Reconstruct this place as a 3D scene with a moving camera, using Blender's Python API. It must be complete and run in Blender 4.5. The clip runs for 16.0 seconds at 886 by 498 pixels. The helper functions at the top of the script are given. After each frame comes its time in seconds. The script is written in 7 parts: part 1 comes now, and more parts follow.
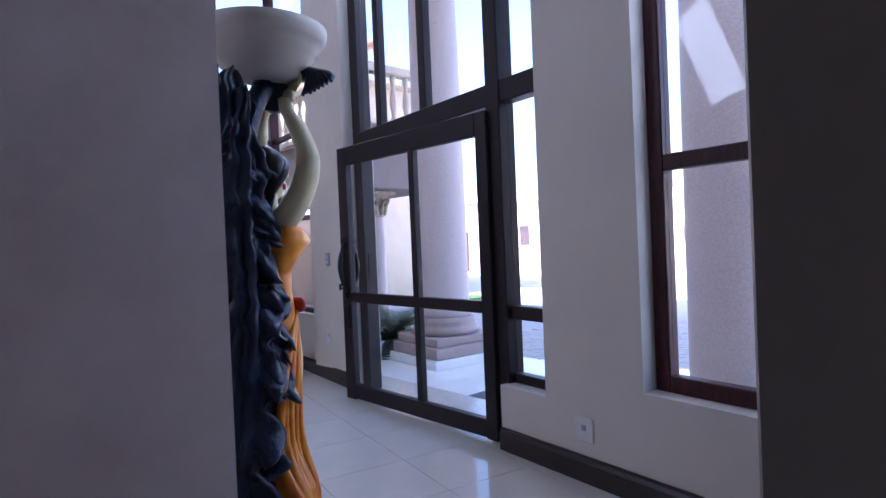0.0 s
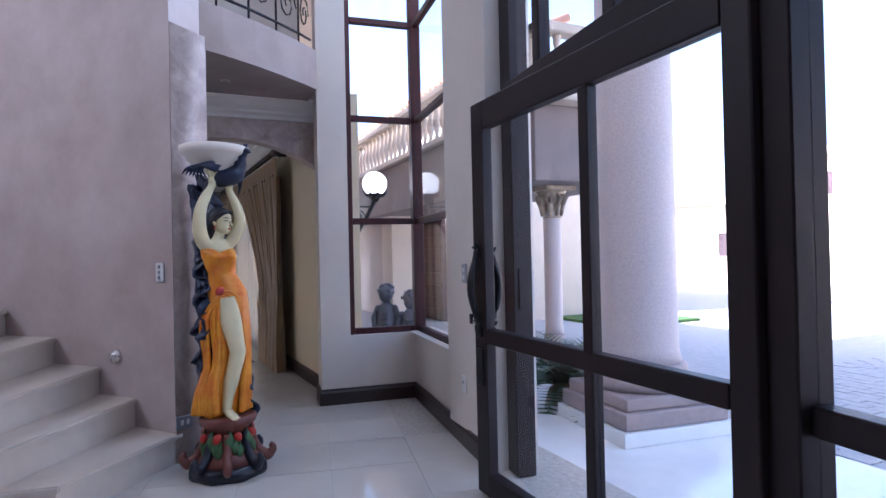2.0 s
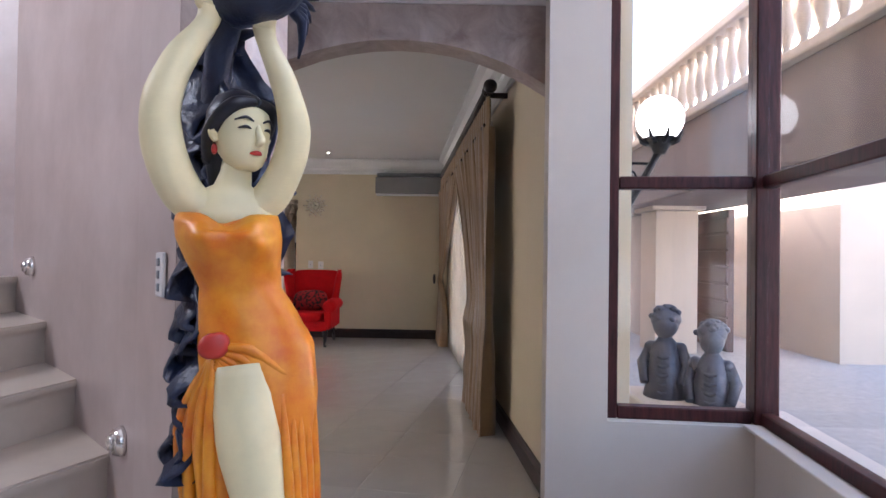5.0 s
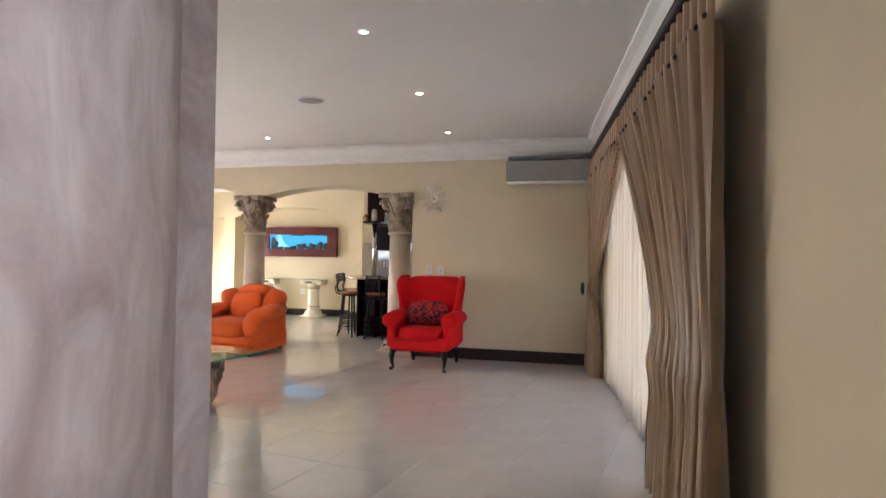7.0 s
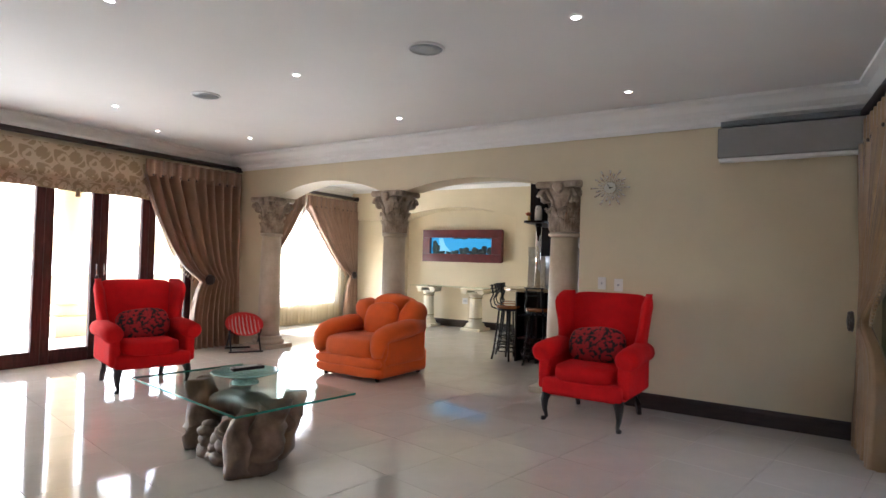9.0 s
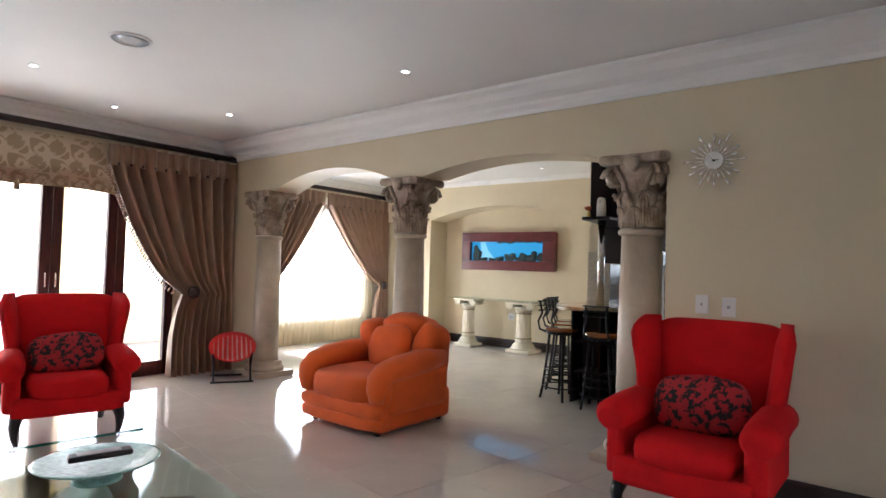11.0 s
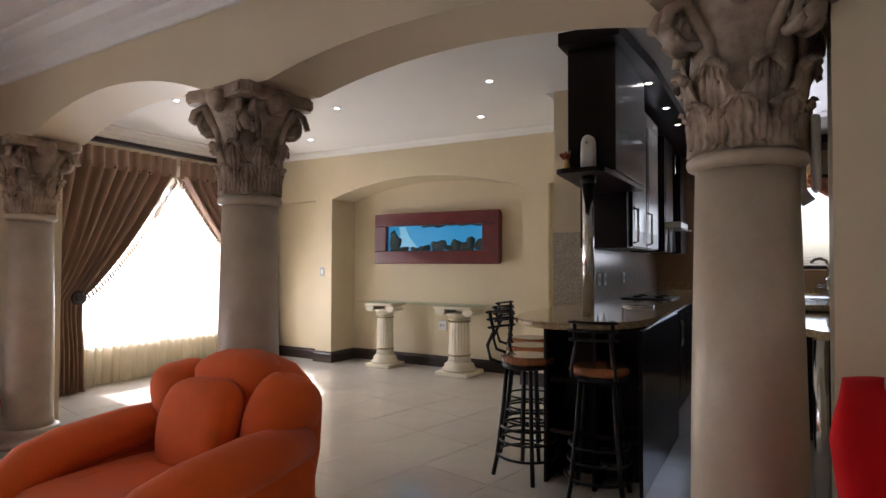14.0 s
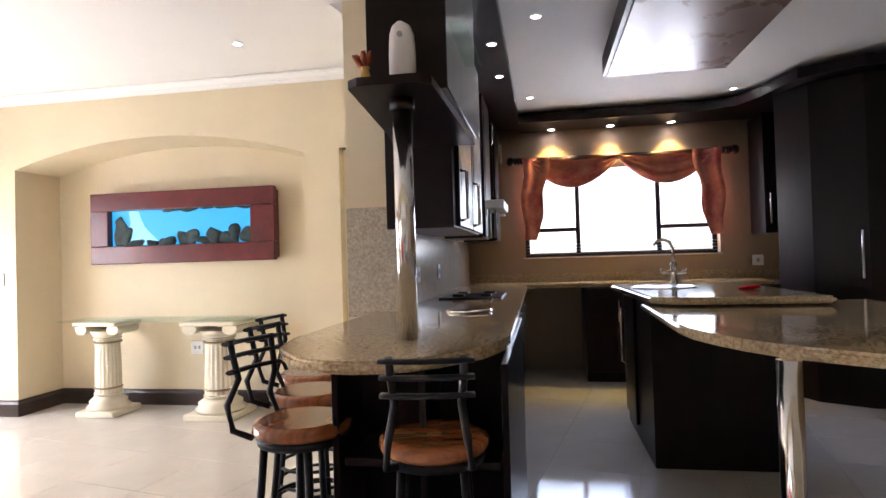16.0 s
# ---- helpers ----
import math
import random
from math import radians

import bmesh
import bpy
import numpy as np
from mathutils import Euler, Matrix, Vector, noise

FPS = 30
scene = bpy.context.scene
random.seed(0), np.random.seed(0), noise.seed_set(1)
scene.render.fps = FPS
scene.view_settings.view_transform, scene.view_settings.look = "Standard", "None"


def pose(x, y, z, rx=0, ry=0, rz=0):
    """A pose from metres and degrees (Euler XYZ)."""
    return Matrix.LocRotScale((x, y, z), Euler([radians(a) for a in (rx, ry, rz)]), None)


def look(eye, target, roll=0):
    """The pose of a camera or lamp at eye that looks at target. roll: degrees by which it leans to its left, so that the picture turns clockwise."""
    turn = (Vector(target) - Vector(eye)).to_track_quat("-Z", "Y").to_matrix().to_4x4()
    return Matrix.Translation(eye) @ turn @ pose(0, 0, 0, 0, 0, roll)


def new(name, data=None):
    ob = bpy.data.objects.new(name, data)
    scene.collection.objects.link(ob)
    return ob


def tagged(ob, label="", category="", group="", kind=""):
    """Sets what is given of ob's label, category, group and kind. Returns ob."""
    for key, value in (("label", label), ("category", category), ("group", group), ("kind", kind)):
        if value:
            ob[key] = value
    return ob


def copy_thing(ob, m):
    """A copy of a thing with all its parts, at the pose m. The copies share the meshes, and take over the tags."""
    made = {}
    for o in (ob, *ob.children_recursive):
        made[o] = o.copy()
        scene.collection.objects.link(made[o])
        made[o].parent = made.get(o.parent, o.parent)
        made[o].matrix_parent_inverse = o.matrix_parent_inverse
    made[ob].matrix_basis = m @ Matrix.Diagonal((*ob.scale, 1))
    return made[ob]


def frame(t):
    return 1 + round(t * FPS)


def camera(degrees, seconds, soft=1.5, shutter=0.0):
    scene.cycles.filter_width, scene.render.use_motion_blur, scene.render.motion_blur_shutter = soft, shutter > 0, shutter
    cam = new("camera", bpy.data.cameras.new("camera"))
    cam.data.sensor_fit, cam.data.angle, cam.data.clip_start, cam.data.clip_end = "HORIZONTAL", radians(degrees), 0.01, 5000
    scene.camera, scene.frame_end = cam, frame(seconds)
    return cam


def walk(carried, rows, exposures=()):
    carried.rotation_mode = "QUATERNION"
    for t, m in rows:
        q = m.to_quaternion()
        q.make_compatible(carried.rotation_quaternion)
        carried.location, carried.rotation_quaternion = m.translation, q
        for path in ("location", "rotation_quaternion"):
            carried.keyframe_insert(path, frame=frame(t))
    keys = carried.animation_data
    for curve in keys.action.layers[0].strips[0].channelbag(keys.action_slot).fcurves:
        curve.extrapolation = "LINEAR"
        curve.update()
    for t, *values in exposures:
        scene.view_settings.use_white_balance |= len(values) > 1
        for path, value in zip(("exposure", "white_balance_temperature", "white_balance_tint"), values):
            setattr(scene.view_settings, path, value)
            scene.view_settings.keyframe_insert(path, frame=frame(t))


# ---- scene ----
cam = camera(74.6, 16.0)
PATH = [
    (0.0, 0.445, -0.816, 1.306, 89.27, 2.41, 47.66),
    (0.5, 0.111, -0.459, 1.301, 89.62, 1.97, 51.20),
    (1.0, -0.224, -0.135, 1.284, 90.22, 1.61, 56.04),
    (1.5, -0.591, 0.157, 1.307, 90.35, 1.55, 60.64),
    (2.0, -0.945, 0.418, 1.316, 90.46, 1.26, 66.00),
    (2.5, -1.366, 0.627, 1.313, 90.64, 1.04, 71.70),
    (3.0, -1.802, 0.794, 1.311, 90.86, 0.54, 76.94),
    (3.5, -2.247, 0.923, 1.308, 91.01, 0.03, 81.39),
    (4.0, -2.683, 1.023, 1.312, 91.11, -0.34, 84.35),
    (4.2, -2.864, 1.049, 1.323, 90.87, -0.50, 85.57),
    (6.3, -4.654, 0.950, 1.247, 91.17, -0.58, 96.47),
    (6.5, -4.829, 0.924, 1.261, 91.09, -0.55, 98.01),
    (7.0, -5.305, 0.849, 1.264, 91.04, -0.72, 102.46),
    (7.5, -5.753, 0.809, 1.269, 91.11, -0.97, 107.21),
    (8.0, -6.186, 0.750, 1.273, 91.08, -1.41, 113.49),
    (8.5, -6.621, 0.687, 1.288, 91.13, -1.52, 117.55),
    (9.0, -7.054, 0.609, 1.301, 91.19, -1.62, 120.97),
    (9.2, -7.225, 0.560, 1.307, 91.29, -1.73, 122.00),
    (11.3, -8.878, -0.194, 1.327, 91.65, -1.57, 126.77),
    (11.5, -9.014, -0.273, 1.350, 91.49, -1.44, 126.75),
    (12.0, -9.374, -0.496, 1.358, 91.42, -1.20, 126.52),
    (12.5, -9.719, -0.729, 1.347, 91.46, -1.03, 126.17),
    (13.0, -10.085, -0.953, 1.354, 91.45, -0.87, 124.85),
    (13.5, -10.486, -1.164, 1.319, 91.38, -0.61, 122.90),
    (14.0, -10.865, -1.337, 1.302, 91.36, -0.17, 119.62),
    (14.5, -11.260, -1.480, 1.283, 91.37, 0.20, 115.46),
    (15.0, -11.650, -1.630, 1.279, 91.10, 0.75, 111.09),
    (15.5, -12.038, -1.746, 1.265, 91.10, 1.15, 105.73),
    (16.0, -12.400, -1.850, 1.259, 90.93, 1.63, 99.76),
]
EXPOSURES = [(0.0, 2.25, 5100, 20), (1.0, 2.1, 5150, 19), (2.2, 2.4, 5350, 18), (3.5, 2.8, 5550, 19), (4.2, 2.85, 5700, 20), (6.3, 2.75, 6150, 13), (7.0, 3.3, 6100, 13), (8.0, 3.15, 6000, 12), (9.0, 2.9, 5700, 11), (11.5, 2.65, 5600, 12), (13.5, 2.0, 6050, 19), (15.0, 2.75, 5850, 16), (16.0, 3.45, 5850, 18)]
walk(cam, [(t, pose(x, y, z, rx, ry, rz)) for t, x, y, z, rx, ry, rz in PATH], EXPOSURES)

# ---- world, sun, window light ----
world = bpy.data.worlds.new("sky")
scene.world = world
world.use_nodes = True
wn = world.node_tree.nodes
sky = wn.new("ShaderNodeTexSky")
sky.sky_type, sky.sun_disc = "NISHITA", False
SUN_AZ, SUN_EL = 186.0, 40.0
sky.dust_density, sky.ozone_density = 3.0, 0.0
sky.sun_elevation, sky.sun_rotation = radians(SUN_EL), radians(SUN_AZ)
wn["Background"].inputs[1].default_value = 0.15
world.node_tree.links.new(sky.outputs[0], wn["Background"].inputs[0])
sun_data = bpy.data.lights.new("sun", "SUN")
sun_data.energy, sun_data.angle, sun_data.color = 5.0, radians(0.5), (1.0, 0.95, 0.86)
sun = new("sun", sun_data)
sun.matrix_world = look((0, 0, 0), (-math.sin(radians(SUN_AZ)) * math.cos(radians(SUN_EL)), -math.cos(radians(SUN_AZ)) * math.cos(radians(SUN_EL)), -math.sin(radians(SUN_EL))))


def window_light(name, eye, target, w, h, watts, colour=(0.9, 0.95, 1.0)):
    """The sky's light that comes in through one opening."""
    data = bpy.data.lights.new(name, "AREA")
    data.shape, data.size, data.size_y, data.energy, data.color = "RECTANGLE", w, h, watts, colour
    ob = new(name, data)
    ob.matrix_world = look(eye, target)
    return ob


window_light("skylight_sliding_doors", (-8.85, -6.72, 1.15), (-9.4, 0, 2.4), 1.5, 1.9, 6)
window_light("skylight_dining_window", (-15.2, -7.9, 1.35), (-15.2, 0, 2.2), 2.1, 1.7, 20)
window_light("skylight_entrance", (-2.75, 2.12, 4.25), (-3.2, -1.0, 0.6), 2.3, 1.3, 7, (0.80, 0.88, 1.0))
window_light("skylight_entrance_window", (-0.25, 1.75, 3.6), (-6.0, -1.2, 2.2), 1.2, 1.3, 4, (0.80, 0.88, 1.0))
window_light("skylight_corner_window", (-5.4, 2.35, 4.3), (-3.6, -1.5, 1.6), 1.0, 1.0, 5, (0.80, 0.88, 1.0))
# Lamp added for an assumed, unseen stair window, to brighten the stair wall.
window_light("stair_wall_fill_light", (-4.5, -3.5, 3.9), (-6.3, -0.7, 2.6), 1.2, 1.4, 12, (0.9, 0.94, 1.0))
window_light("skylight_kitchen_window", (-19.45, -1.0, 1.75), (-16, -1.0, 1.2), 2.4, 1.3, 6)
window_light("skylight_living_window", (-10.15, 1.75, 1.2), (-10.3, -3, 1.0), 2.5, 2.0, 0.1, (1.0, 0.93, 0.82))

# ---- materials ----
def mat(name, colour, rough=0.5, metal=0.0, spread=0.12, scale=6.0, bump=0.0, bump_scale=60.0, colour2=None, coat=0.0, spec=0.5, stretch=None, island=0.0, detail=6.0, sheen=0.0):
    m = bpy.data.materials.new(name)
    m.use_nodes = True
    nt = m.node_tree
    bsdf = nt.nodes["Principled BSDF"]
    tex = nt.nodes.new("ShaderNodeTexCoord")
    src = tex.outputs["Object"]
    if stretch:
        mp = nt.nodes.new("ShaderNodeMapping")
        mp.inputs["Scale"].default_value = stretch
        nt.links.new(src, mp.inputs[0])
        src = mp.outputs[0]
    n = nt.nodes.new("ShaderNodeTexNoise")
    n.inputs["Scale"].default_value, n.inputs["Detail"].default_value, n.inputs["Roughness"].default_value = scale, detail, 0.62
    nt.links.new(src, n.inputs["Vector"])
    ramp = nt.nodes.new("ShaderNodeValToRGB")
    c2 = colour2 or tuple(min(1, c * (1 + spread)) for c in colour)
    c1 = colour if colour2 else tuple(c * (1 - spread) for c in colour)
    ramp.color_ramp.elements[0].position, ramp.color_ramp.elements[1].position = 0.32, 0.7
    ramp.color_ramp.elements[0].color, ramp.color_ramp.elements[1].color = (*c1, 1), (*c2, 1)
    nt.links.new(n.outputs[0], ramp.inputs[0])
    out = ramp.outputs[0]
    if island:
        info = nt.nodes.new("ShaderNodeObjectInfo")
        hsv = nt.nodes.new("ShaderNodeHueSaturation")
        mr = nt.nodes.new("ShaderNodeMapRange")
        mr.inputs["To Min"].default_value, mr.inputs["To Max"].default_value = 1 - island, 1 + island
        nt.links.new(info.outputs["Random"], mr.inputs[0])
        nt.links.new(mr.outputs[0], hsv.inputs["Value"])
        nt.links.new(out, hsv.inputs["Color"])
        out = hsv.outputs[0]
    nt.links.new(out, bsdf.inputs["Base Color"])
    bsdf.inputs["Metallic"].default_value = metal
    bsdf.inputs["Specular IOR Level"].default_value = spec
    bsdf.inputs["Coat Weight"].default_value = coat
    bsdf.inputs["Sheen Weight"].default_value = sheen
    rr = nt.nodes.new("ShaderNodeMapRange")
    rr.inputs["To Min"].default_value, rr.inputs["To Max"].default_value = max(0.02, rough * 0.85), min(1, rough * 1.15)
    nt.links.new(n.outputs[0], rr.inputs[0])
    nt.links.new(rr.outputs[0], bsdf.inputs["Roughness"])
    if bump:
        n2 = nt.nodes.new("ShaderNodeTexNoise")
        n2.inputs["Scale"].default_value, n2.inputs["Detail"].default_value = bump_scale, 8
        nt.links.new(src, n2.inputs["Vector"])
        b = nt.nodes.new("ShaderNodeBump")
        b.inputs["Strength"].default_value, b.inputs["Distance"].default_value = bump, 0.01
        nt.links.new(n2.outputs[0], b.inputs["Height"])
        nt.links.new(b.outputs[0], bsdf.inputs["Normal"])
    return m


def glow(name, colour, strength):
    m = bpy.data.materials.new(name)
    m.use_nodes = True
    b = m.node_tree.nodes["Principled BSDF"]
    b.inputs["Base Color"].default_value = (*colour, 1)
    b.inputs["Emission Color"].default_value, b.inputs["Emission Strength"].default_value = (*colour, 1), strength
    return m


def glass(name, colour=(1, 1, 1), rough=0.0, gloss=0.10):
    """A thin pane: clear, with a mirror gloss that grows at glancing angles."""
    m = bpy.data.materials.new(name)
    m.use_nodes = True
    nt = m.node_tree
    nt.nodes.remove(nt.nodes["Principled BSDF"])
    out = nt.nodes["Material Output"]
    tr, gl, mx, fr = nt.nodes.new("ShaderNodeBsdfTransparent"), nt.nodes.new("ShaderNodeBsdfGlossy"), nt.nodes.new("ShaderNodeMixShader"), nt.nodes.new("ShaderNodeLayerWeight")
    tr.inputs[0].default_value = (*colour, 1)
    gl.inputs["Roughness"].default_value = rough
    fr.inputs[0].default_value = 0.5
    pw, ma = nt.nodes.new("ShaderNodeMath"), nt.nodes.new("ShaderNodeMath")
    pw.operation, ma.operation = "POWER", "MULTIPLY_ADD"
    pw.inputs[1].default_value, ma.inputs[1].default_value, ma.inputs[2].default_value = 5.0, 0.4, gloss * 0.2
    nt.links.new(fr.outputs["Facing"], pw.inputs[0])
    nt.links.new(pw.outputs[0], ma.inputs[0])
    nt.links.new(ma.outputs[0], mx.inputs[0])
    nt.links.new(tr.outputs[0], mx.inputs[1])
    nt.links.new(gl.outputs[0], mx.inputs[2])
    nt.links.new(mx.outputs[0], out.inputs[0])
    return m


def sheer(name, colour):
    m = bpy.data.materials.new(name)
    m.use_nodes = True
    nt = m.node_tree
    nt.nodes.remove(nt.nodes["Principled BSDF"])
    out = nt.nodes["Material Output"]
    tl, df, tp, m1, m2 = (nt.nodes.new(k) for k in ("ShaderNodeBsdfTranslucent", "ShaderNodeBsdfDiffuse", "ShaderNodeBsdfTransparent", "ShaderNodeMixShader", "ShaderNodeMixShader"))
    tl.inputs[0].default_value = df.inputs[0].default_value = (*colour, 1)
    m1.inputs[0].default_value, m2.inputs[0].default_value = 0.30, 0.58
    nt.links.new(tl.outputs[0], m1.inputs[1])
    nt.links.new(df.outputs[0], m1.inputs[2])
    nt.links.new(m1.outputs[0], m2.inputs[1])
    nt.links.new(tp.outputs[0], m2.inputs[2])
    nt.links.new(m2.outputs[0], out.inputs[0])
    return m


CREAM = mat("cream_paint", (0.63, 0.54, 0.37), 0.55, scale=1.6, spread=0.04, bump=0.06, bump_scale=140)
HALLPAINT = mat("beige_hall_paint", (0.70, 0.64, 0.575), 0.6, scale=1.8, spread=0.05, bump=0.06, bump_scale=140)
PLASTER = mat("mauve_polished_plaster", (0.42, 0.335, 0.305), 0.34, scale=2.2, colour2=(0.57, 0.48, 0.45), bump=0.12, bump_scale=7, detail=9)
PIERPLASTER = mat("mottled_pier_plaster", (0.34, 0.262, 0.235), 0.38, scale=5.5, colour2=(0.64, 0.555, 0.515), bump=0.5, bump_scale=9, detail=7)
for nd in PIERPLASTER.node_tree.nodes:
    if nd.type == "TEX_NOISE":
        nd.inputs["Distortion"].default_value = 0.7
# brown for the entry jamb's painted-in shade and for the cycad trunks
SHADEBARK = mat("jamb_shade_trunk_brown", (0.30, 0.24, 0.20), 0.5, scale=2.0, spread=0.08)
CEIL = mat("white_ceiling_paint", (0.78, 0.77, 0.75), 0.7, scale=1.2, spread=0.02, bump=0.03, bump_scale=200)
CORNICE = mat("white_cornice", (0.8, 0.79, 0.77), 0.5, scale=3, spread=0.02)
TILE = mat("polished_porcelain_tile", (0.60, 0.56, 0.50), 0.075, scale=3.0, spread=0.05, island=0.008, spec=0.5)
GROUT = mat("grey_grout", (0.52, 0.485, 0.43), 0.25, scale=30, spread=0.15)
DARKBOARD = mat("dark_stained_wood", (0.028, 0.016, 0.014), 0.35, scale=5, spread=0.4, stretch=(1, 1, 8))
MAHOG = mat("mahogany_frame", (0.060, 0.016, 0.016), 0.42, scale=6, spread=0.5, stretch=(8, 8, 1), spec=0.3)
ALU = mat("bronze_aluminium", (0.022, 0.014, 0.015), 0.45, metal=0.0, scale=20, spread=0.1, spec=0.3)
BLACKCAB = mat("espresso_cabinet", (0.012, 0.006, 0.007), 0.32, scale=5, spread=0.3, stretch=(1, 1, 0.15), spec=0.2)
GRANITE = mat("speckled_granite", (0.27, 0.18, 0.09), 0.09, scale=70, colour2=(0.62, 0.50, 0.32), detail=5)
STONECOL = mat("cast_stone", (0.41, 0.33, 0.24), 0.38, scale=3, colour2=(0.60, 0.51, 0.39), bump=0.12, bump_scale=50)
# capitals: browner and darker than the column shafts
STONECAP = mat("brown_cast_stone", (0.21, 0.15, 0.10), 0.55, scale=9, colour2=(0.53, 0.42, 0.31), bump=0.3, bump_scale=60)
STEP = mat("cream_stair_tile", (0.60, 0.52, 0.44), 0.3, scale=4, spread=0.08)
RED = mat("red_upholstery", (0.56, 0.007, 0.009), 0.9, scale=8, spread=0.12, bump=0.2, bump_scale=500, spec=0.2)
REDDARK = mat("black_red_floral_fabric", (0.34, 0.008, 0.012), 0.8, scale=26, colour2=(0.012, 0.006, 0.008), detail=2)
REDDARK.node_tree.nodes["Color Ramp"].color_ramp.elements[0].position, REDDARK.node_tree.nodes["Color Ramp"].color_ramp.elements[1].position = 0.50, 0.55
ORANGE = mat("orange_suede", (0.74, 0.112, 0.006), 0.85, scale=5, spread=0.10, bump=0.25, bump_scale=120, sheen=0.12)
BLACKWOOD = mat("black_lacquer_wood", (0.012, 0.009, 0.009), 0.3, scale=8, spread=0.3)
IRON = mat("black_wrought_iron", (0.014, 0.013, 0.015), 0.4, metal=0.5, scale=30, spread=0.3)
SEATWOOD = mat("varnished_seat_wood", (0.30, 0.10, 0.03), 0.22, scale=7, spread=0.35, stretch=(1, 6, 1), coat=0.5)
CHROME = mat("brushed_chrome", (0.80, 0.79, 0.78), 0.14, metal=1.0, scale=30, spread=0.04)
CURTAIN = mat("taupe_satin_curtain", (0.255, 0.148, 0.09), 0.42, scale=5, spread=0.12, bump=0.1, bump_scale=300, sheen=0.3)
CURTAIN2 = mat("gold_satin_curtain", (0.27, 0.17, 0.085), 0.38, scale=5, spread=0.14, bump=0.1, bump_scale=300, sheen=0.3)
SHEER = sheer("cream_sheer", (0.80, 0.74, 0.61))
WHITEPL = mat("white_plastic", (0.72, 0.71, 0.70), 0.35, scale=8, spread=0.03)
GREYPL = mat("grey_plate", (0.33, 0.35, 0.38), 0.3, metal=0.5, scale=8, spread=0.05)
PANE = glass("clear_glass")
GREENGLASS = glass("green_edge_glass", (0.90, 0.97, 0.94))

# ---- building helpers ----
def part(name, bm, material, parent=None, label=""):
    """Links a bmesh as one mesh object under a thing or a part."""
    me = bpy.data.meshes.new(name)
    bm.normal_update()
    bm.to_mesh(me)
    bm.free()
    for m in material if isinstance(material, (list, tuple)) else [material]:
        me.materials.append(m)
    ob = new(name, me)
    if parent:
        ob.parent = parent
    return tagged(ob, label=label)


def thing(name, label, category, m=None, group="", kind=""):
    ob = new(name)
    ob.empty_display_size = 0.1
    if m is not None:
        ob.matrix_basis = m
    return tagged(ob, label, category, group, kind)


def solid(name, bm, material, label="", category="", m=None, kind="structure", group=""):
    ob = part(name, bm, material)
    if m is not None:
        ob.matrix_basis = m
    return tagged(ob, label, category, group, kind)


def B():
    return bmesh.new()


def box(bm, x0, x1, y0, y1, z0, z1, bevel=0.0, m=None, mi=0, seg=2):
    vs = [bm.verts.new(Vector((x, y, z))) for x in (x0, x1) for y in (y0, y1) for z in (z0, z1)]
    fs = [bm.faces.new([vs[i] for i in q]) for q in ((0, 1, 3, 2), (4, 6, 7, 5), (0, 4, 5, 1), (2, 3, 7, 6), (0, 2, 6, 4), (1, 5, 7, 3))]
    for fc in fs:
        fc.material_index = mi
    if m is not None:
        bmesh.ops.transform(bm, matrix=m, verts=vs)
    if bevel:
        r = bmesh.ops.bevel(bm, geom=list({e for fc in fs for e in fc.edges}), offset=bevel, segments=seg, affect="EDGES", profile=0.5)
        for fc in r["faces"]:
            fc.material_index = mi
            fc.smooth = True
    return bm


def rings(bm, loops, close=True, caps=True, mi=0, smooth=True):
    """Skins a list of vertex loops."""
    rows = [[bm.verts.new(Vector(p)) for p in lp] for lp in loops]
    n = len(rows[0])
    for a, b in zip(rows, rows[1:]):
        for i in range(n if close else n - 1):
            fc = bm.faces.new((a[i], a[(i + 1) % n], b[(i + 1) % n], b[i]))
            fc.material_index, fc.smooth = mi, smooth
    if caps and close:
        for row, flip in ((rows[0], True), (rows[-1], False)):
            fc = bm.faces.new(row[::-1] if flip else row)
            fc.material_index = mi
    return rows


def lathe(bm, profile, cx=0.0, cy=0.0, seg=24, mi=0, squash=1.0, caps=True):
    rings(bm, [[(cx + r * math.cos(a), cy + r * squash * math.sin(a), z) for a in (2 * math.pi * k / seg for k in range(seg))] for r, z in profile], caps=caps, mi=mi)
    return bm


def tube(bm, pts, r, seg=8, mi=0, squash=1.0):
    """A round bar along a path; r may be a list."""
    pts = [Vector(p) for p in pts]
    loops = []
    up = Vector((0, 0, 1))
    for i, p in enumerate(pts):
        d = (pts[min(i + 1, len(pts) - 1)] - pts[max(i - 1, 0)]).normalized()
        ref = up if abs(d.dot(up)) < 0.95 else Vector((1, 0, 0))
        a = d.cross(ref).normalized()
        b = a.cross(d).normalized()
        rad = r[i] if isinstance(r, (list, tuple)) else r
        loops.append([p + (a * math.cos(t) + b * math.sin(t) * squash) * rad for t in (2 * math.pi * k / seg for k in range(seg))])
    rings(bm, loops, mi=mi)
    return bm


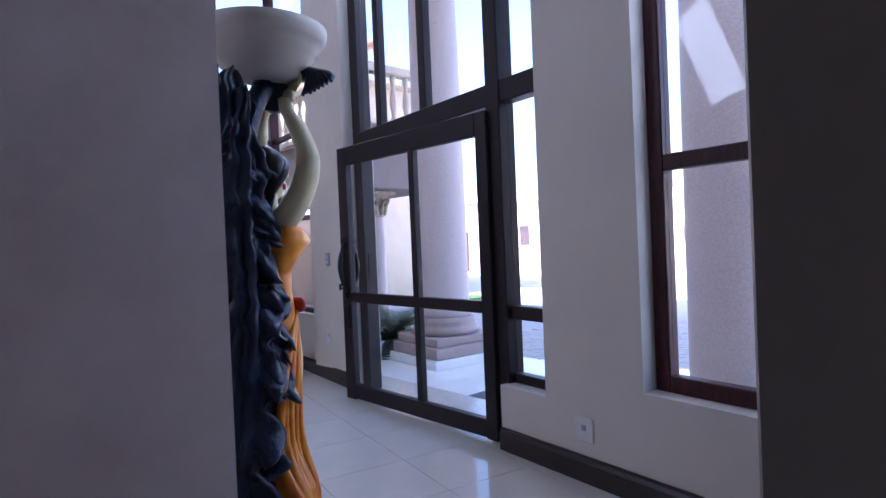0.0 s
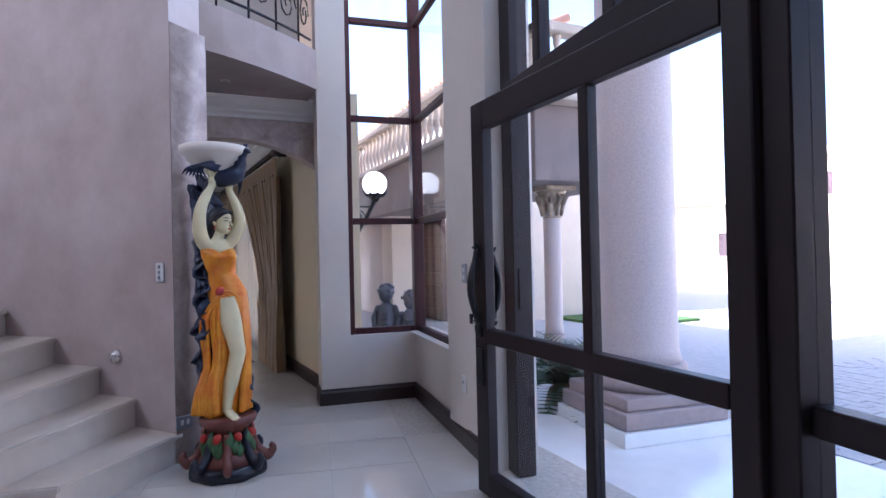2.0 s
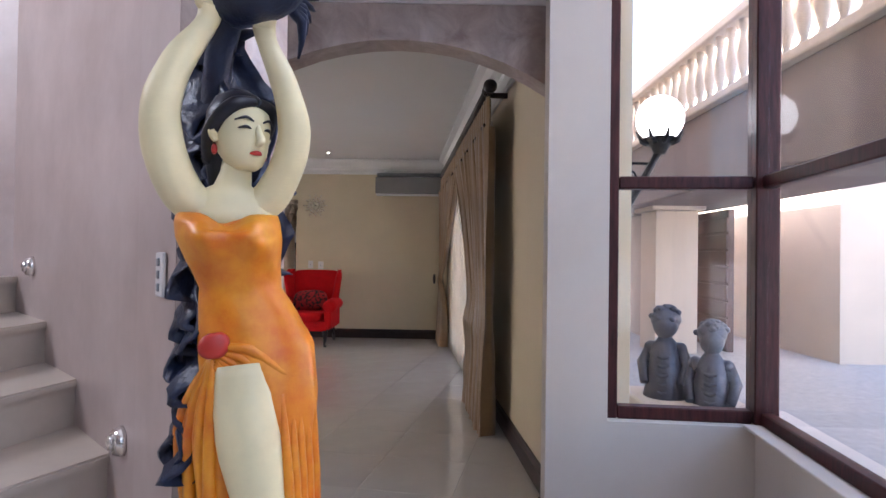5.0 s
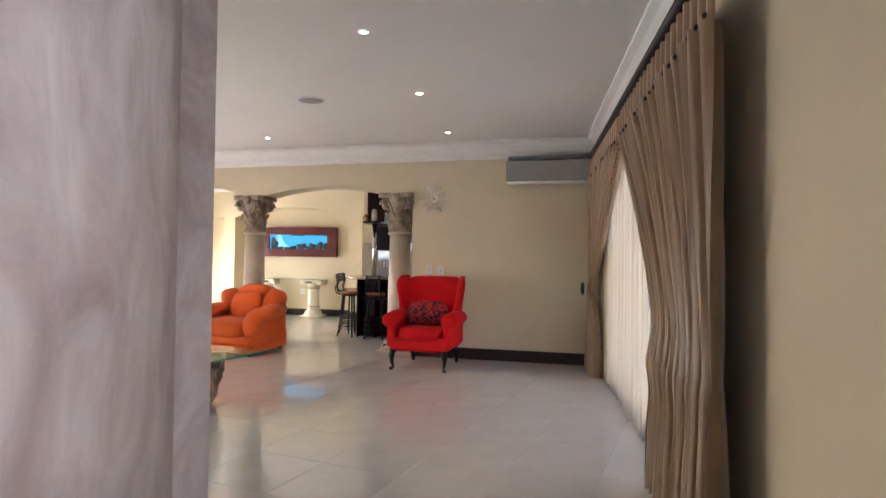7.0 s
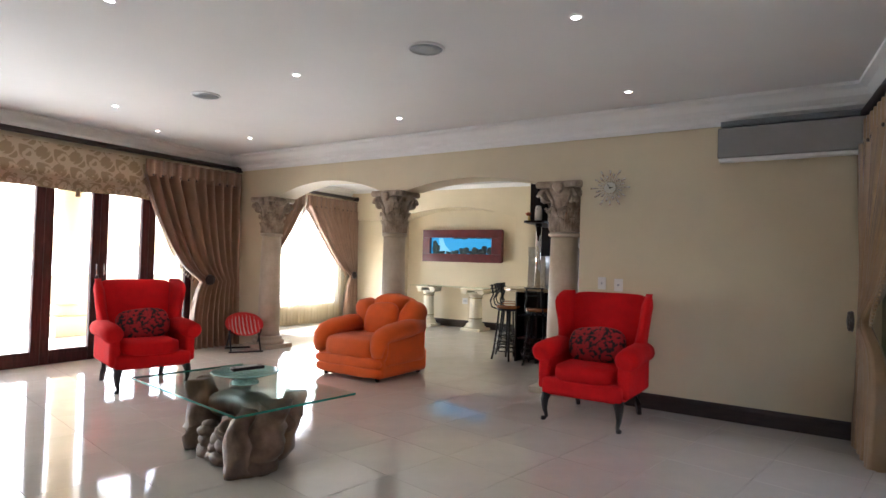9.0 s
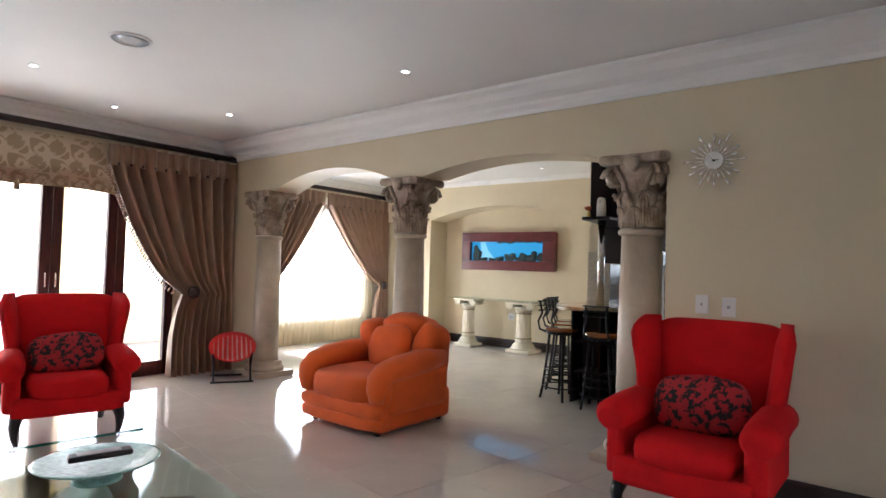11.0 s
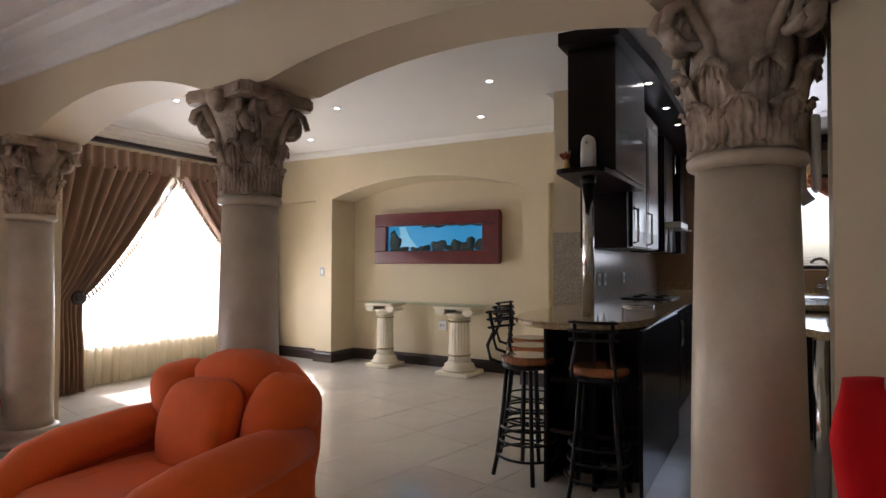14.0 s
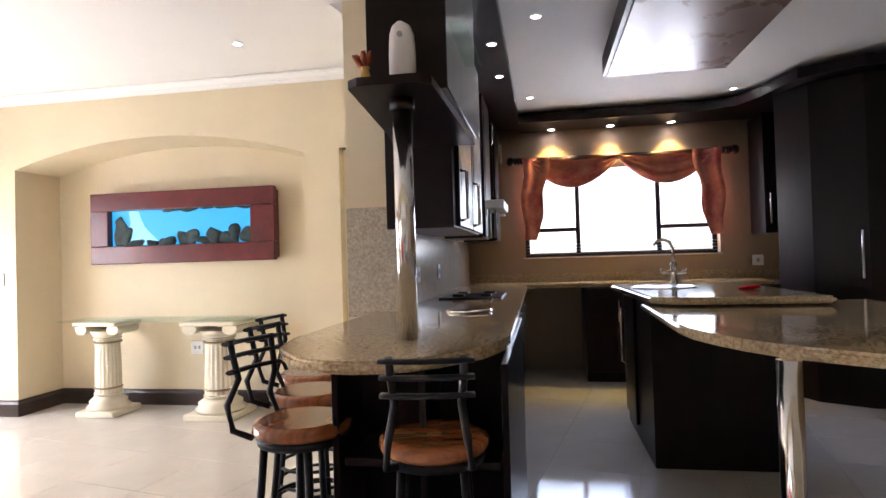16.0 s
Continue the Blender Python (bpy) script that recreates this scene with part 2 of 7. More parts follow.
def blob(bm, c, size, e=4.0, m=None, mi=0, nu=20, nv=12, wob=0.0):
    """A cushion: a superellipsoid with the given full sizes."""
    def sp(v):
        return math.copysign(abs(v) ** (2 / e), v)
    loops = []
    for j in range(1, nv):
        f = math.pi * (j / nv - 0.5)
        loops.append([(c[0] + size[0] / 2 * sp(math.cos(f)) * sp(math.cos(a)), c[1] + size[1] / 2 * sp(math.cos(f)) * sp(math.sin(a)), c[2] + size[2] / 2 * sp(math.sin(f))) for a in (2 * math.pi * k / nu for k in range(nu))])
    rows = rings(bm, loops, mi=mi)
    vs = [v for row in rows for v in row]
    if wob:
        for v in vs:
            v.co += Vector((noise.noise(v.co * 9), noise.noise(v.co * 9 + Vector((7, 0, 0))), noise.noise(v.co * 9 + Vector((0, 5, 0))))) * wob
    if m is not None:
        bmesh.ops.transform(bm, matrix=m, verts=vs)
    return bm


def prism(bm, outline, z0, z1, mi=0):
    """A flat outline in x and y, raised from z0 to z1."""
    lo = [bm.verts.new((x, y, z0)) for x, y in outline]
    hi = [bm.verts.new((x, y, z1)) for x, y in outline]
    n = len(outline)
    faces = [bm.faces.new(lo[::-1]), bm.faces.new(hi)] + [bm.faces.new((lo[i], lo[(i + 1) % n], hi[(i + 1) % n], hi[i])) for i in range(n)]
    for fc in faces:
        fc.material_index = mi
    return bm


def wall_quad(bm, a, b, t, z0, z1):
    """A straight wall from a to b (its seen face), t thick to the right of a->b."""
    d = Vector((b[0] - a[0], b[1] - a[1])).normalized()
    n = Vector((d.y, -d.x)) * t
    return prism(bm, [a, b, (b[0] + n.x, b[1] + n.y), (a[0] + n.x, a[1] + n.y)], z0, z1)


def strip(bm, path, prof, closed=False):
    """Sweeps a profile (out, z) along a floor path; out points to the left of the way."""
    loops = []
    n = len(path)
    for i, p in enumerate(path):
        p = Vector(p)
        d0 = (p - Vector(path[i - 1])).normalized() if i else (Vector(path[1]) - p).normalized()
        d1 = (Vector(path[i + 1]) - p).normalized() if i < n - 1 else d0
        n0, n1 = Vector((-d0.y, d0.x)), Vector((-d1.y, d1.x))
        nn = (n0 + n1).normalized()
        nn /= max(0.35, nn.dot(n0))
        loops.append([(p.x + nn.x * o, p.y + nn.y * o, z) for o, z in prof])
    rings(bm, loops, smooth=False)
    return bm


BASE_PROF = [(0.002, 0.0), (0.022, 0.0), (0.022, 0.105), (0.012, 0.125), (0.010, 0.14), (0.002, 0.14)]
def cornice_prof(z, s=1.0):
    return [(0.002, z - 0.005), (0.17 * s, z - 0.005), (0.17 * s, z - 0.025 * s), (0.13 * s, z - 0.04 * s), (0.10 * s, z - 0.075 * s), (0.055 * s, z - 0.10 * s), (0.05 * s, z - 0.12 * s), (0.02 * s, z - 0.14 * s), (0.015 * s, z - 0.165 * s), (0.002, z - 0.165 * s)]


def arch_wall(bm, y0, y1, openings, t, z1, steps=14, low={}, tail=None):
    """A wall in the plane x = 0 (seen face) to x = -t, from y0 to y1, with arched openings (ya, yb, floor, spring, crown)."""
    edge = y0
    for ya, yb, floor, spring, crown in sorted(openings):
        if ya > edge:
            box(bm, -t, 0, edge, ya, low.get(edge, 0), z1)
        if floor > 0:
            box(bm, -t, 0, ya, yb, 0, floor)
        w, h = (yb - ya) / 2, crown - spring
        r = (w * w + h * h) / (2 * h)
        a0 = math.asin(w / r)
        arc = [((ya + yb) / 2 + r * math.sin(a), crown - r + r * math.cos(a)) for a in (a0 * (2 * k / steps - 1) for k in range(steps + 1))]
        rings(bm, [[(0, y, za), (0, y, z1), (-t, y, z1), (-t, y, za)] for y, za in arc], smooth=False)
        edge = yb
    if tail is not None:
        box(bm, -t, 0, edge, tail, low.get(edge, 0), z1)
        edge = tail
    if edge < y1:
        box(bm, -t, 0, edge, y1, 0, z1)
    return bm

# ---- the setting ----
CZ = 2.76
HALL = pose(-2.06, 1.86, 0, 0, 0, -6.6)      # entrance front: x along the wall, y outwards
ARCHW = pose(-12.68, -1.0, 0, 0, 0, -2.2)    # wall with columns between lounge and dining room
SIDE_A, SIDE_B = Vector((-6.0, 1.68)), Vector((-12.75, 1.22))
FIN_DIR = Vector((-0.765, -0.644))


def hall_pt(x, y):
    v = HALL @ Vector((x, y, 0))
    return (v.x, v.y)


# floor slab under the tiles, ground outside
solid("floor", box(B(), -19.6, 3.4, -8.0, 2.6, -0.2, -0.004), GROUT, "grey grout bed under large polished tiles", "floor")
HZ = 5.6

# entrance front wall
bm = B()
T = 0.30
box(bm, -2.80, -1.98, 0, T, 0, HZ)
box(bm, -3.95 - T, -2.80, 0.05, T, 0, 0.60)
box(bm, -3.95 - T, -2.80, 0.05, T, 4.9, HZ)
box(bm, 0.05, 0.44, 0, T, 0, 0.40)
box(bm, -1.98, 0.44, 0.0, T, 5.0, HZ)
box(bm, 0.44, 1.09, 0, T, 0, HZ)
box(bm, 1.09, 2.5, 0, T, 0, 0.54)
box(bm, 1.09, 2.5, 0, T, 5.0, HZ)
box(bm, 2.5, 5.0, 0, T, 0, HZ)
solid("wall_north", bm, HALLPAINT, "beige painted entrance wall with tall window openings", "wall", HALL)
# end wall with the other half of the corner window
bm = B()
box(bm, -3.95 - T, -3.95, -0.81, -0.55, 0, HZ)
box(bm, -3.95 - T, -3.95, -0.55, 0.05, 0, 0.60)
box(bm, -3.95 - T, -3.95, -0.55, 0.05, 4.9, HZ)
solid("wall_corner", bm, HALLPAINT, "beige painted wall return beside the corner window", "wall", HALL)
# passage and lounge side wall with a window
bm = B()
d = (SIDE_B - SIDE_A)
L = d.length
d.normalize()
SIDEM = pose(SIDE_A.x, SIDE_A.y, 0, 0, 0, math.degrees(math.atan2(d.y, d.x)))   # x along the wall, room at y > 0
box(bm, 0.32, 2.75, -0.3, 0, 0, CZ + 0.1)
box(bm, 2.75, 5.6, -0.3, 0, 2.3, CZ + 0.1)
box(bm, 5.6, L + 0.5, -0.3, 0, 0, CZ + 0.1)
solid("wall_lounge_side", bm, CREAM, "cream painted lounge wall with curtained window", "wall", SIDEM)

# diagonal plaster wall beside the stair
FIN_A = Vector((-5.09, 0.35))
FIN_LINE = [(-5.09, 0.35), (-5.26, 0.215), (-5.44, 0.07), (-5.60, -0.075), (-5.76, -0.23), (-5.93, -0.40), (-6.10, -0.575), (-6.28, -0.76), (-6.46, -0.95), (-6.64, -1.14), (-6.83, -1.34), (-7.0, -1.52)]
bm = B()
prism(bm, FIN_LINE + [(x - 0.21, y + 0.22) for x, y in FIN_LINE[::-1]], 0, HZ)
solid("wall_stair", bm, PLASTER, "curved mauve polished plaster wall beside the staircase", "wall")
solid("wall_stair_lining", box(B(), -6.875, -6.836, -3.4, -1.33, 0, HZ), PLASTER, "mauve polished plaster wall at the stair turn", "wall")
# tapering pier between the stair wall and the arch
bm = B()
prism(bm, [(-5.15, 0.35), (-5.082, 0.356), (-5.293, 0.578), (-5.45, 0.516), (-5.70, 0.395), (-6.0, 0.236), (-6.3, 0.068), (-6.60, -0.128), (-6.60, -0.60), (-6.4, -0.42)], 0, CZ + 0.1)
for fc in bm.faces:
    fc.smooth = abs(fc.normal.z) < 0.5
solid("wall_lobby_pier", bm, PIERPLASTER, "mottled mauve plaster pier beside the lobby arch", "wall")
# arch between lobby and lounge
bm = B()
arch_wall(bm, -0.62, 1.8, [(-0.128, 1.74, 0, 2.08, 2.42)], 0.17, CZ + 0.3)
solid("wall_lobby_arch", bm, PIERPLASTER, "mauve plaster wall with a wide arch", "wall", pose(-6.58, 0, 0))
# lounge wall that the lounge is entered through
solid("wall_lounge_entry", box(B(), -7.05, -6.86, -6.9, -1.05, 0, CZ + 0.1), CREAM, "cream painted wall at the lounge entrance", "wall")
# lounge outer wall with sliding doors, stepping out to the dining room window wall
bm = B()
box(bm, -8.0, -6.86, -6.9, -6.6, 0, CZ + 0.1)
box(bm, -12.25, -8.0, -6.9, -6.6, 2.2, CZ + 0.1)
box(bm, -12.95, -12.25, -6.9, -6.6, 0, CZ + 0.1)
solid("wall_south", bm, CREAM, "cream painted wall round the sliding doors", "wall")
bm = B()
box(bm, -14.1, -12.95, -7.85, -7.55, 0, CZ + 0.1)
box(bm, -16.3, -14.1, -7.85, -7.55, 0, 0.45)
box(bm, -16.3, -14.1, -7.85, -7.55, 2.25, CZ + 0.1)
box(bm, -17.6, -16.3, -7.85, -7.55, 0, CZ + 0.1)
box(bm, -13.2, -12.95, -7.55, -6.9, 0, CZ + 0.1)
solid("wall_dining_window", bm, CREAM, "cream painted dining room window wall", "wall")
# columns wall
bm = B()
box(bm, -0.34, 0, -6.0, -4.93, 0, CZ + 0.1)
arch_wall(bm, -4.93, 2.4, [(-4.62, -2.75, 0, 2.14, 2.32), (-2.35, -0.66, 0, 2.14, 2.24)], 0.34, CZ + 0.1, low={-4.93: 2.14, -2.75: 2.14, -0.66: 2.14}, tail=-0.20)
solid("wall_columns", bm, CREAM, "cream painted wall with two low arches on columns", "wall", ARCHW)
# dining room end wall with arched niche
bm = B()
arch_wall(bm, -6.62, -3.40, [(-6.35, -3.69, 0, 2.13, 2.34)], 0.48, CZ + 0.1)
box(bm, -0.48, -0.12, -7.6, -6.62, 0, CZ + 0.1)
box(bm, -0.12, 0, -7.6, -6.62, 2.12, CZ + 0.1)
box(bm, -0.48, -0.10, -3.40, -2.95, 0, 2.15)
box(bm, -0.48, 0, -3.40, -2.95, 2.15, CZ + 0.1)
box(bm, -0.70, -0.48, -7.6, -2.95, 0, CZ + 0.1)
solid("wall_dining_end", bm, CREAM, "cream painted wall with a wide arched niche", "wall", pose(-16.74, 0, 0))
# kitchen walls
solid("wall_kitchen_spur", box(B(), -19.2, -15.6, -2.95, -2.68, 0, CZ + 0.1), CREAM, "cream painted wall behind the kitchen cabinets", "wall")
bm = B()
box(bm, -19.25, -18.95, -2.7, -2.04, 0, CZ + 0.1)
box(bm, -19.25, -18.95, -2.04, 0.0, 0, 1.24)
box(bm, -19.25, -18.95, -2.04, 0.0, 2.2, CZ + 0.1)
box(bm, -19.25, -18.95, 0.0, 2.0, 0, CZ + 0.1)
KITWALL = mat("tan_kitchen_paint", (0.34, 0.25, 0.17), 0.5, scale=2, spread=0.06)
solid("wall_kitchen_back", bm, KITWALL, "tan painted kitchen wall round the window", "wall")
solid("wall_kitchen_side", box(B(), -19.2, -13.0, 1.7, 1.95, 0, CZ + 0.1), KITWALL, "tan painted kitchen side wall", "wall")

# walls round the camera's start
bm = B()
prism(bm, [(-1.09, -0.2), (-1.30, -0.24), (-1.35, -3.4), (-1.12, -3.4)], 0, HZ)
solid("wall_entry_pier", bm, PLASTER, "mauve polished plaster wall pier", "wall")
# the jamb's shadow side is put into its colour as dark brown
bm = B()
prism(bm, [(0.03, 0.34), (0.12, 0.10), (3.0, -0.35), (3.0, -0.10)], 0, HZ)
solid("wall_entry_jamb", bm, SHADEBARK, "plaster wall edge with its shade painted in dark brown", "wall")
solid("wall_east", box(B(), 3.0, 3.2, -3.4, 2.2, 0, HZ), HALLPAINT, "plain beige end wall", "wall")
solid("wall_entry_back", box(B(), -1.35, 3.2, -3.6, -3.4, 0, HZ), HALLPAINT, "plain beige back wall", "wall")
# The high opening is assumed and out of view, added for the stair lamp.
bm = B()
box(bm, -7.12, -5.2, -3.6, -3.4, 0, HZ)
box(bm, -3.8, -1.2, -3.6, -3.4, 0, HZ)
box(bm, -5.2, -3.8, -3.6, -3.4, 0, 3.1)
box(bm, -5.2, -3.8, -3.6, -3.4, 4.7, HZ)
box(bm, -7.12, -6.86, -3.4, -1.2, CZ + 0.1, HZ)
solid("wall_stair_back", bm, PLASTER, "mauve plaster wall behind the staircase", "wall")
bm = B()
box(bm, -6.9, -6.0, -1.4, 1.45, 3.3, HZ)
solid("wall_landing", bm, HALLPAINT, "beige wall above the landing", "wall", pose(-0.6, 0, 0))

# ceilings
solid("ceiling_lounge", box(B(), -13.1, -6.86, -6.9, 1.95, CZ, CZ + 0.12), CEIL, "white painted lounge ceiling", "ceiling")
solid("ceiling_kitchen", box(B(), -19.3, -13.1, -7.9, 1.95, CZ, CZ + 0.12), CEIL, "white painted ceiling over dining room and kitchen", "ceiling")
solid("ceiling_hall", box(B(), -8.0, 3.3, -3.6, 2.9, HZ, HZ + 0.15), CEIL, "white double-height hall ceiling", "ceiling")

# curved landing slab over the lobby
arc = [(-5.27, 0.54), (-5.36, 0.70), (-5.52, 0.94), (-5.70, 1.17), (-5.88, 1.38), (-6.0, 1.50)]
bm = B()
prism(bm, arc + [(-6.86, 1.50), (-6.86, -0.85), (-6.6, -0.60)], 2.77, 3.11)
# darker than the stair wall's plaster, which comes out too pale here
solid("landing_slab", bm, mat("dark_mauve_landing", (0.27, 0.21, 0.19), 0.45, scale=2.5, colour2=(0.36, 0.29, 0.27), bump=0.1, bump_scale=7), "curved mauve plaster landing edge above the lobby", "landing")

# skirting boards and cornices
bm = B()
strip(bm, [hall_pt(-1.98, 0.0), hall_pt(-3.95, 0.05)], [(o + 0.0, z) for o, z in BASE_PROF])
strip(bm, [hall_pt(-3.95, 0.05), hall_pt(-3.95, -0.81), hall_pt(-4.25, -0.81)], BASE_PROF)
solid("baseboard", bm, DARKBOARD, "dark stained wooden skirting in the hall", "skirting")
bm = B()
strip(bm, [hall_pt(1.09, 0.0), hall_pt(0.05, 0.0)], BASE_PROF)
strip(bm, [hall_pt(5.0, 0.0), hall_pt(1.09, 0.0)], BASE_PROF)
solid("baseboard_entry", bm, DARKBOARD, "dark stained wooden skirting under the window", "skirting")
aw = lambda x, y: tuple((ARCHW @ Vector((x, y, 0))).to_2d())
sw = lambda x, y: tuple((SIDEM @ Vector((x, y, 0))).to_2d())
bm = B()
strip(bm, [sw(0.32, 0), sw(L, 0)], BASE_PROF)
strip(bm, [aw(0, 2.25), aw(0, -0.58)], [(o, z) for o, z in BASE_PROF])
solid("baseboard_lounge", bm, DARKBOARD, "dark stained wooden skirting in the lounge", "skirting")
bm = B()
strip(bm, [(-16.86, -7.55), (-16.86, -6.62), (-16.74, -6.62), (-16.74, -6.35), (-17.22, -6.35), (-17.22, -3.69), (-16.74, -3.69), (-16.74, -3.40), (-16.84, -3.40), (-16.84, -2.95)], [(-o, z) for o, z in BASE_PROF])
solid("baseboard_dining", bm, DARKBOARD, "dark stained wooden skirting round the niche", "skirting")
bm = B()
strip(bm, [sw(0.9, 0), sw(L - 0.02, 0)], cornice_prof(CZ, 1.3))
strip(bm, [aw(0, 2.22), aw(0, -5.55)], cornice_prof(CZ, 1.3))
strip(bm, [(-6.86, -6.6), (-12.9, -6.6)], [(-o, z) for o, z in cornice_prof(CZ, 1.1)])
solid("cornice_lounge", bm, CORNICE, "white moulded lounge cornice", "cornice")
bm = B()
strip(bm, [(-13.2, -7.55), (-16.74, -7.55)], [(-o, z) for o, z in cornice_prof(CZ, 0.8)])
strip(bm, [(-16.74, -7.55), (-16.74, -2.95), (-15.6, -2.95)], [(-o, z) for o, z in cornice_prof(CZ, 0.45)])
solid("cornice_dining", bm, CORNICE, "white moulded dining room cornice", "cornice")
bm = B()
strip(bm, [(-6.58, 1.7), (-6.58, -0.6)], [(o, z) for o, z in cornice_prof(2.79, 1.1)])
solid("cornice_lobby", bm, CORNICE, "white moulded lobby cornice", "cornice")

# ---- entrance hall ----
def bars(th, name, mat_, spans, m=None, label=""):
    """Each rectangular bar of a frame is a part: (name, x0, x1, y0, y1, z0, z1)."""
    for nm, *b in spans:
        part(nm, box(B(), *b, bevel=0.006, seg=1), mat_, th, label)


def pane(th, x0, x1, y, z0, z1, material=None):
    ob = part("pane", box(B(), x0, x1, y - 0.003, y + 0.003, z0, z1), material or PANE, th)
    ob.visible_shadow = False
    return ob


# corner window
cw = thing("window_1", "dark mahogany framed corner window, double height", "window", HALL, kind="structure")
F = 0.055
zs = [0.60, 1.60, 2.54, 3.44, 4.9]
bars(cw, "window_frame", MAHOG, [("mullion", -4.08, -3.98, 0.06, 0.16, 0.60, 4.9), ("window_frame", -2.86, -2.80, 0.07, 0.14, 0.60, 4.9), ("window_frame", -4.06, -4.0, -0.55, -0.50, 0.60, 4.9)])
for z in zs:
    bars(cw, "rail", MAHOG, [("rail", -3.98, -2.86, 0.085, 0.14, z, z + F), ("rail", -4.06, -4.0, -0.50, 0.06, z, z + F)])
for z0, z1 in zip(zs, zs[1:]):
    pane(cw, -3.98, -2.86, 0.11, z0 + F, z1)
    part("pane", box(B(), -4.033, -4.027, -0.50, 0.06, z0 + F, z1), PANE, cw).visible_shadow = False
part("window_sill", box(B(), -3.95, -2.80, 0.0, 0.07, 0.598, 0.612, bevel=0.004, seg=1), HALLPAINT, cw)

# entrance door frame with transom and side light
df = thing("window_2", "dark bronze framed entrance glazing with tall transom panes", "window", HALL, kind="structure")
bars(df, "frame", ALU, [("post", -0.06, 0.07, 0.06, 0.19, 0.0, 5.0), ("frame", -1.98, -1.84, 0.10, 0.22, 0.0, 5.0), ("transom_beam", -1.84, 0.44, 0.07, 0.18, 2.16, 2.30),
                        ("mullion", -1.52, -1.44, 0.09, 0.16, 2.30, 5.0), ("mullion", -0.86, -0.77, 0.09, 0.16, 2.30, 5.0), ("rail", 0.07, 0.44, 0.10, 0.17, 0.80, 0.885), ("rail", 0.07, 0.44, 0.10, 0.17, 0.40, 0.46), ("frame", 0.39, 0.44, 0.10, 0.17, 0.46, 5.0),
                        ("strike_plate", -1.838, -1.834, 0.13, 0.17, 0.98, 1.22)])
for x0, x1, z0, z1 in ((-1.84, -1.52, 2.30, 5.0), (-1.44, -0.86, 2.30, 5.0), (-0.77, -0.06, 2.30, 5.0), (0.07, 0.39, 0.46, 0.80), (0.07, 0.39, 0.885, 2.16), (0.07, 0.39, 2.30, 5.0)):
    pane(df, x0, x1, 0.13, z0, z1)
# the door leaf, standing ajar
DOORM = pose(-2.085, 1.92, 0, 0, 0, 0.4)
dl = thing("door_1", "dark bronze pivot door of clear glass, ajar", "door", DOORM, kind="structure")
bars(dl, "leaf", ALU, [("stile", -1.73, -1.60, -0.03, 0.03, 0.01, 2.13), ("stile", -0.10, 0.0, -0.03, 0.03, 0.01, 2.13), ("top_rail", -1.60, -0.10, -0.03, 0.03, 1.98, 2.13), ("bottom_rail", -1.60, -0.10, -0.03, 0.03, 0.02, 0.14),
                       ("middle_rail", -1.60, -0.10, -0.03, 0.03, 0.83, 0.91), ("mullion", -0.79, -0.73, -0.028, 0.028, 0.14, 1.98)])
for x0, x1 in ((-1.60, -0.79), (-0.73, -0.10)):
    for z0, z1 in ((0.14, 0.83), (0.91, 1.98)):
        pane(dl, x0, x1, 0, z0, z1)
for side in (-1, 1):
    hb = B()
    tube(hb, [(-1.66, side * (0.035 + 0.05 * math.sin(math.pi * k / 10)), 0.93 + 0.40 * k / 10) for k in range(11)], [0.012 + 0.008 * math.sin(math.pi * k / 10) for k in range(11)], squash=1.4)
    for z in (0.93, 1.33):
        for k in range(5):
            a = k * 1.256
            tube(hb, [(-1.66, side * 0.035, z), (-1.66 + 0.028 * math.cos(a), side * 0.045, z + 0.028 * math.sin(a)), (-1.66 + 0.045 * math.cos(a + 0.3), side * 0.05, z + 0.05 * math.sin(a + 0.3))], [0.012, 0.012, 0.004], seg=6)
    part("handle", hb, IRON, dl, "black wrought iron scroll handle")
hb = B()
box(hb, -1.70, -1.62, -0.045, -0.03, 0.60, 0.80, bevel=0.006)
box(hb, -1.69, -1.63, -0.05, -0.03, 0.86, 0.92, bevel=0.006)
part("lock_case", hb, IRON, dl)
bm = B()
tube(bm, [(-1.665, -0.05, 1.06), (-1.68, -0.06, 1.0), (-1.70, -0.06, 0.96)], 0.004)
box(bm, -1.72, -1.69, -0.068, -0.06, 0.93, 0.985, bevel=0.003)
part("key", bm, IRON, dl)

# second window
w2 = thing("window_3", "dark mahogany framed tall window beside the entrance", "window", HALL, kind="structure")
bars(w2, "frame", MAHOG, [("window_frame", 1.09, 1.17, 0.10, 0.18, 0.54, 5.0), ("window_frame", 2.42, 2.5, 0.10, 0.18, 0.54, 5.0), ("rail", 1.17, 2.42, 0.10, 0.17, 0.54, 0.62), ("rail", 1.17, 2.42, 0.10, 0.17, 1.60, 1.675), ("rail", 1.17, 2.42, 0.10, 0.17, 3.3, 3.37)])
for z0, z1 in ((0.62, 1.60), (1.675, 3.3), (3.37, 5.0)):
    pane(w2, 1.17, 2.42, 0.135, z0, z1)


def wall_plate(name, label, m, holes, material=WHITEPL, w=0.075, h=0.12):
    """A flat cover plate standing on a wall: x across, z up, room at -y."""
    th = thing(name, label, "switch" if "switch" in name else "socket", m)
    part("cover_plate", box(B(), -w / 2, w / 2, -0.012, 0, -h / 2, h / 2, bevel=0.006), material, th)
    for i, (x, z, a, b) in enumerate(holes):
        part("rocker" if "switch" in name else "socket_face", box(B(), x - a / 2, x + a / 2, -0.017, -0.010, z - b / 2, z + b / 2, bevel=0.002, seg=1), GREYPL if material is WHITEPL else WHITEPL, th)
    return th


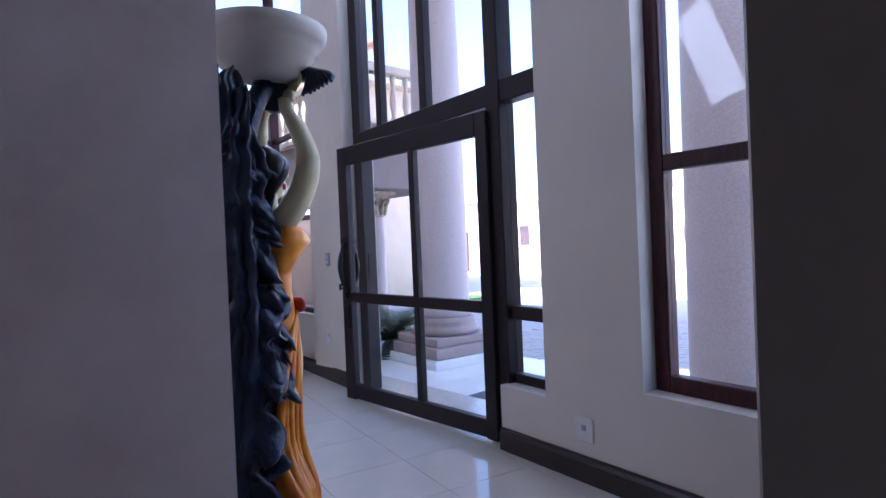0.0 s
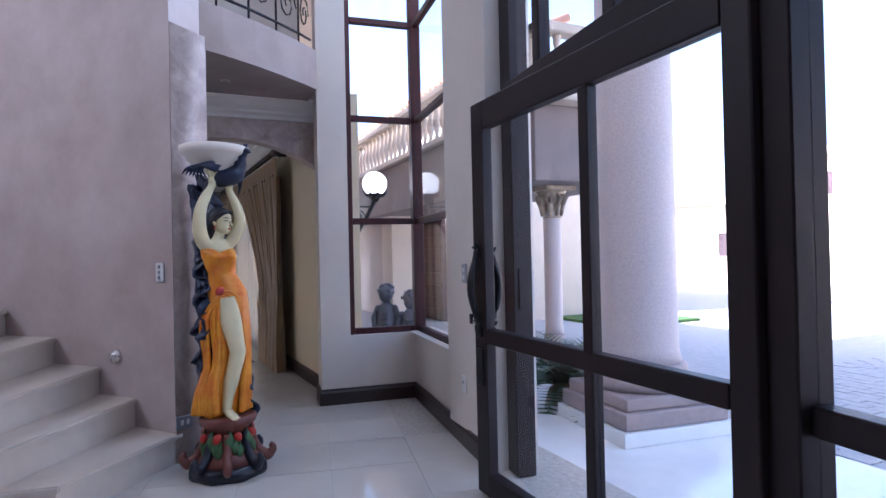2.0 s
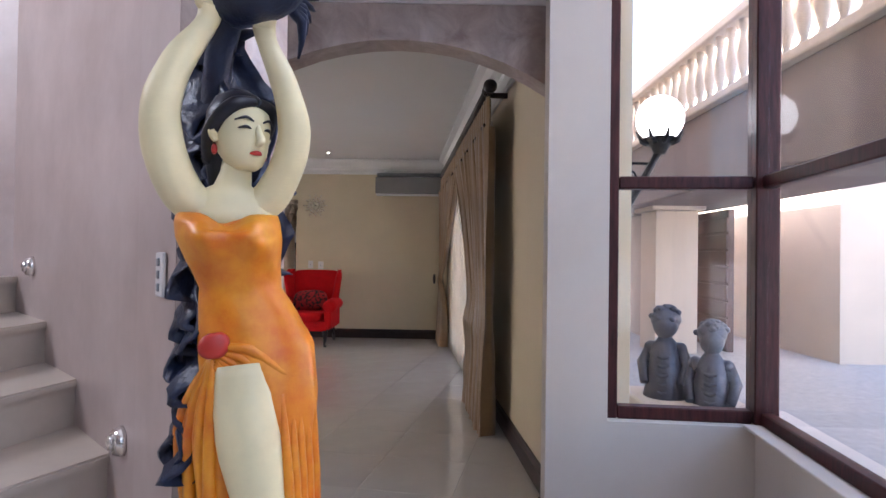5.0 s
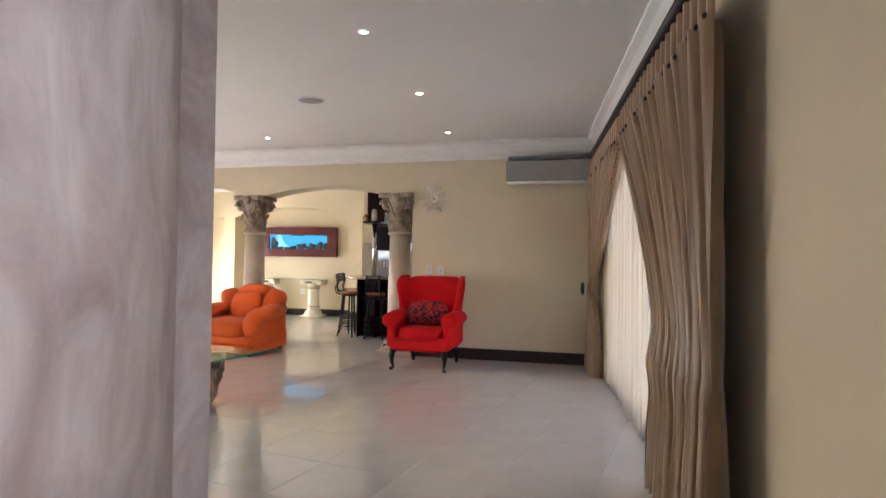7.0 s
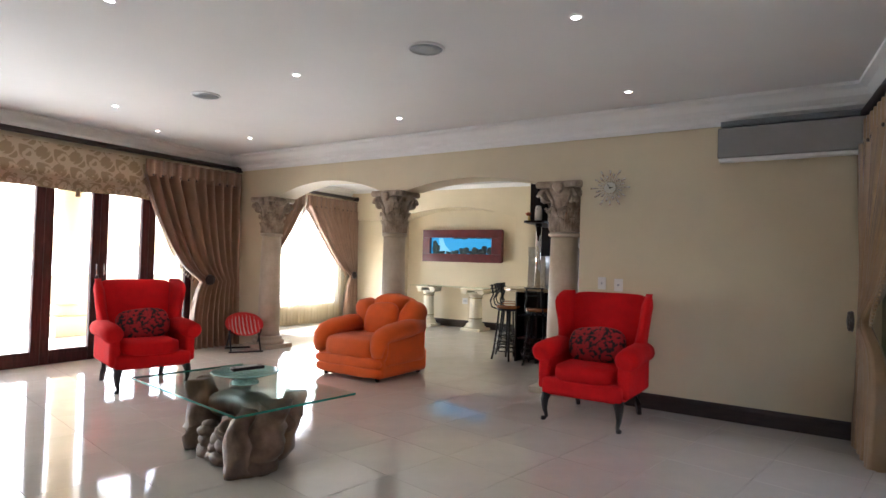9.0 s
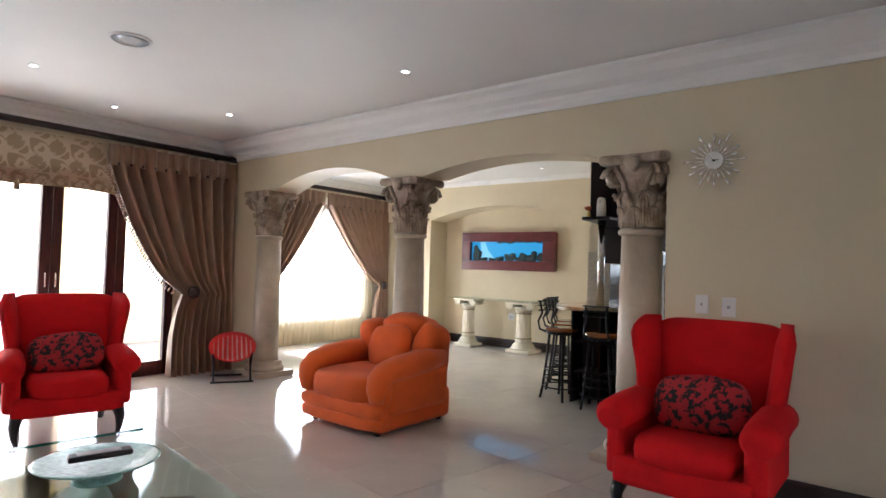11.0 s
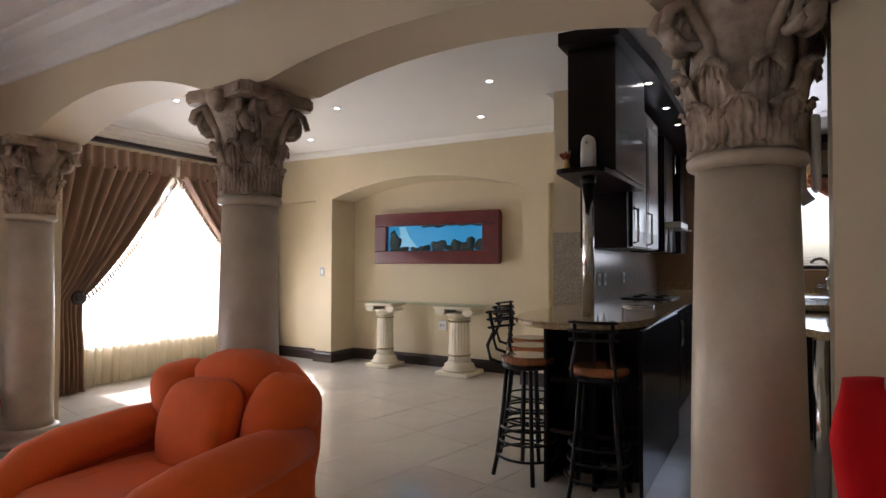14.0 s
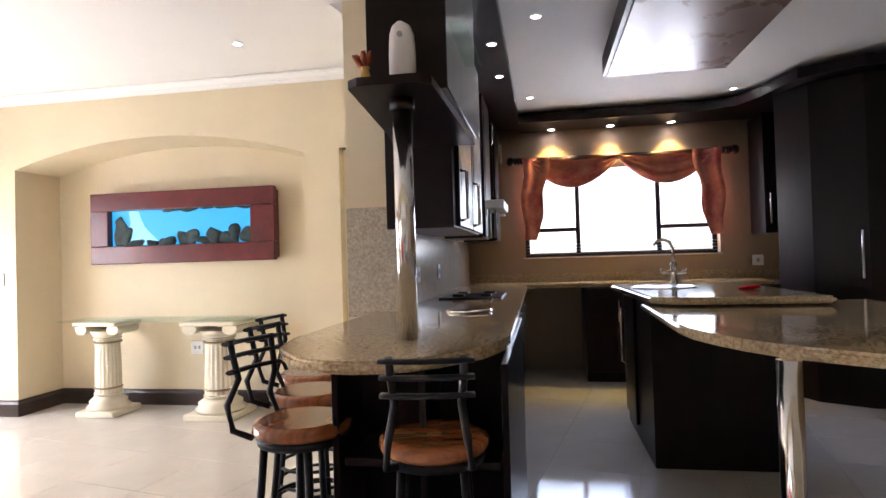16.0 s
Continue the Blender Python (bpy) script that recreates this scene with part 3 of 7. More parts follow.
wall_plate("light_switch", "grey metal two-gang light switch on beige wall", HALL @ pose(-2.40, 0, 1.18), [(0, 0.025, 0.02, 0.03), (0, -0.025, 0.02, 0.03)], GREYPL, 0.085, 0.13)
wall_plate("wall_socket", "white wall socket low on beige wall", HALL @ pose(-2.45, 0, 0.43), [(0, 0.015, 0.02, 0.02)])
wall_plate("wall_socket", "large white double wall socket under the entrance window", HALL @ pose(0.72, 0, 0.28), [(0, 0.01, 0.03, 0.03)], WHITEPL, 0.115, 0.13)
FINM = pose(FIN_A.x, FIN_A.y, 0, 0, 0, math.degrees(math.atan2(-FIN_DIR.y, -FIN_DIR.x)))   # x runs back along the wall, room at -y
wall_plate("light_switch", "white three-gang light switch on mauve plaster", FINM @ pose(-0.115, 0, 1.235), [(0, 0.035, 0.018, 0.022), (0, 0.0, 0.018, 0.022), (0, -0.035, 0.018, 0.022)], WHITEPL, 0.072, 0.125)
wall_plate("wall_socket", "grey metal socket plate low on the plaster wall end", pose(-5.02, 0.40, 0.28, 0, 0, 122), [(-0.02, 0, 0.02, 0.03), (0.02, 0, 0.02, 0.03)], GREYPL, 0.12, 0.085)


def step_light(m):
    th = thing("step_light", "round chrome step light in plaster wall", "wall lamp", m, group="stair step lights")
    bm = B()
    lathe(bm, [(0.05, 0.0), (0.05, 0.012), (0.042, 0.03), (0.034, 0.034)], seg=20)
    part("housing", bm, CHROME, th)
    bm = B()
    lathe(bm, [(0.030, 0.032), (0.024, 0.045), (0.008, 0.05)], seg=16)
    part("cap", bm, CHROME, th)
    return th


s1 = step_light(pose(-5.535, -0.017, 0.66, 0, 0, 42.5) @ pose(0, 0, 0, 90))
copy_thing(s1, pose(-6.52, -1.015, 1.215, 0, 0, 46.5) @ pose(0, 0, 0, 90))

# winding stair: treads fan out from an inner newel
stair = thing("staircase", "winding staircase with cream tiled treads and risers", "stairs")
wallp = [(-5.13, 0.38), (-5.44, 0.12), (-5.67, -0.14), (-6.0, -0.46), (-6.35, -0.83), (-6.80, -1.28), (-6.82, -1.75), (-6.82, -2.3), (-6.6, -3.3)]
inner = [(-4.42, -0.19), (-4.45, -0.48), (-4.45, -0.68), (-4.48, -0.86), (-4.5, -1.02), (-4.5, -1.2), (-4.5, -1.4), (-4.5, -1.6), (-4.5, -1.8)]
RISE = 0.192
for i in range(8):
    a, b, c, dd = wallp[i], wallp[i + 1], inner[i + 1], inner[i]
    z = RISE * (i + 1)
    bm = B()
    prism(bm, [(a[0], a[1]), (b[0], b[1]), c, dd], 0 if i < 2 else z - 0.6, z - 0.036)
    part("riser", bm, STEP, stair)
    d0 = Vector((a[0] - dd[0], a[1] - dd[1])).normalized()
    out = Vector((-d0.y, d0.x)) * -0.02
    if out.dot(Vector((b[0] - a[0], b[1] - a[1]))) > 0:
        out = -out
    bm = B()
    prism(bm, [(a[0] + out.x, a[1] + out.y), (b[0], b[1]), c, (dd[0] + out.x, dd[1] + out.y)], z - 0.036, z)
    bmesh.ops.bevel(bm, geom=list(bm.edges), offset=0.008, segments=2, affect="EDGES")
    part("tread", bm, STEP, stair)

# landing railing
rail = thing("landing_railing", "black wrought iron scroll railing on the curved landing", "railing")
pts = [Vector((x, y, 0)) for x, y in arc]
bm = B()
tube(bm, [(p.x - 0.06, p.y - 0.04, 4.05) for p in pts], 0.022)
part("handrail", bm, IRON, rail)
bm = B()
tube(bm, [(p.x - 0.06, p.y - 0.04, 3.22) for p in pts], 0.012)
part("bottom_bar", bm, IRON, rail)
for a, b in zip(pts, pts[1:]):
    for k in range(1):
        p = a
        q = b
        part("baluster", tube(B(), [(p.x - 0.06, p.y - 0.04, 3.12), (p.x - 0.06, p.y - 0.04, 4.05)], 0.009, seg=6), IRON, rail)
        c = p.lerp(q, 0.5)
        w = (q - p).length / 2
        e = (q - p).normalized()
        bm = B()
        tube(bm, [(c.x - 0.06 + e.x * w * 0.8 * (1 - s / 16) * math.cos(s * 0.75), c.y - 0.04 + e.y * w * 0.8 * (1 - s / 16) * math.cos(s * 0.75), 3.42 + 0.16 * (1 - s / 16) * math.sin(s * 0.75)) for s in range(15)], 0.007, seg=5)
        part("scroll", bm, IRON, rail)

# small ceiling lamp in the lobby
SPOT = glow("lamp_lens", (1.0, 0.93, 0.82), 9.0)
def downlight(m, lit=True, group="lounge downlights", r=0.045):
    th = thing("downlight", "small round recessed ceiling downlight, lit" if lit else "small round recessed ceiling downlight, unlit", "downlight", m, group=group)
    part("trim_ring", lathe(B(), [(r, 0.0), (r, -0.006), (r * 0.72, -0.010), (r * 0.70, 0.0)], seg=18, caps=False), WHITEPL, th)
    part("lens", lathe(B(), [(r * 0.71, -0.004), (r * 0.5, -0.007)], seg=14), SPOT if lit else GREYPL, th)
    return th


downlight(pose(-6.0, 0.75, 2.778), False, "lobby lights")

# ---- statues ----
SKIN = mat("cream_painted_resin", (0.74, 0.66, 0.40), 0.45, scale=8, spread=0.08)
DRESS = mat("orange_painted_resin", (0.62, 0.13, 0.006), 0.38, scale=9, colour2=(0.80, 0.36, 0.02), bump=0.15, bump_scale=30)
FEATHER = mat("dark_blue_painted_resin", (0.006, 0.009, 0.028), 0.36, scale=14, colour2=(0.018, 0.030, 0.075), bump=0.5, bump_scale=40)
HAIR = mat("black_painted_resin", (0.008, 0.009, 0.018), 0.35, scale=25, spread=0.4)
BOWL = mat("white_plaster_bowl", (0.76, 0.70, 0.62), 0.6, scale=10, spread=0.05)
PEDM = mat("brown_painted_base", (0.13, 0.035, 0.025), 0.4, scale=10, colour2=(0.20, 0.07, 0.05))
ROSE = mat("red_painted_rose", (0.45, 0.03, 0.02), 0.4, scale=20)
LEAF = mat("green_painted_leaf", (0.05, 0.12, 0.04), 0.5, scale=20)


def ruffle(bm, path, half, lobes, phase, mi, curl=0.05, thick=0.008):
    """A ruffled, lobed sheet of feathers along a path of (point, side, out) rows."""
    n, m_ = len(path), 15
    front, back = [], []
    for i, (p, side, out) in enumerate(path):
        t = i / (n - 1)
        lobe = 0.5 + 0.5 * math.sin(2 * math.pi * (lobes * t + phase))
        ends = min(1.0, 0.35 + 3 * t, 0.3 + 6 * (1 - t))
        a, b = [], []
        for k in range(m_):
            s = 2 * k / (m_ - 1) - 1
            edge = abs(s) ** 2
            lb = lobe if s < 0 else 0.5 + 0.5 * math.sin(2 * math.pi * (lobes * 1.13 * t + phase + 0.4))
            q = p + side * s * half * ends * (0.72 + 0.42 * lb * edge)
            q = q + Vector((0, 0, -0.07 * edge * lb))
            q = q + out * (curl * edge * math.sin(2 * math.pi * (lobes * 1.9 * t + phase * 3) + 2.2 * s) - 0.5 * half * edge + 0.012 * math.cos(9 * s + 3 * t))
            q = q + Vector((noise.noise(q * 19), noise.noise(q * 19 + Vector((4, 0, 0))), noise.noise(q * 19 + Vector((0, 4, 0))))) * 0.014
            a.append(q + out * thick)
            b.append(q - out * thick)
        front.append(a)
        back.append(b)
    rings(bm, [fr_ + bk_[::-1] for fr_, bk_ in zip(front, back)], mi=mi)


def smooth_tube(bm, pts, radii, seg=12, mi=0, squash=1.0, k=4):
    """A tube through a few points, rounded by a spline."""
    P = [Vector(p) for p in pts]
    out, rr = [], []
    for i in range(len(P) - 1):
        p0, p1, p2, p3 = P[max(i - 1, 0)], P[i], P[i + 1], P[min(i + 2, len(P) - 1)]
        for j in range(k):
            t = j / k
            out.append(0.5 * (2 * p1 + (p2 - p0) * t + (2 * p0 - 5 * p1 + 4 * p2 - p3) * t * t + (3 * p1 - p0 - 3 * p2 + p3) * t ** 3))
            rr.append(radii[i] + (radii[i + 1] - radii[i]) * (3 * t * t - 2 * t ** 3))
    out, rr = out + [P[-1]], rr + [radii[-1]]
    loops, u = [], None
    for i, p in enumerate(out):
        d = (out[min(i + 1, len(out) - 1)] - out[max(i - 1, 0)]).normalized()
        if u is None:
            u = d.cross(Vector((0, 0, 1)) if abs(d.z) < 0.9 else Vector((0, 1, 0)))
        u = (u - d * u.dot(d)).normalized()
        v = d.cross(u)
        loops.append([p + (u * math.cos(a) + v * math.sin(a) * squash) * rr[i] for a in (2 * math.pi * q / seg for q in range(seg))])
    rings(bm, loops, mi=mi)


def statue(m, label):
    """A plain painted figure under a bowl; it looks along -y."""
    bm = B()
    rnd = random.Random(3)
    # octagonal base with scroll feet and painted leaves
    lathe(bm, [(0.225, 0.0), (0.24, 0.015), (0.24, 0.045), (0.215, 0.06)], seg=8, mi=3)
    lathe(bm, [(0.205, 0.055), (0.16, 0.10), (0.125, 0.17), (0.13, 0.215), (0.165, 0.235), (0.17, 0.262), (0.155, 0.27)], seg=16, mi=5)
    for k in range(8):
        a = k * math.pi / 4 + 0.39
        c, s = math.cos(a), math.sin(a)
        smooth_tube(bm, [(0.13 * c, 0.13 * s, 0.20), (0.16 * c, 0.16 * s, 0.11), (0.225 * c, 0.225 * s, 0.06), (0.262 * c, 0.262 * s, 0.085), (0.245 * c, 0.245 * s, 0.112)], [0.02, 0.026, 0.028, 0.024, 0.012], seg=8, mi=5 if k % 2 else 3)
        for q in range(3):
            b = a + 0.26 + (q - 1) * 0.18
            smooth_tube(bm, [(0.13 * math.cos(b), 0.13 * math.sin(b), 0.215 - 0.02 * q), (0.155 * math.cos(b), 0.155 * math.sin(b), 0.17 - 0.02 * q), (0.16 * math.cos(b), 0.16 * math.sin(b), 0.13 - 0.02 * q)], [0.006, 0.03, 0.004], seg=6, mi=7, squash=0.35, k=2)
        blob(bm, (0.145 * math.cos(a + 0.4), 0.145 * math.sin(a + 0.4), 0.185), (0.05, 0.05, 0.045), 2, mi=6, nu=10, nv=6, wob=0.012)
    # body from hem to bust: centre x, centre y, half width, half depth
    rows = [(0.27, -0.035, 0.0, 0.100, 0.08), (0.36, -0.025, 0.0, 0.088, 0.08), (0.50, -0.005, 0.0, 0.088, 0.082), (0.66, 0.012, -0.005, 0.097, 0.086), (0.80, 0.018, -0.005, 0.112, 0.092), (0.93, 0.02, 0.0, 0.119, 0.097), (1.03, 0.012, 0.0, 0.117, 0.092), (1.10, -0.005, 0.0, 0.098, 0.078), (1.16, -0.022, -0.004, 0.080, 0.066), (1.22, -0.035, -0.012, 0.092, 0.074), (1.275, -0.044, -0.018, 0.102, 0.084), (1.31, -0.048, -0.016, 0.102, 0.080), (1.335, -0.05, -0.004, 0.098, 0.060)]
    loops = []
    N = 64
    for i in range(len(rows) - 1):
        for j in range(5):
            t = j / 5
            z, cx, cy, w, d_ = [rows[i][q] + (rows[i + 1][q] - rows[i][q]) * t for q in range(5)]
            lp = []
            for k in range(N):
                a = 2 * math.pi * k / N
                x, y = math.cos(a), math.sin(a)
                f = 1.0
                if z < 1.06:
                    drop = min(1.0, (1.06 - z) / 0.5)
                    f += drop * (0.065 * math.sin(6 * a + 9 * (z - 0.5)) + 0.03 * math.sin(11 * a - 6 * z))
                    g = math.atan2(y, x) + math.pi / 2 + 0.25
                    if z < 0.98:
                        f -= min(1.0, (0.98 - z) / 0.12) * 0.42 * math.exp(-(g / (0.26 + 0.30 * (0.98 - z))) ** 2)
                    f += 0.30 * max(0, 0.45 - z) * (1 if y < 0.3 else 0.4)
                else:
                    f += 0.016 * math.sin(6 * a + 40 * z) * (1 if z < 1.22 else 0.3)
                px, py = cx + w * x * f, cy + d_ * y * f
                if 1.20 < z < 1.335:
                    for q in (-1, 1):
                        py -= 0.030 * math.exp(-((px - cx - q * 0.047) / 0.036) ** 2 - ((z - 1.27) / 0.042) ** 2) * (1 if y < 0 else 0)
                if z > 1.29:
                    lp.append((px, py, z - 0.03 * math.exp(-((px - cx) / 0.03) ** 2) * (1 if y < 0 else 0)))
                else:
                    lp.append((px, py, z))
            loops.append(lp)
    rings(bm, loops, mi=1)
    # gathered folds sweeping from the rose across the hip and down the side
    for k in range(7):
        z1 = 1.05 - 0.07 * k
        smooth_tube(bm, [(-0.065, -0.076, 1.035 - 0.006 * k), (0.0, -0.088 + 0.004 * k, 1.03 - 0.028 * k), (0.075, -0.068, z1 - 0.075), (0.114, -0.02, z1 - 0.02), (0.092, 0.045, z1 + 0.0)], [0.006, 0.011, 0.013, 0.010, 0.004], seg=7, mi=1)
    for k in range(6):
        x0 = -0.075 - 0.012 * k
        smooth_tube(bm, [(-0.07, -0.074, 1.02), (x0 + 0.002 - 0.006 * (k % 2), -0.066 + 0.02 * k, 0.85), (x0 + 0.010 * (k % 3), -0.062 + 0.022 * k, 0.62 - 0.03 * (k % 2)), (x0 - 0.035, -0.08 + 0.02 * k, 0.42), (x0 - 0.02 - 0.008 * k, -0.07 + 0.02 * k, 0.29)], [0.006, 0.013, 0.015, 0.024, 0.02], seg=7, mi=1)
    for k in range(5):
        smooth_tube(bm, [(0.06 + 0.016 * k, -0.085 + 0.012 * k, 0.94), (0.075 + 0.014 * k, -0.095 + 0.016 * k, 0.7), (0.06 + 0.017 * k, -0.09 + 0.016 * k, 0.45), (0.045 + 0.022 * k, -0.09 + 0.018 * k, 0.285)], [0.006, 0.014, 0.015, 0.018], seg=7, mi=1)
    blob(bm, (-0.068, -0.086, 1.04), (0.055, 0.034, 0.055), 2.2, mi=6, nu=12, nv=8, wob=0.012)
    # bare legs in the slit
    smooth_tube(bm, [(-0.012, -0.035, 0.99), (0.0, -0.062, 0.86), (0.028, -0.085, 0.70), (0.03, -0.088, 0.64), (0.002, -0.066, 0.50), (-0.022, -0.058, 0.37), (-0.03, -0.062, 0.30)], [0.068, 0.066, 0.050, 0.047, 0.046, 0.031, 0.027], seg=16, mi=0)
    smooth_tube(bm, [(-0.03, -0.055, 0.31), (-0.026, -0.10, 0.292), (-0.018, -0.15, 0.278), (-0.014, -0.172, 0.272)], [0.03, 0.028, 0.024, 0.012], seg=10, mi=0, squash=0.75)
    for q in range(5):
        smooth_tube(bm, [(-0.034 + 0.009 * q, -0.155, 0.276), (-0.036 + 0.0105 * q, -0.18 + 0.004 * q, 0.272)], [0.007, 0.006], seg=6, mi=0, k=2)
    # shoulders, neck, head turned to her side
    loops = []
    for z, cx, cy, w, d_ in ((1.295, -0.049, -0.008, 0.092, 0.058), (1.335, -0.05, -0.002, 0.094, 0.053), (1.362, -0.048, 0.0, 0.088, 0.046), (1.382, -0.046, 0.002, 0.064, 0.038), (1.40, -0.042, 0.002, 0.037, 0.033), (1.43, -0.036, -0.004, 0.031, 0.031), (1.46, -0.032, -0.008, 0.03, 0.031)):
        loops.append([(cx + w * math.cos(a), cy + d_ * math.sin(a), z) for a in (2 * math.pi * k / 28 for k in range(28))])
    rings(bm, loops, mi=0)
    head = pose(-0.028, -0.012, 1.515, 4, 0, 32)
    loops = []
    for z, w, d_, y0 in ((-0.082, 0.018, 0.016, -0.03), (-0.07, 0.034, 0.038, -0.022), (-0.045, 0.046, 0.054, -0.012), (-0.015, 0.052, 0.062, -0.004), (0.02, 0.055, 0.067, 0.0), (0.05, 0.053, 0.066, 0.004), (0.075, 0.04, 0.05, 0.008), (0.088, 0.018, 0.022, 0.01)):
        loops.append([tuple(head @ Vector((w * math.cos(a), y0 + d_ * math.sin(a), z))) for a in (2 * math.pi * k / 28 for k in range(28))])
    rings(bm, loops, mi=0)
    hd = lambda x, y, z: tuple(head @ Vector((x, y, z)))
    smooth_tube(bm, [hd(0, -0.062, 0.022), hd(0, -0.070, 0.0), hd(0, -0.079, -0.018), hd(0, -0.066, -0.026)], [0.004, 0.007, 0.0095, 0.005], seg=8, mi=0)
    smooth_tube(bm, [hd(-0.016, -0.058, -0.046), hd(0, -0.068, -0.044), hd(0.016, -0.058, -0.046)], [0.002, 0.006, 0.002], seg=8, mi=6)
    for q in (-1, 1):
        smooth_tube(bm, [hd(q * 0.010, -0.064, 0.026), hd(q * 0.026, -0.062, 0.033), hd(q * 0.042, -0.048, 0.025)], [0.002, 0.0034, 0.0015], seg=6, mi=3)
        smooth_tube(bm, [hd(q * 0.012, -0.0625, 0.008), hd(q * 0.024, -0.061, 0.012), hd(q * 0.036, -0.052, 0.008)], [0.0015, 0.004, 0.0015], seg=6, mi=3)
        smooth_tube(bm, [hd(q * 0.052, -0.006, 0.014), hd(q * 0.060, 0.002, 0.0), hd(q * 0.053, -0.002, -0.022)], [0.006, 0.011, 0.006], seg=7, mi=0)
        blob(bm, hd(q * 0.056, -0.002, -0.04), (0.012, 0.012, 0.026), 2, mi=6, nu=8, nv=6)
        smooth_tube(bm, [hd(0, -0.050, 0.072), hd(q * 0.036, -0.040, 0.062), hd(q * 0.054, -0.012, 0.03), hd(q * 0.052, 0.022, -0.01), hd(q * 0.03, 0.05, -0.06)], [0.012, 0.017, 0.017, 0.02, 0.022], seg=8, mi=3)
    loops = []
    for z, w, d_, y0 in ((-0.14, 0.03, 0.02, 0.05), (-0.07, 0.046, 0.034, 0.045), (0.0, 0.06, 0.055, 0.026), (0.05, 0.06, 0.064, 0.016), (0.085, 0.046, 0.054, 0.012), (0.105, 0.018, 0.02, 0.012)):
        loops.append([tuple(head @ Vector((w * math.cos(a) * (1 + 0.03 * math.sin(9 * a)), y0 + d_ * math.sin(a), z))) for a in (2 * math.pi * k / 28 for k in range(28))])
    rings(bm, loops, mi=3)
    # raised arms and hands
    smooth_tube(bm, [(-0.085, 0.0, 1.335), (-0.132, -0.012, 1.37), (-0.165, -0.045, 1.46), (-0.170, -0.065, 1.56), (-0.142, -0.06, 1.66), (-0.095, -0.05, 1.75), (-0.085, -0.055, 1.79)], [0.045, 0.043, 0.040, 0.036, 0.031, 0.022, 0.024], seg=14, mi=0)
    smooth_tube(bm, [(-0.012, 0.0, 1.34), (0.03, 0.0, 1.37), (0.066, -0.025, 1.45), (0.078, -0.045, 1.53), (0.058, -0.045, 1.63), (0.022, -0.035, 1.73), (0.014, -0.042, 1.77)], [0.04, 0.04, 0.036, 0.033, 0.028, 0.021, 0.024], seg=14, mi=0)
    for hx, hy, hz, dx in ((-0.088, -0.062, 1.79, -0.02), (0.012, -0.055, 1.77, 0.02)):
        blob(bm, (hx, hy, hz + 0.012), (0.056, 0.03, 0.06), 2.4, mi=0, nu=12, nv=8)
        for f in range(4):
            smooth_tube(bm, [(hx + (f - 1.5) * 0.013, hy - 0.008, hz + 0.03), (hx + dx * 0.6 + (f - 1.5) * 0.016, hy - 0.02, hz + 0.07), (hx + dx + (f - 1.5) * 0.018, hy - 0.012, hz + 0.10 - 0.008 * abs(f - 1.2))], [0.009, 0.0085, 0.005], seg=6, mi=0, k=2)
        smooth_tube(bm, [(hx - dx, hy - 0.01, hz), (hx - dx * 1.7, hy - 0.02, hz + 0.04)], [0.01, 0.006], seg=6, mi=0, k=2)
    # stepped bowl
    lathe(bm, [(0.06, 1.85), (0.105, 1.866), (0.112, 1.895), (0.135, 1.900), (0.139, 1.93), (0.158, 1.935), (0.162, 1.965), (0.186, 1.975), (0.198, 2.0), (0.201, 2.03), (0.188, 2.037), (0.15, 1.975), (0.05, 1.93)], cx=-0.055, seg=36, mi=4)
    # peacock under the bowl: body, raised neck, spread wing
    smooth_tube(bm, [(-0.06, -0.03, 1.80), (-0.02, -0.06, 1.82), (0.03, -0.085, 1.84), (0.06, -0.10, 1.90), (0.07, -0.125, 1.97), (0.085, -0.15, 2.0), (0.098, -0.175, 1.985)], [0.05, 0.066, 0.062, 0.042, 0.024, 0.022, 0.006], seg=12, mi=2)
    for k in range(4):
        smooth_tube(bm, [(0.082, -0.145, 2.015), (0.085 + 0.008 * (k - 1.5), -0.14, 2.05)], [0.003, 0.006], seg=5, mi=2, k=2)
    for k in range(11):
        d0 = k / 10
        smooth_tube(bm, [(-0.03 - 0.05 * d0, -0.09, 1.885 - 0.03 * d0), (-0.12 - 0.05 * d0, -0.115, 1.91 - 0.03 * d0), (-0.16 - 0.085 * d0, -0.10, 1.87 - 0.01 * d0), (-0.17 - 0.10 * d0 + 0.05 * (k % 2), -0.085, 1.80 + 0.02 * d0)], [0.012, 0.022, 0.02, 0.005], seg=8, mi=2, squash=0.5, k=3)
    for k in range(6):
        smooth_tube(bm, [(0.04, -0.05, 1.83), (0.09, -0.03, 1.85 - 0.012 * k), (0.125 - 0.008 * k, -0.01, 1.86 - 0.03 * k)], [0.02, 0.018, 0.004], seg=7, mi=2, squash=0.5, k=2)
    # long tail: ruffled sheets that wind from her right round the back to the base
    def tail(c0, c1, a0, a1, z0, z1, n=110):
        rows_ = []
        for i in range(n):
            t = i / (n - 1)
            a = a0 + (a1 - a0) * t ** 2
            out, side = Vector((math.sin(a), math.cos(a), 0)), Vector((math.cos(a), -math.sin(a), 0))
            c = Vector((c0[0], c0[1], 0)).lerp(Vector((c1[0], c1[1], 0)), t ** 1.5)
            rows_.append((c + Vector((0.012 * math.sin(7 * t), 0.012 * math.cos(5 * t), z0 + (z1 - z0) * t)), side, out))
        return rows_
    smooth_tube(bm, [(-0.05, 0.0, 1.84), (-0.085, 0.09, 1.66), (-0.09, 0.13, 1.3), (-0.07, 0.13, 0.95), (-0.02, 0.13, 0.6), (0.03, 0.12, 0.27)], [0.035, 0.03, 0.028, 0.028, 0.03, 0.05], seg=12, mi=2)
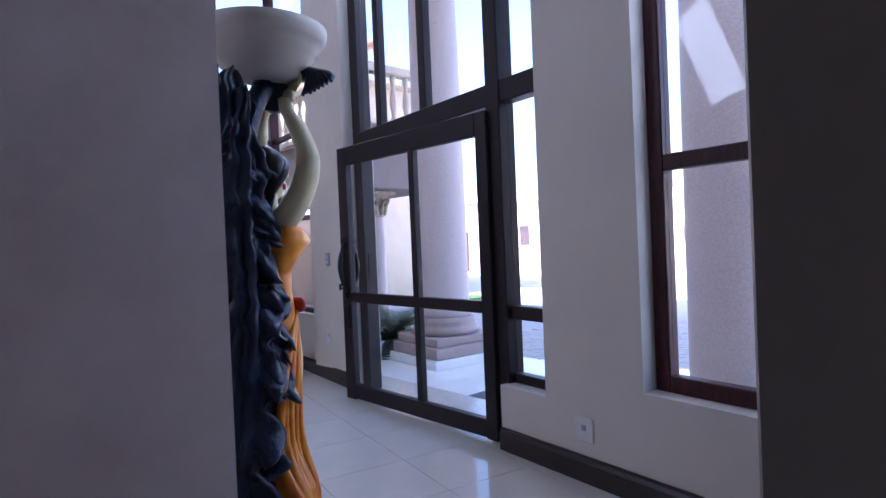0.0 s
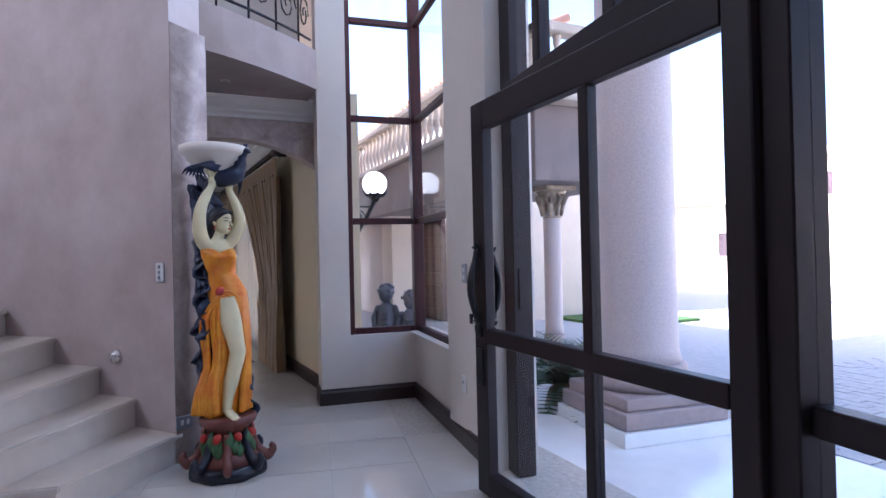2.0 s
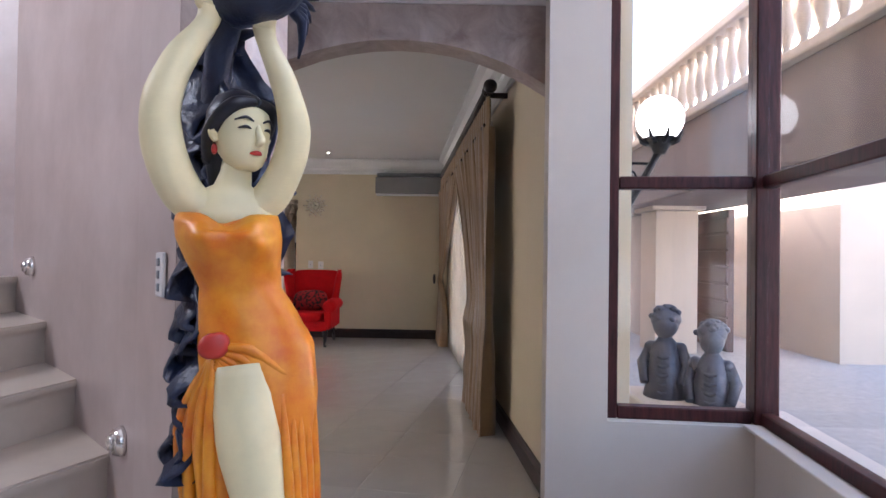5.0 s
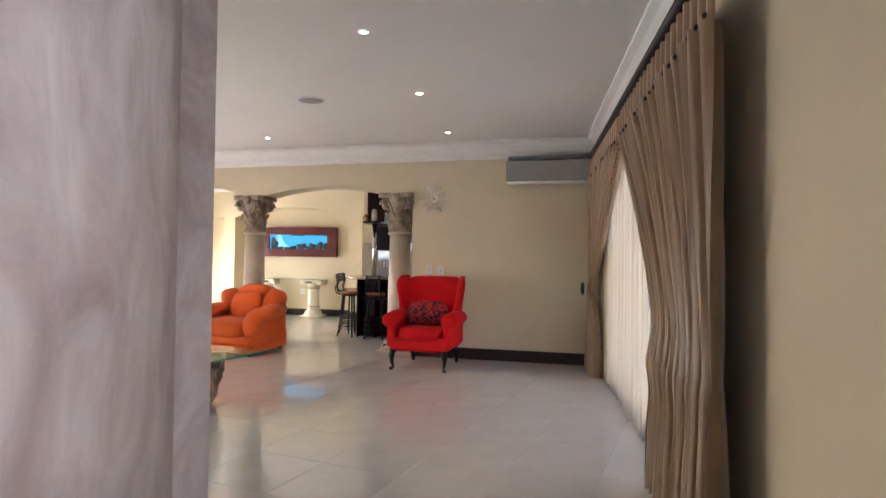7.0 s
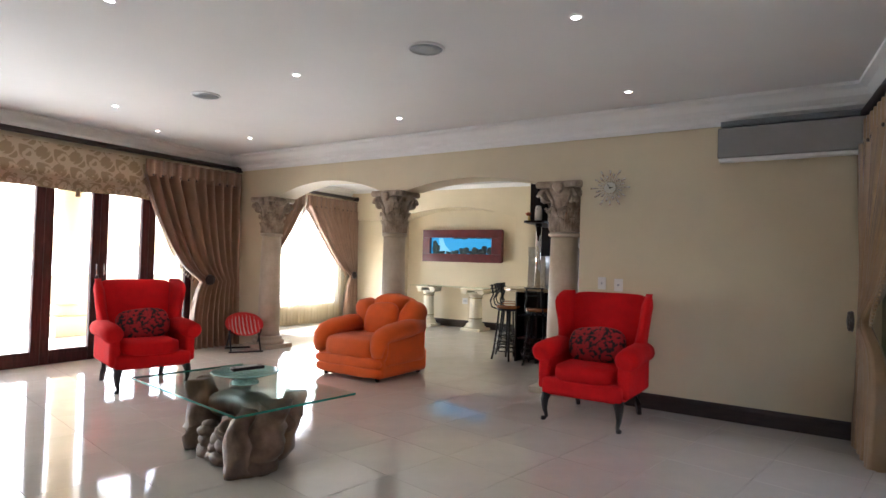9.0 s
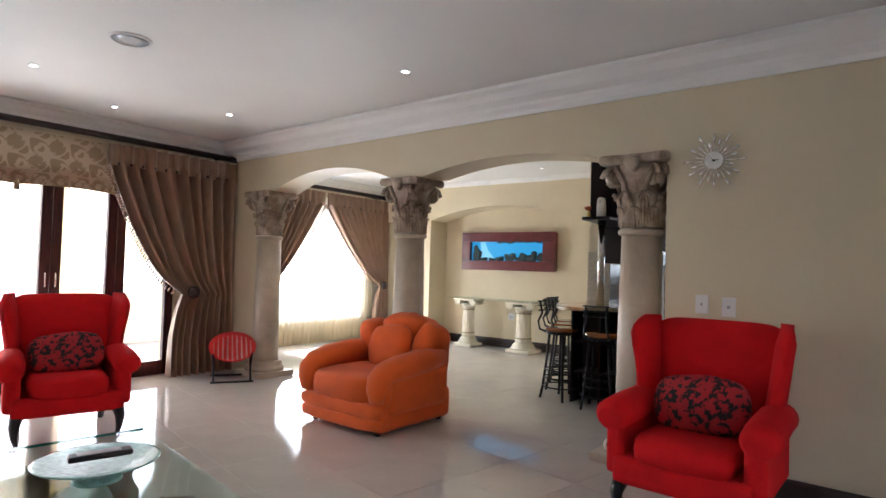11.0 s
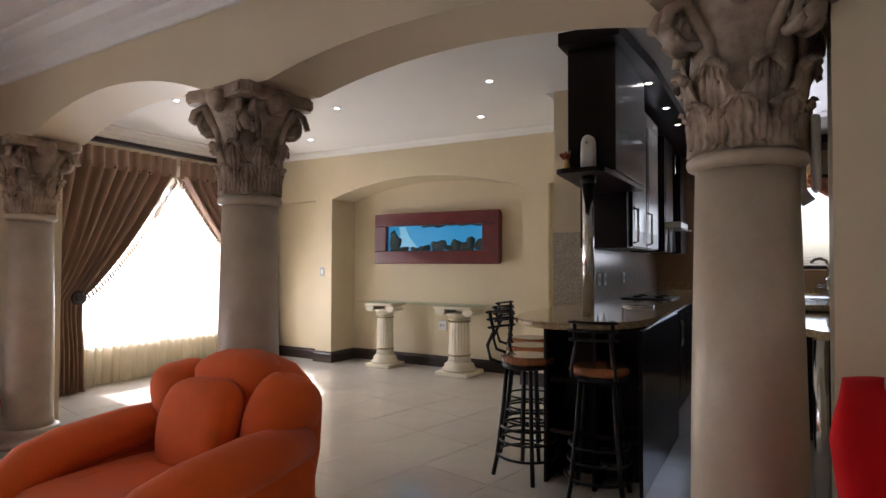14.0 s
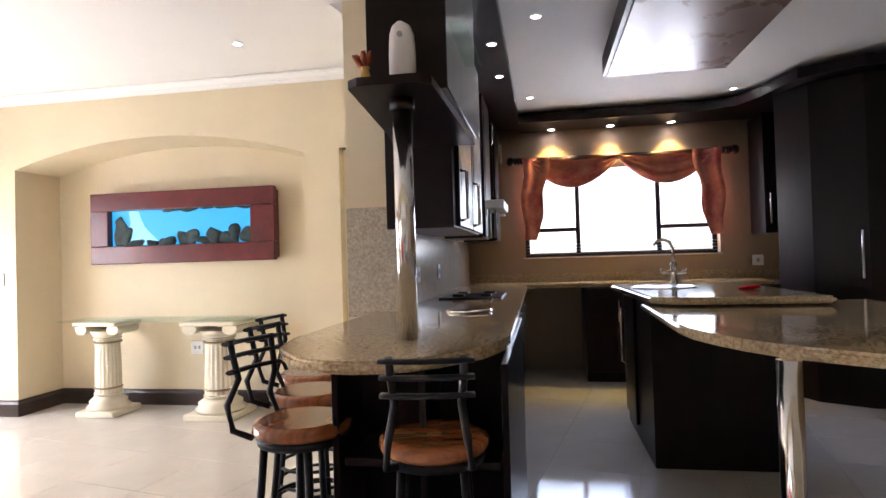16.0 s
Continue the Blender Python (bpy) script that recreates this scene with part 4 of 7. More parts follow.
    ruffle(bm, tail((-0.15, 0.12), (-0.05, 0.19), -1.3, -0.3, 1.78, 0.42, 90), 0.085, 6.0, 0.35, 2, 0.03)
    ruffle(bm, tail((-0.10, 0.14), (0.02, 0.15), -1.05, 0.35, 1.86, 0.30), 0.125, 6.5, 0.1, 2, 0.032)
    ruffle(bm, tail((-0.125, 0.15), (-0.02, 0.17), -0.85, 0.2, 1.68, 0.36), 0.105, 7.5, 0.55, 2, 0.036)
    ruffle(bm, tail((-0.12, 0.10), (-0.10, 0.10), -1.15, -0.85, 1.28, 0.66, 60), 0.085, 4.0, 0.3, 2, 0.03)
    ruffle(bm, tail((0.09, 0.10), (0.15, 0.06), 0.6, 1.1, 0.74, 0.28, 50), 0.10, 2.6, 0.2, 2, 0.035)
    ruffle(bm, tail((-0.03, 0.19), (0.05, 0.19), -0.4, 0.45, 1.25, 0.30, 80), 0.09, 5.0, 0.8, 2, 0.036)
    for v in bm.verts:
        z = v.co.z
        v.co.z = z * 1.333 if z < 0.27 else 0.36 + (z - 0.27) * 0.987 if z < 1.04 else 1.12 + (z - 1.04) * 0.883
    return solid("statue", bm, [SKIN, DRESS, FEATHER, HAIR, BOWL, PEDM, ROSE, LEAF], label, "statue", m, kind="thing")


statue(pose(-4.78, 0.65, 0, 0, 0, 107), "painted figure statue in orange dress holding a white bowl")
statue(pose(-1.345, 0.02, 0, 0, 0, 190), "painted figure statue with dark blue feathers, beside plaster pier")

# ---- outside the entrance ----
PORCH = mat("white_porch_tile", (0.78, 0.78, 0.77), 0.16, scale=5, spread=0.05)
PAVER = mat("grey_paver", (0.42, 0.41, 0.40), 0.8, scale=12, spread=0.15)
BALCONY = mat("dark_mauve_balcony", (0.22, 0.17, 0.155), 0.7, scale=3, spread=0.12)
SANDWALL = mat("sand_facade", (0.62, 0.52, 0.42), 0.8, scale=2, spread=0.05)
PINKSTONE = mat("pink_granite_column", (0.44, 0.37, 0.36), 0.6, scale=70, colour2=(0.58, 0.50, 0.49), bump=0.1, bump_scale=120)
BASESTONE = mat("mauve_base_stone", (0.33, 0.26, 0.25), 0.6, scale=20, spread=0.12)
ROOFTILE = mat("clay_roof_tile", (0.40, 0.20, 0.13), 0.8, scale=20, spread=0.2)
GLASSDARK = mat("dark_window_glass", (0.10, 0.07, 0.08), 0.1, scale=3, spread=0.2)
GARAGE = mat("brown_garage_wood", (0.10, 0.045, 0.035), 0.5, scale=5, spread=0.3, stretch=(1, 1, 10))
BALUST = mat("pale_balustrade_stone", (0.60, 0.50, 0.40), 0.7, scale=8, spread=0.08)
LAWN = mat("lawn_grass", (0.06, 0.13, 0.03), 0.9, scale=40, spread=0.4, bump=0.6, bump_scale=200)
bm = B()
prism(bm, [(-400, -400), (400, -400), (400, 400), (-400, 400)], -0.5, -0.26)
solid("ground", bm, PAVER, "paved courtyard ground around the house", "ground")
bm = B()
rnd = random.Random(21)
for i_ in range(34):
    for j_ in range(34):
        x_, y_ = -5.9 + 0.30 * i_ + 0.15 * (j_ % 2), 4.25 + 0.15 * j_
        z_ = -0.252 + rnd.uniform(-0.002, 0.003)
        box(bm, x_, x_ + 0.288, y_, y_ + 0.138, -0.262, z_)
tagged(part("paver_field", bm, PAVER, bpy.data.objects["ground"], "pale grey brick pavers"), kind="stuff")
solid("porch", box(B(), -5.2, 3.2, 2.2, 4.2, -0.26, -0.03), PORCH, "white tiled porch floor", "porch")
solid("lawn", box(B(), -13.5, -10.2, 8.3, 10.6, -0.26, -0.20), LAWN, "green lawn patch beyond the courtyard", "lawn")


def big_column(m, h, r, label, name="porch_column"):
    th = thing(name, label, "column", m, group="porch columns")
    part("plinth", box(B(), -r * 1.5, r * 1.5, -r * 1.5, r * 1.5, 0.10, 0.22, bevel=0.012), BASESTONE, th)
    part("plinth", box(B(), -r * 1.36, r * 1.36, -r * 1.36, r * 1.36, 0.22, 0.31, bevel=0.012), BASESTONE, th)
    part("tiled_base", box(B(), -r * 1.6, r * 1.6, -r * 1.6, r * 1.6, 0, 0.10, bevel=0.004), PORCH, th)
    part("base_moulding", lathe(B(), [(r * 1.24, 0.31), (r * 1.32, 0.35), (r * 1.24, 0.40), (r * 1.17, 0.41), (r * 1.22, 0.45), (r * 1.17, 0.49), (r * 1.06, 0.50)], seg=32), BASESTONE, th)
    part("shaft", lathe(B(), [(r * 1.06, 0.50), (r, 0.60), (r * 0.99, 2.2), (r * 0.86, h)], seg=32), PINKSTONE, th)
    return th


pc = big_column(pose(-4.45, 3.62, -0.03, 0, 0, -6.6), 6.0, 0.29, "tall round pink granite porch column on stepped stone base")
copy_thing(pc, pose(-1.0, 2.95, -0.26, 0, 0, -6.6))
solid("porch_roof", box(B(), -8.0, 3.4, 2.4, 4.4, 6.0, 6.3), SANDWALL, "sand painted porch roof slab", "roof")
solid("doormat", box(B(), -3.1, -2.3, 2.45, 2.95, -0.03, -0.012, bevel=0.004), mat("grey_rubber_mat", (0.10, 0.095, 0.10), 0.9, scale=60, bump=0.4, bump_scale=300), "grey rubber doormat on the porch tiles", "doormat", kind="thing")
solid("garden_wall", box(B(), -5.25, -5.05, 2.5, 3.0, -0.26, 0.45, bevel=0.02), SANDWALL, "low cream garden wall beside the porch", "wall", kind="structure")

# stepping stones by the porch
for k, (x, y) in enumerate(((-1.9, 4.8), (-2.6, 5.2), (-1.3, 5.3), (-3.3, 5.5))):
    bm = B()
    rnd = random.Random(k)
    prism(bm, [(x + rnd.uniform(0.28, 0.4) * math.cos(a), y + rnd.uniform(0.22, 0.32) * math.sin(a)) for a in (j * 0.7 for j in range(9))], -0.26, -0.22)
    solid("stepping_stone", bm, PORCH, "pale irregular flagstone set in the paving", "paving stone", kind="thing", group="flagstones")


def cycad(m, n, size, label, seed):
    th = thing("cycad", label, "plant", m)
    rnd = random.Random(seed)
    part("trunk", lathe(B(), [(0.16, 0), (0.2, 0.12), (0.15, 0.3), (0.08, 0.36)], seg=12), SHADEBARK, th)
    g = mat("dark_green_fronds", (0.035, 0.075, 0.03), 0.5, scale=20, spread=0.4)
    for k in range(n):
        a = 2 * math.pi * k / n + rnd.uniform(-0.2, 0.2)
        up = rnd.uniform(0.25, 1.2)
        L_ = size * rnd.uniform(0.75, 1.1)
        d = Vector((math.cos(a), math.sin(a), 0))
        pts = [Vector((0, 0, 0.33)) + d * L_ * t * math.cos(up * (1 - 0.5 * t)) + Vector((0, 0, L_ * (t * math.sin(up) - 0.55 * t * t))) for t in (j / 9 for j in range(10))]
        bm = B()
        tube(bm, pts, [0.008 - 0.0006 * j for j in range(10)], seg=5)
        for j in range(1, 10):
            for f in (0, 0.5):
                p = pts[j - 1].lerp(pts[j], f)
                tan = (pts[j] - pts[j - 1]).normalized()
                for s in (-1, 1):
                    side = (tan.cross(Vector((0, 0, 1))).normalized() * s + tan * 0.5 + Vector((0, 0, 0.25))).normalized()
                    ln = 0.16 * size * (1.15 - abs(j - 4.5) / 7)
                    w = tan * 0.016
                    vs = [bm.verts.new(q) for q in (p - w, p + w, p + side * ln)]
                    bm.faces.new(vs)
        part("frond", bm, g, th)
    return th


cycad(pose(-5.42, 3.62, -0.25), 56, 1.0, "large dark green cycad with arching fronds beside the column", 1)
cycad(pose(-0.62, 2.42, -0.26), 30, 0.62, "green cycad with arching fronds beside the porch", 2)


def house(m, label, w, d_, h, wins, name="house", roof="flat", garage=None):
    """A house with its front at y = 0, looking to -y."""
    th = thing(name, label, "house", m)
    part("wall", box(B(), -w / 2, w / 2, 0, d_, 0, h), SANDWALL, th)
    bm = B()
    if roof == "flat":
        box(bm, -w / 2 - 0.35, w / 2 + 0.35, -0.35, d_ + 0.3, h, h + 0.18, bevel=0.03)
        box(bm, -w / 2 - 0.2, w / 2 + 0.2, -0.2, d_ + 0.2, h + 0.18, h + 0.34, bevel=0.03)
        part("parapet", bm, BALUST, th)
    else:
        vs = [bm.verts.new(p) for p in ((-w / 2 - .5, -.5, h), (w / 2 + .5, -.5, h), (w / 2 + .5, d_ + .5, h), (-w / 2 - .5, d_ + .5, h), (-w / 4, d_ / 2, h + 1.5), (w / 4, d_ / 2, h + 1.5))]
        for q in ((0, 1, 5, 4), (2, 3, 4, 5), (1, 2, 5), (3, 0, 4), (3, 2, 1, 0)):
            bm.faces.new([vs[i] for i in q])
        part("roof", bm, ROOFTILE, th)
    for x, z, a, b in wins:
        wn_ = part("window", box(B(), x - a / 2, x + a / 2, -0.02, 0.05, z, z + b), GLASSDARK, th)
        part("sill", box(B(), x - a / 2 - 0.08, x + a / 2 + 0.08, -0.12, 0.02, z - 0.08, z, bevel=0.01), BALUST, wn_)
        part("bar", box(B(), x - 0.03, x + 0.03, -0.04, 0.0, z, z + b), WHITEPL, wn_)
    if garage:
        x, a, b = garage
        gd = part("garage_door", box(B(), x - a / 2, x + a / 2, -0.03, 0.05, 0, b), GARAGE, th)
        for k in range(6):
            part("board", box(B(), x - a / 2, x + a / 2, -0.05, -0.03, 0.03 + k * b / 6, (k + 1) * b / 6 - 0.02, bevel=0.01, seg=1), GARAGE, gd)
    return th


house(pose(-14.0, 24.5, -0.26, 0, 0, 20), "sand painted two-storey house with flat parapet across the courtyard", 8, 6, 5.2, [(-2.2, 3.6, 0.9, 0.9), (1.5, 3.6, 0.9, 0.9), (2.8, 1.2, 1.0, 0.7)])
house(pose(-5.2, 23.0, -0.26, 0, 0, 8), "sand painted two-storey house with small windows across the courtyard", 8, 7, 6.0, [(-2.5, 3.6, 0.7, 1.0), (0.5, 3.6, 0.7, 1.0), (2.6, 3.6, 0.7, 1.0), (-2.2, 1.4, 0.9, 0.8), (0.6, 1.4, 0.9, 0.8), (2.8, 1.4, 0.9, 0.8)])
house(pose(-20.5, 20.0, -0.26, 0, 0, 48), "sand painted house with brown garage door across the courtyard", 9, 6, 3.4, [(2.6, 1.2, 1.0, 1.0)], garage=(-1.6, 3.2, 2.0))
house(pose(8.0, 26.0, -0.26, 0, 0, -14), "sand painted two-storey house behind the courtyard", 12, 7, 5.4, [(-3.5, 3.5, 0.8, 1.0), (0, 3.5, 0.8, 1.0), (3.5, 3.5, 0.8, 1.0), (-2.0, 1.2, 1.0, 0.9), (2.0, 1.2, 1.0, 0.9)])

# unseen upper storey over the lounge, its eaves sized to shade the wing
bm = B()
box(bm, -19.4, -7.4, -6.4, 1.5, 3.2, 5.2)
# unseen block added to keep the sun out of the stair opening
box(bm, -7.3, -1.0, -7.2, -5.4, 0, 7.8)
box(bm, -20.0, -6.5, -7.0, 2.75, 5.2, 5.35)
solid("wall_upper_storey_shade", bm, SANDWALL, "sand painted unseen upper storey and side block, added to cast shade", "wall")

# side wing seen through the corner window
WING = pose(-7.3, 3.9, -0.26, 0, 0, 0)
wing = thing("side_wing", "sand painted house wing with balcony, stone balusters and clay tile roof", "house", WING)
# the shade under the balcony is painted in as a darker tan
part("wall", box(B(), -14.0, -7.2, 1.2, 1.5, 0, 2.6), mat("tan_wall_painted_shade", (0.45, 0.37, 0.31), 0.8, scale=2, spread=0.06), wing)
part("pillar", box(B(), -6.5, -5.8, 0.7, 1.4, 0, 2.35, bevel=0.01), SANDWALL, wing)
part("pillar", box(B(), -6.6, -5.7, 0.6, 1.5, 2.35, 2.5, bevel=0.03), SANDWALL, wing)
# slab face set much darker than the wing's sand walls
part("balcony_slab", box(B(), -14.0, 0.5, 0.35, 2.0, 2.42, 3.35, bevel=0.02), BALCONY, wing)
part("balcony_coping", box(B(), -14.0, 0.75, 0.25, 2.0, 3.35, 3.45, bevel=0.02), BALUST, wing)
part("balcony_handrail", box(B(), -14.0, 0.75, 0.28, 0.50, 4.15, 4.28, bevel=0.03), BALUST, wing)
part("balcony_handrail", box(B(), 0.50, 0.72, 0.28, 2.0, 4.15, 4.28, bevel=0.03), BALUST, wing)
bprof = [(0.05, 3.45), (0.05, 3.50), (0.03, 3.54), (0.065, 3.72), (0.055, 3.82), (0.03, 3.98), (0.05, 4.08), (0.05, 4.15)]
b0 = None
for k in range(54):
    if b0 is None:
        b0 = part("baluster", lathe(B(), bprof, seg=10), BALUST, wing)
        b0.location = (-13.4, 0.39, 0)
    else:
        o = b0.copy()
        scene.collection.objects.link(o)
        o.location = (-13.4 + 0.26 * k, 0.39, 0)
for k in range(6):
    o = b0.copy()
    scene.collection.objects.link(o)
    o.location = (0.61, 0.62 + 0.25 * k, 0)
part("upper_wall", box(B(), -16.0, -5.0, 3.2, 6.0, 0, 5.8), SANDWALL, wing)
bm = B()
prism(bm, [(-16.5, 2.7), (-4.5, 2.7), (-4.5, 6.5), (-16.5, 6.5)], 5.8, 5.92)
part("eaves", bm, BALUST, wing)
for k in range(34):
    bm = B()
    x = -16.4 + 0.36 * k
    tube(bm, [(x, 2.6, 5.98), (x, 4.6, 6.9)], 0.10, seg=8)
    part("roof_tile_row", bm, ROOFTILE, wing)
gd = part("garage_door", box(B(), -7.2, -6.0, 2.0, 2.1, 0, 2.4), GARAGE, wing)
for k in range(8):
    part("board", box(B(), -7.2, -6.0, 1.96, 2.0, 0.02 + k * 0.285, 0.27 + k * 0.285, bevel=0.01, seg=1), GARAGE, gd)

# small grey column with capital beyond the porch
gc = big_column(pose(-7.35, 4.85, -0.26), 2.55, 0.115, "slim grey stone column with carved capital by the garage", "garden_column")
part("capital", lathe(B(), [(0.10, 2.0), (0.12, 2.01), (0.11, 2.05), (0.125, 2.2), (0.18, 2.33), (0.20, 2.36)], seg=20), STONECAP, gc)
for k in range(8):
    a = k * math.pi / 4
    part("leaf", tube(B(), [(0.115 * math.cos(a), 0.115 * math.sin(a), 2.04), (0.14 * math.cos(a), 0.14 * math.sin(a), 2.18), (0.20 * math.cos(a), 0.20 * math.sin(a), 2.30), (0.215 * math.cos(a), 0.215 * math.sin(a), 2.26)], [0.03, 0.04, 0.035, 0.012], seg=7), STONECAP, gc)
part("abacus", box(B(), -0.23, 0.23, -0.23, 0.23, 2.36, 2.42, bevel=0.012), STONECAP, gc)

# globe lamp on a bracket
GLOBE = glow("opal_globe", (1.0, 0.99, 0.97), 0.9)
gl = thing("globe_lamp", "white opal globe lamp on black iron bracket outside the window", "lamp", pose(-6.68, 2.22, 0.06))
part("globe", blob(B(), (0, 0, 1.99), (0.25, 0.25, 0.25), 2, nu=28, nv=18), GLOBE, gl)
bm = B()
lathe(bm, [(0.03, 1.80), (0.05, 1.84), (0.085, 1.88), (0.09, 1.885)], seg=14)
for k in range(8):
    a = k * math.pi / 4
    tube(bm, [(0.06 * math.cos(a), 0.06 * math.sin(a), 1.86), (0.10 * math.cos(a), 0.10 * math.sin(a), 1.875), (0.13 * math.cos(a), 0.13 * math.sin(a), 1.92)], [0.016, 0.013, 0.003], seg=5)
part("cup", bm, IRON, gl)
bm = B()
tube(bm, [(0, 0, 1.82), (-0.02, -0.08, 1.66), (-0.04, -0.2, 1.45), (-0.05, -0.3, 1.28)], [0.02, 0.022, 0.02, 0.012])
tube(bm, [(-0.02, -0.02, 1.75), (-0.05, -0.28, 1.76)], 0.008, seg=6)
tube(bm, [(-0.04 - 0.0 * s, -0.17 + 0.07 * (1 - s / 14) * math.cos(s * 0.8), 1.66 + 0.07 * (1 - s / 14) * math.sin(s * 0.8)) for s in range(13)], 0.007, seg=5)
tube(bm, [(-0.05, -0.30, 1.80), (-0.05, -0.30, 1.25)], 0.012, seg=6)
part("bracket", bm, IRON, gl)

# two small garden figures on a block
PEWTER = mat("grey_bronze_figure", (0.085, 0.085, 0.105), 0.45, metal=0.3, scale=25, spread=0.3)
bm = B()
for x, y, z, s in ((-0.14, 0, 0.0, 1.0), (0.16, -0.05, -0.08, 1.0)):
    blob(bm, (x, y, z + 0.62), (0.17, 0.18, 0.20), 2, nu=14, nv=10, wob=0.012)
    blob(bm, (x, y + 0.02, z + 0.66), (0.20, 0.19, 0.17), 2, nu=14, nv=10, wob=0.025)
    tube(bm, [(x, y, z + 0.54), (x, y, z + 0.46), (x, y, z + 0.25), (x, y, z + 0.1)], [0.04, 0.10, 0.12, 0.15], seg=14)
    for q in (-1, 1):
        tube(bm, [(x + q * 0.09, y, z + 0.46), (x + q * 0.15, y - 0.02, z + 0.34), (x + q * 0.12, y - 0.10, z + 0.22)], [0.05, 0.04, 0.03], seg=8)
rnd = random.Random(12)
for x, y, z in ((-0.14, 0, 0.0), (0.16, -0.05, -0.08)):
    for k in range(26):
        a, b = rnd.uniform(0, 6.28), rnd.uniform(0.1, 1.5)
        blob(bm, (x + 0.095 * math.cos(a) * math.cos(b), y + 0.02 + 0.095 * math.sin(a) * math.cos(b), z + 0.65 + 0.09 * math.sin(b)), (0.05, 0.05, 0.045), 2, nu=8, nv=6)
    for q in (-1, 1):
        blob(bm, (x + q * 0.095, y, z + 0.45), (0.10, 0.11, 0.10), 2, nu=10, nv=8, wob=0.012)
    for k in range(5):
        tube(bm, [(x - 0.11, y - 0.02, z + 0.42 - 0.06 * k), (x, y - 0.12 - 0.008 * k, z + 0.40 - 0.06 * k), (x + 0.11, y - 0.02, z + 0.42 - 0.06 * k)], 0.014, seg=6)
solid("garden_figures", bm, PEWTER, "grey bronze garden statue of two small figures", "statue", pose(-7.55, 2.75, 0.22, 0, 0, 60), kind="thing")
solid("garden_plinth", box(B(), -7.95, -7.15, 2.4, 3.1, -0.26, 0.34, bevel=0.02), SANDWALL, "low sand painted garden plinth", "plinth", kind="thing")

# ---- columns between lounge and dining room ----
def acanthus(a, z0, hgt, r0, out, hw):
    """One carved leaf laid on the bell: deeply ribbed, with cut edges and a curling tip."""
    bm = B()
    loops = []
    for j in range(25):
        t = j / 24
        cut = 1 + 0.20 * math.copysign(abs(math.sin(15 * t)) ** 0.6, math.sin(15 * t))
        w = hw * (0.55 + 0.50 * math.sin(math.pi * (0.10 + 0.60 * t)) - 0.95 * max(0, t - 0.66)) * cut
        r = r0 + 0.012 + out * t ** 3
        z = z0 + hgt * (t if t < 0.90 else 0.90 - (t - 0.90) * 0.9)
        outer, inner_ = [], []
        for k in range(17):
            s = k / 8 - 1
            rib = 0.006 * math.cos(s * math.pi * 4 + 2.2 * t * s) + 0.008 * (1 - abs(s)) - 0.006 * s * s
            zz = z - 0.035 * s * s * t
            th_ = a + s * w
            outer.append(((r + rib) * math.cos(th_), (r + rib) * math.sin(th_), zz))
            inner_.append(((r - 0.018) * math.cos(th_), (r - 0.018) * math.sin(th_), zz - 0.004))
        loops.append(outer + inner_[::-1])
    rings(bm, loops)
    for v in bm.verts:
        v.co += Vector((noise.noise(v.co * 45), noise.noise(v.co * 45 + Vector((5, 0, 0))), noise.noise(v.co * 45 + Vector((0, 5, 0))))) * 0.004
    return bm


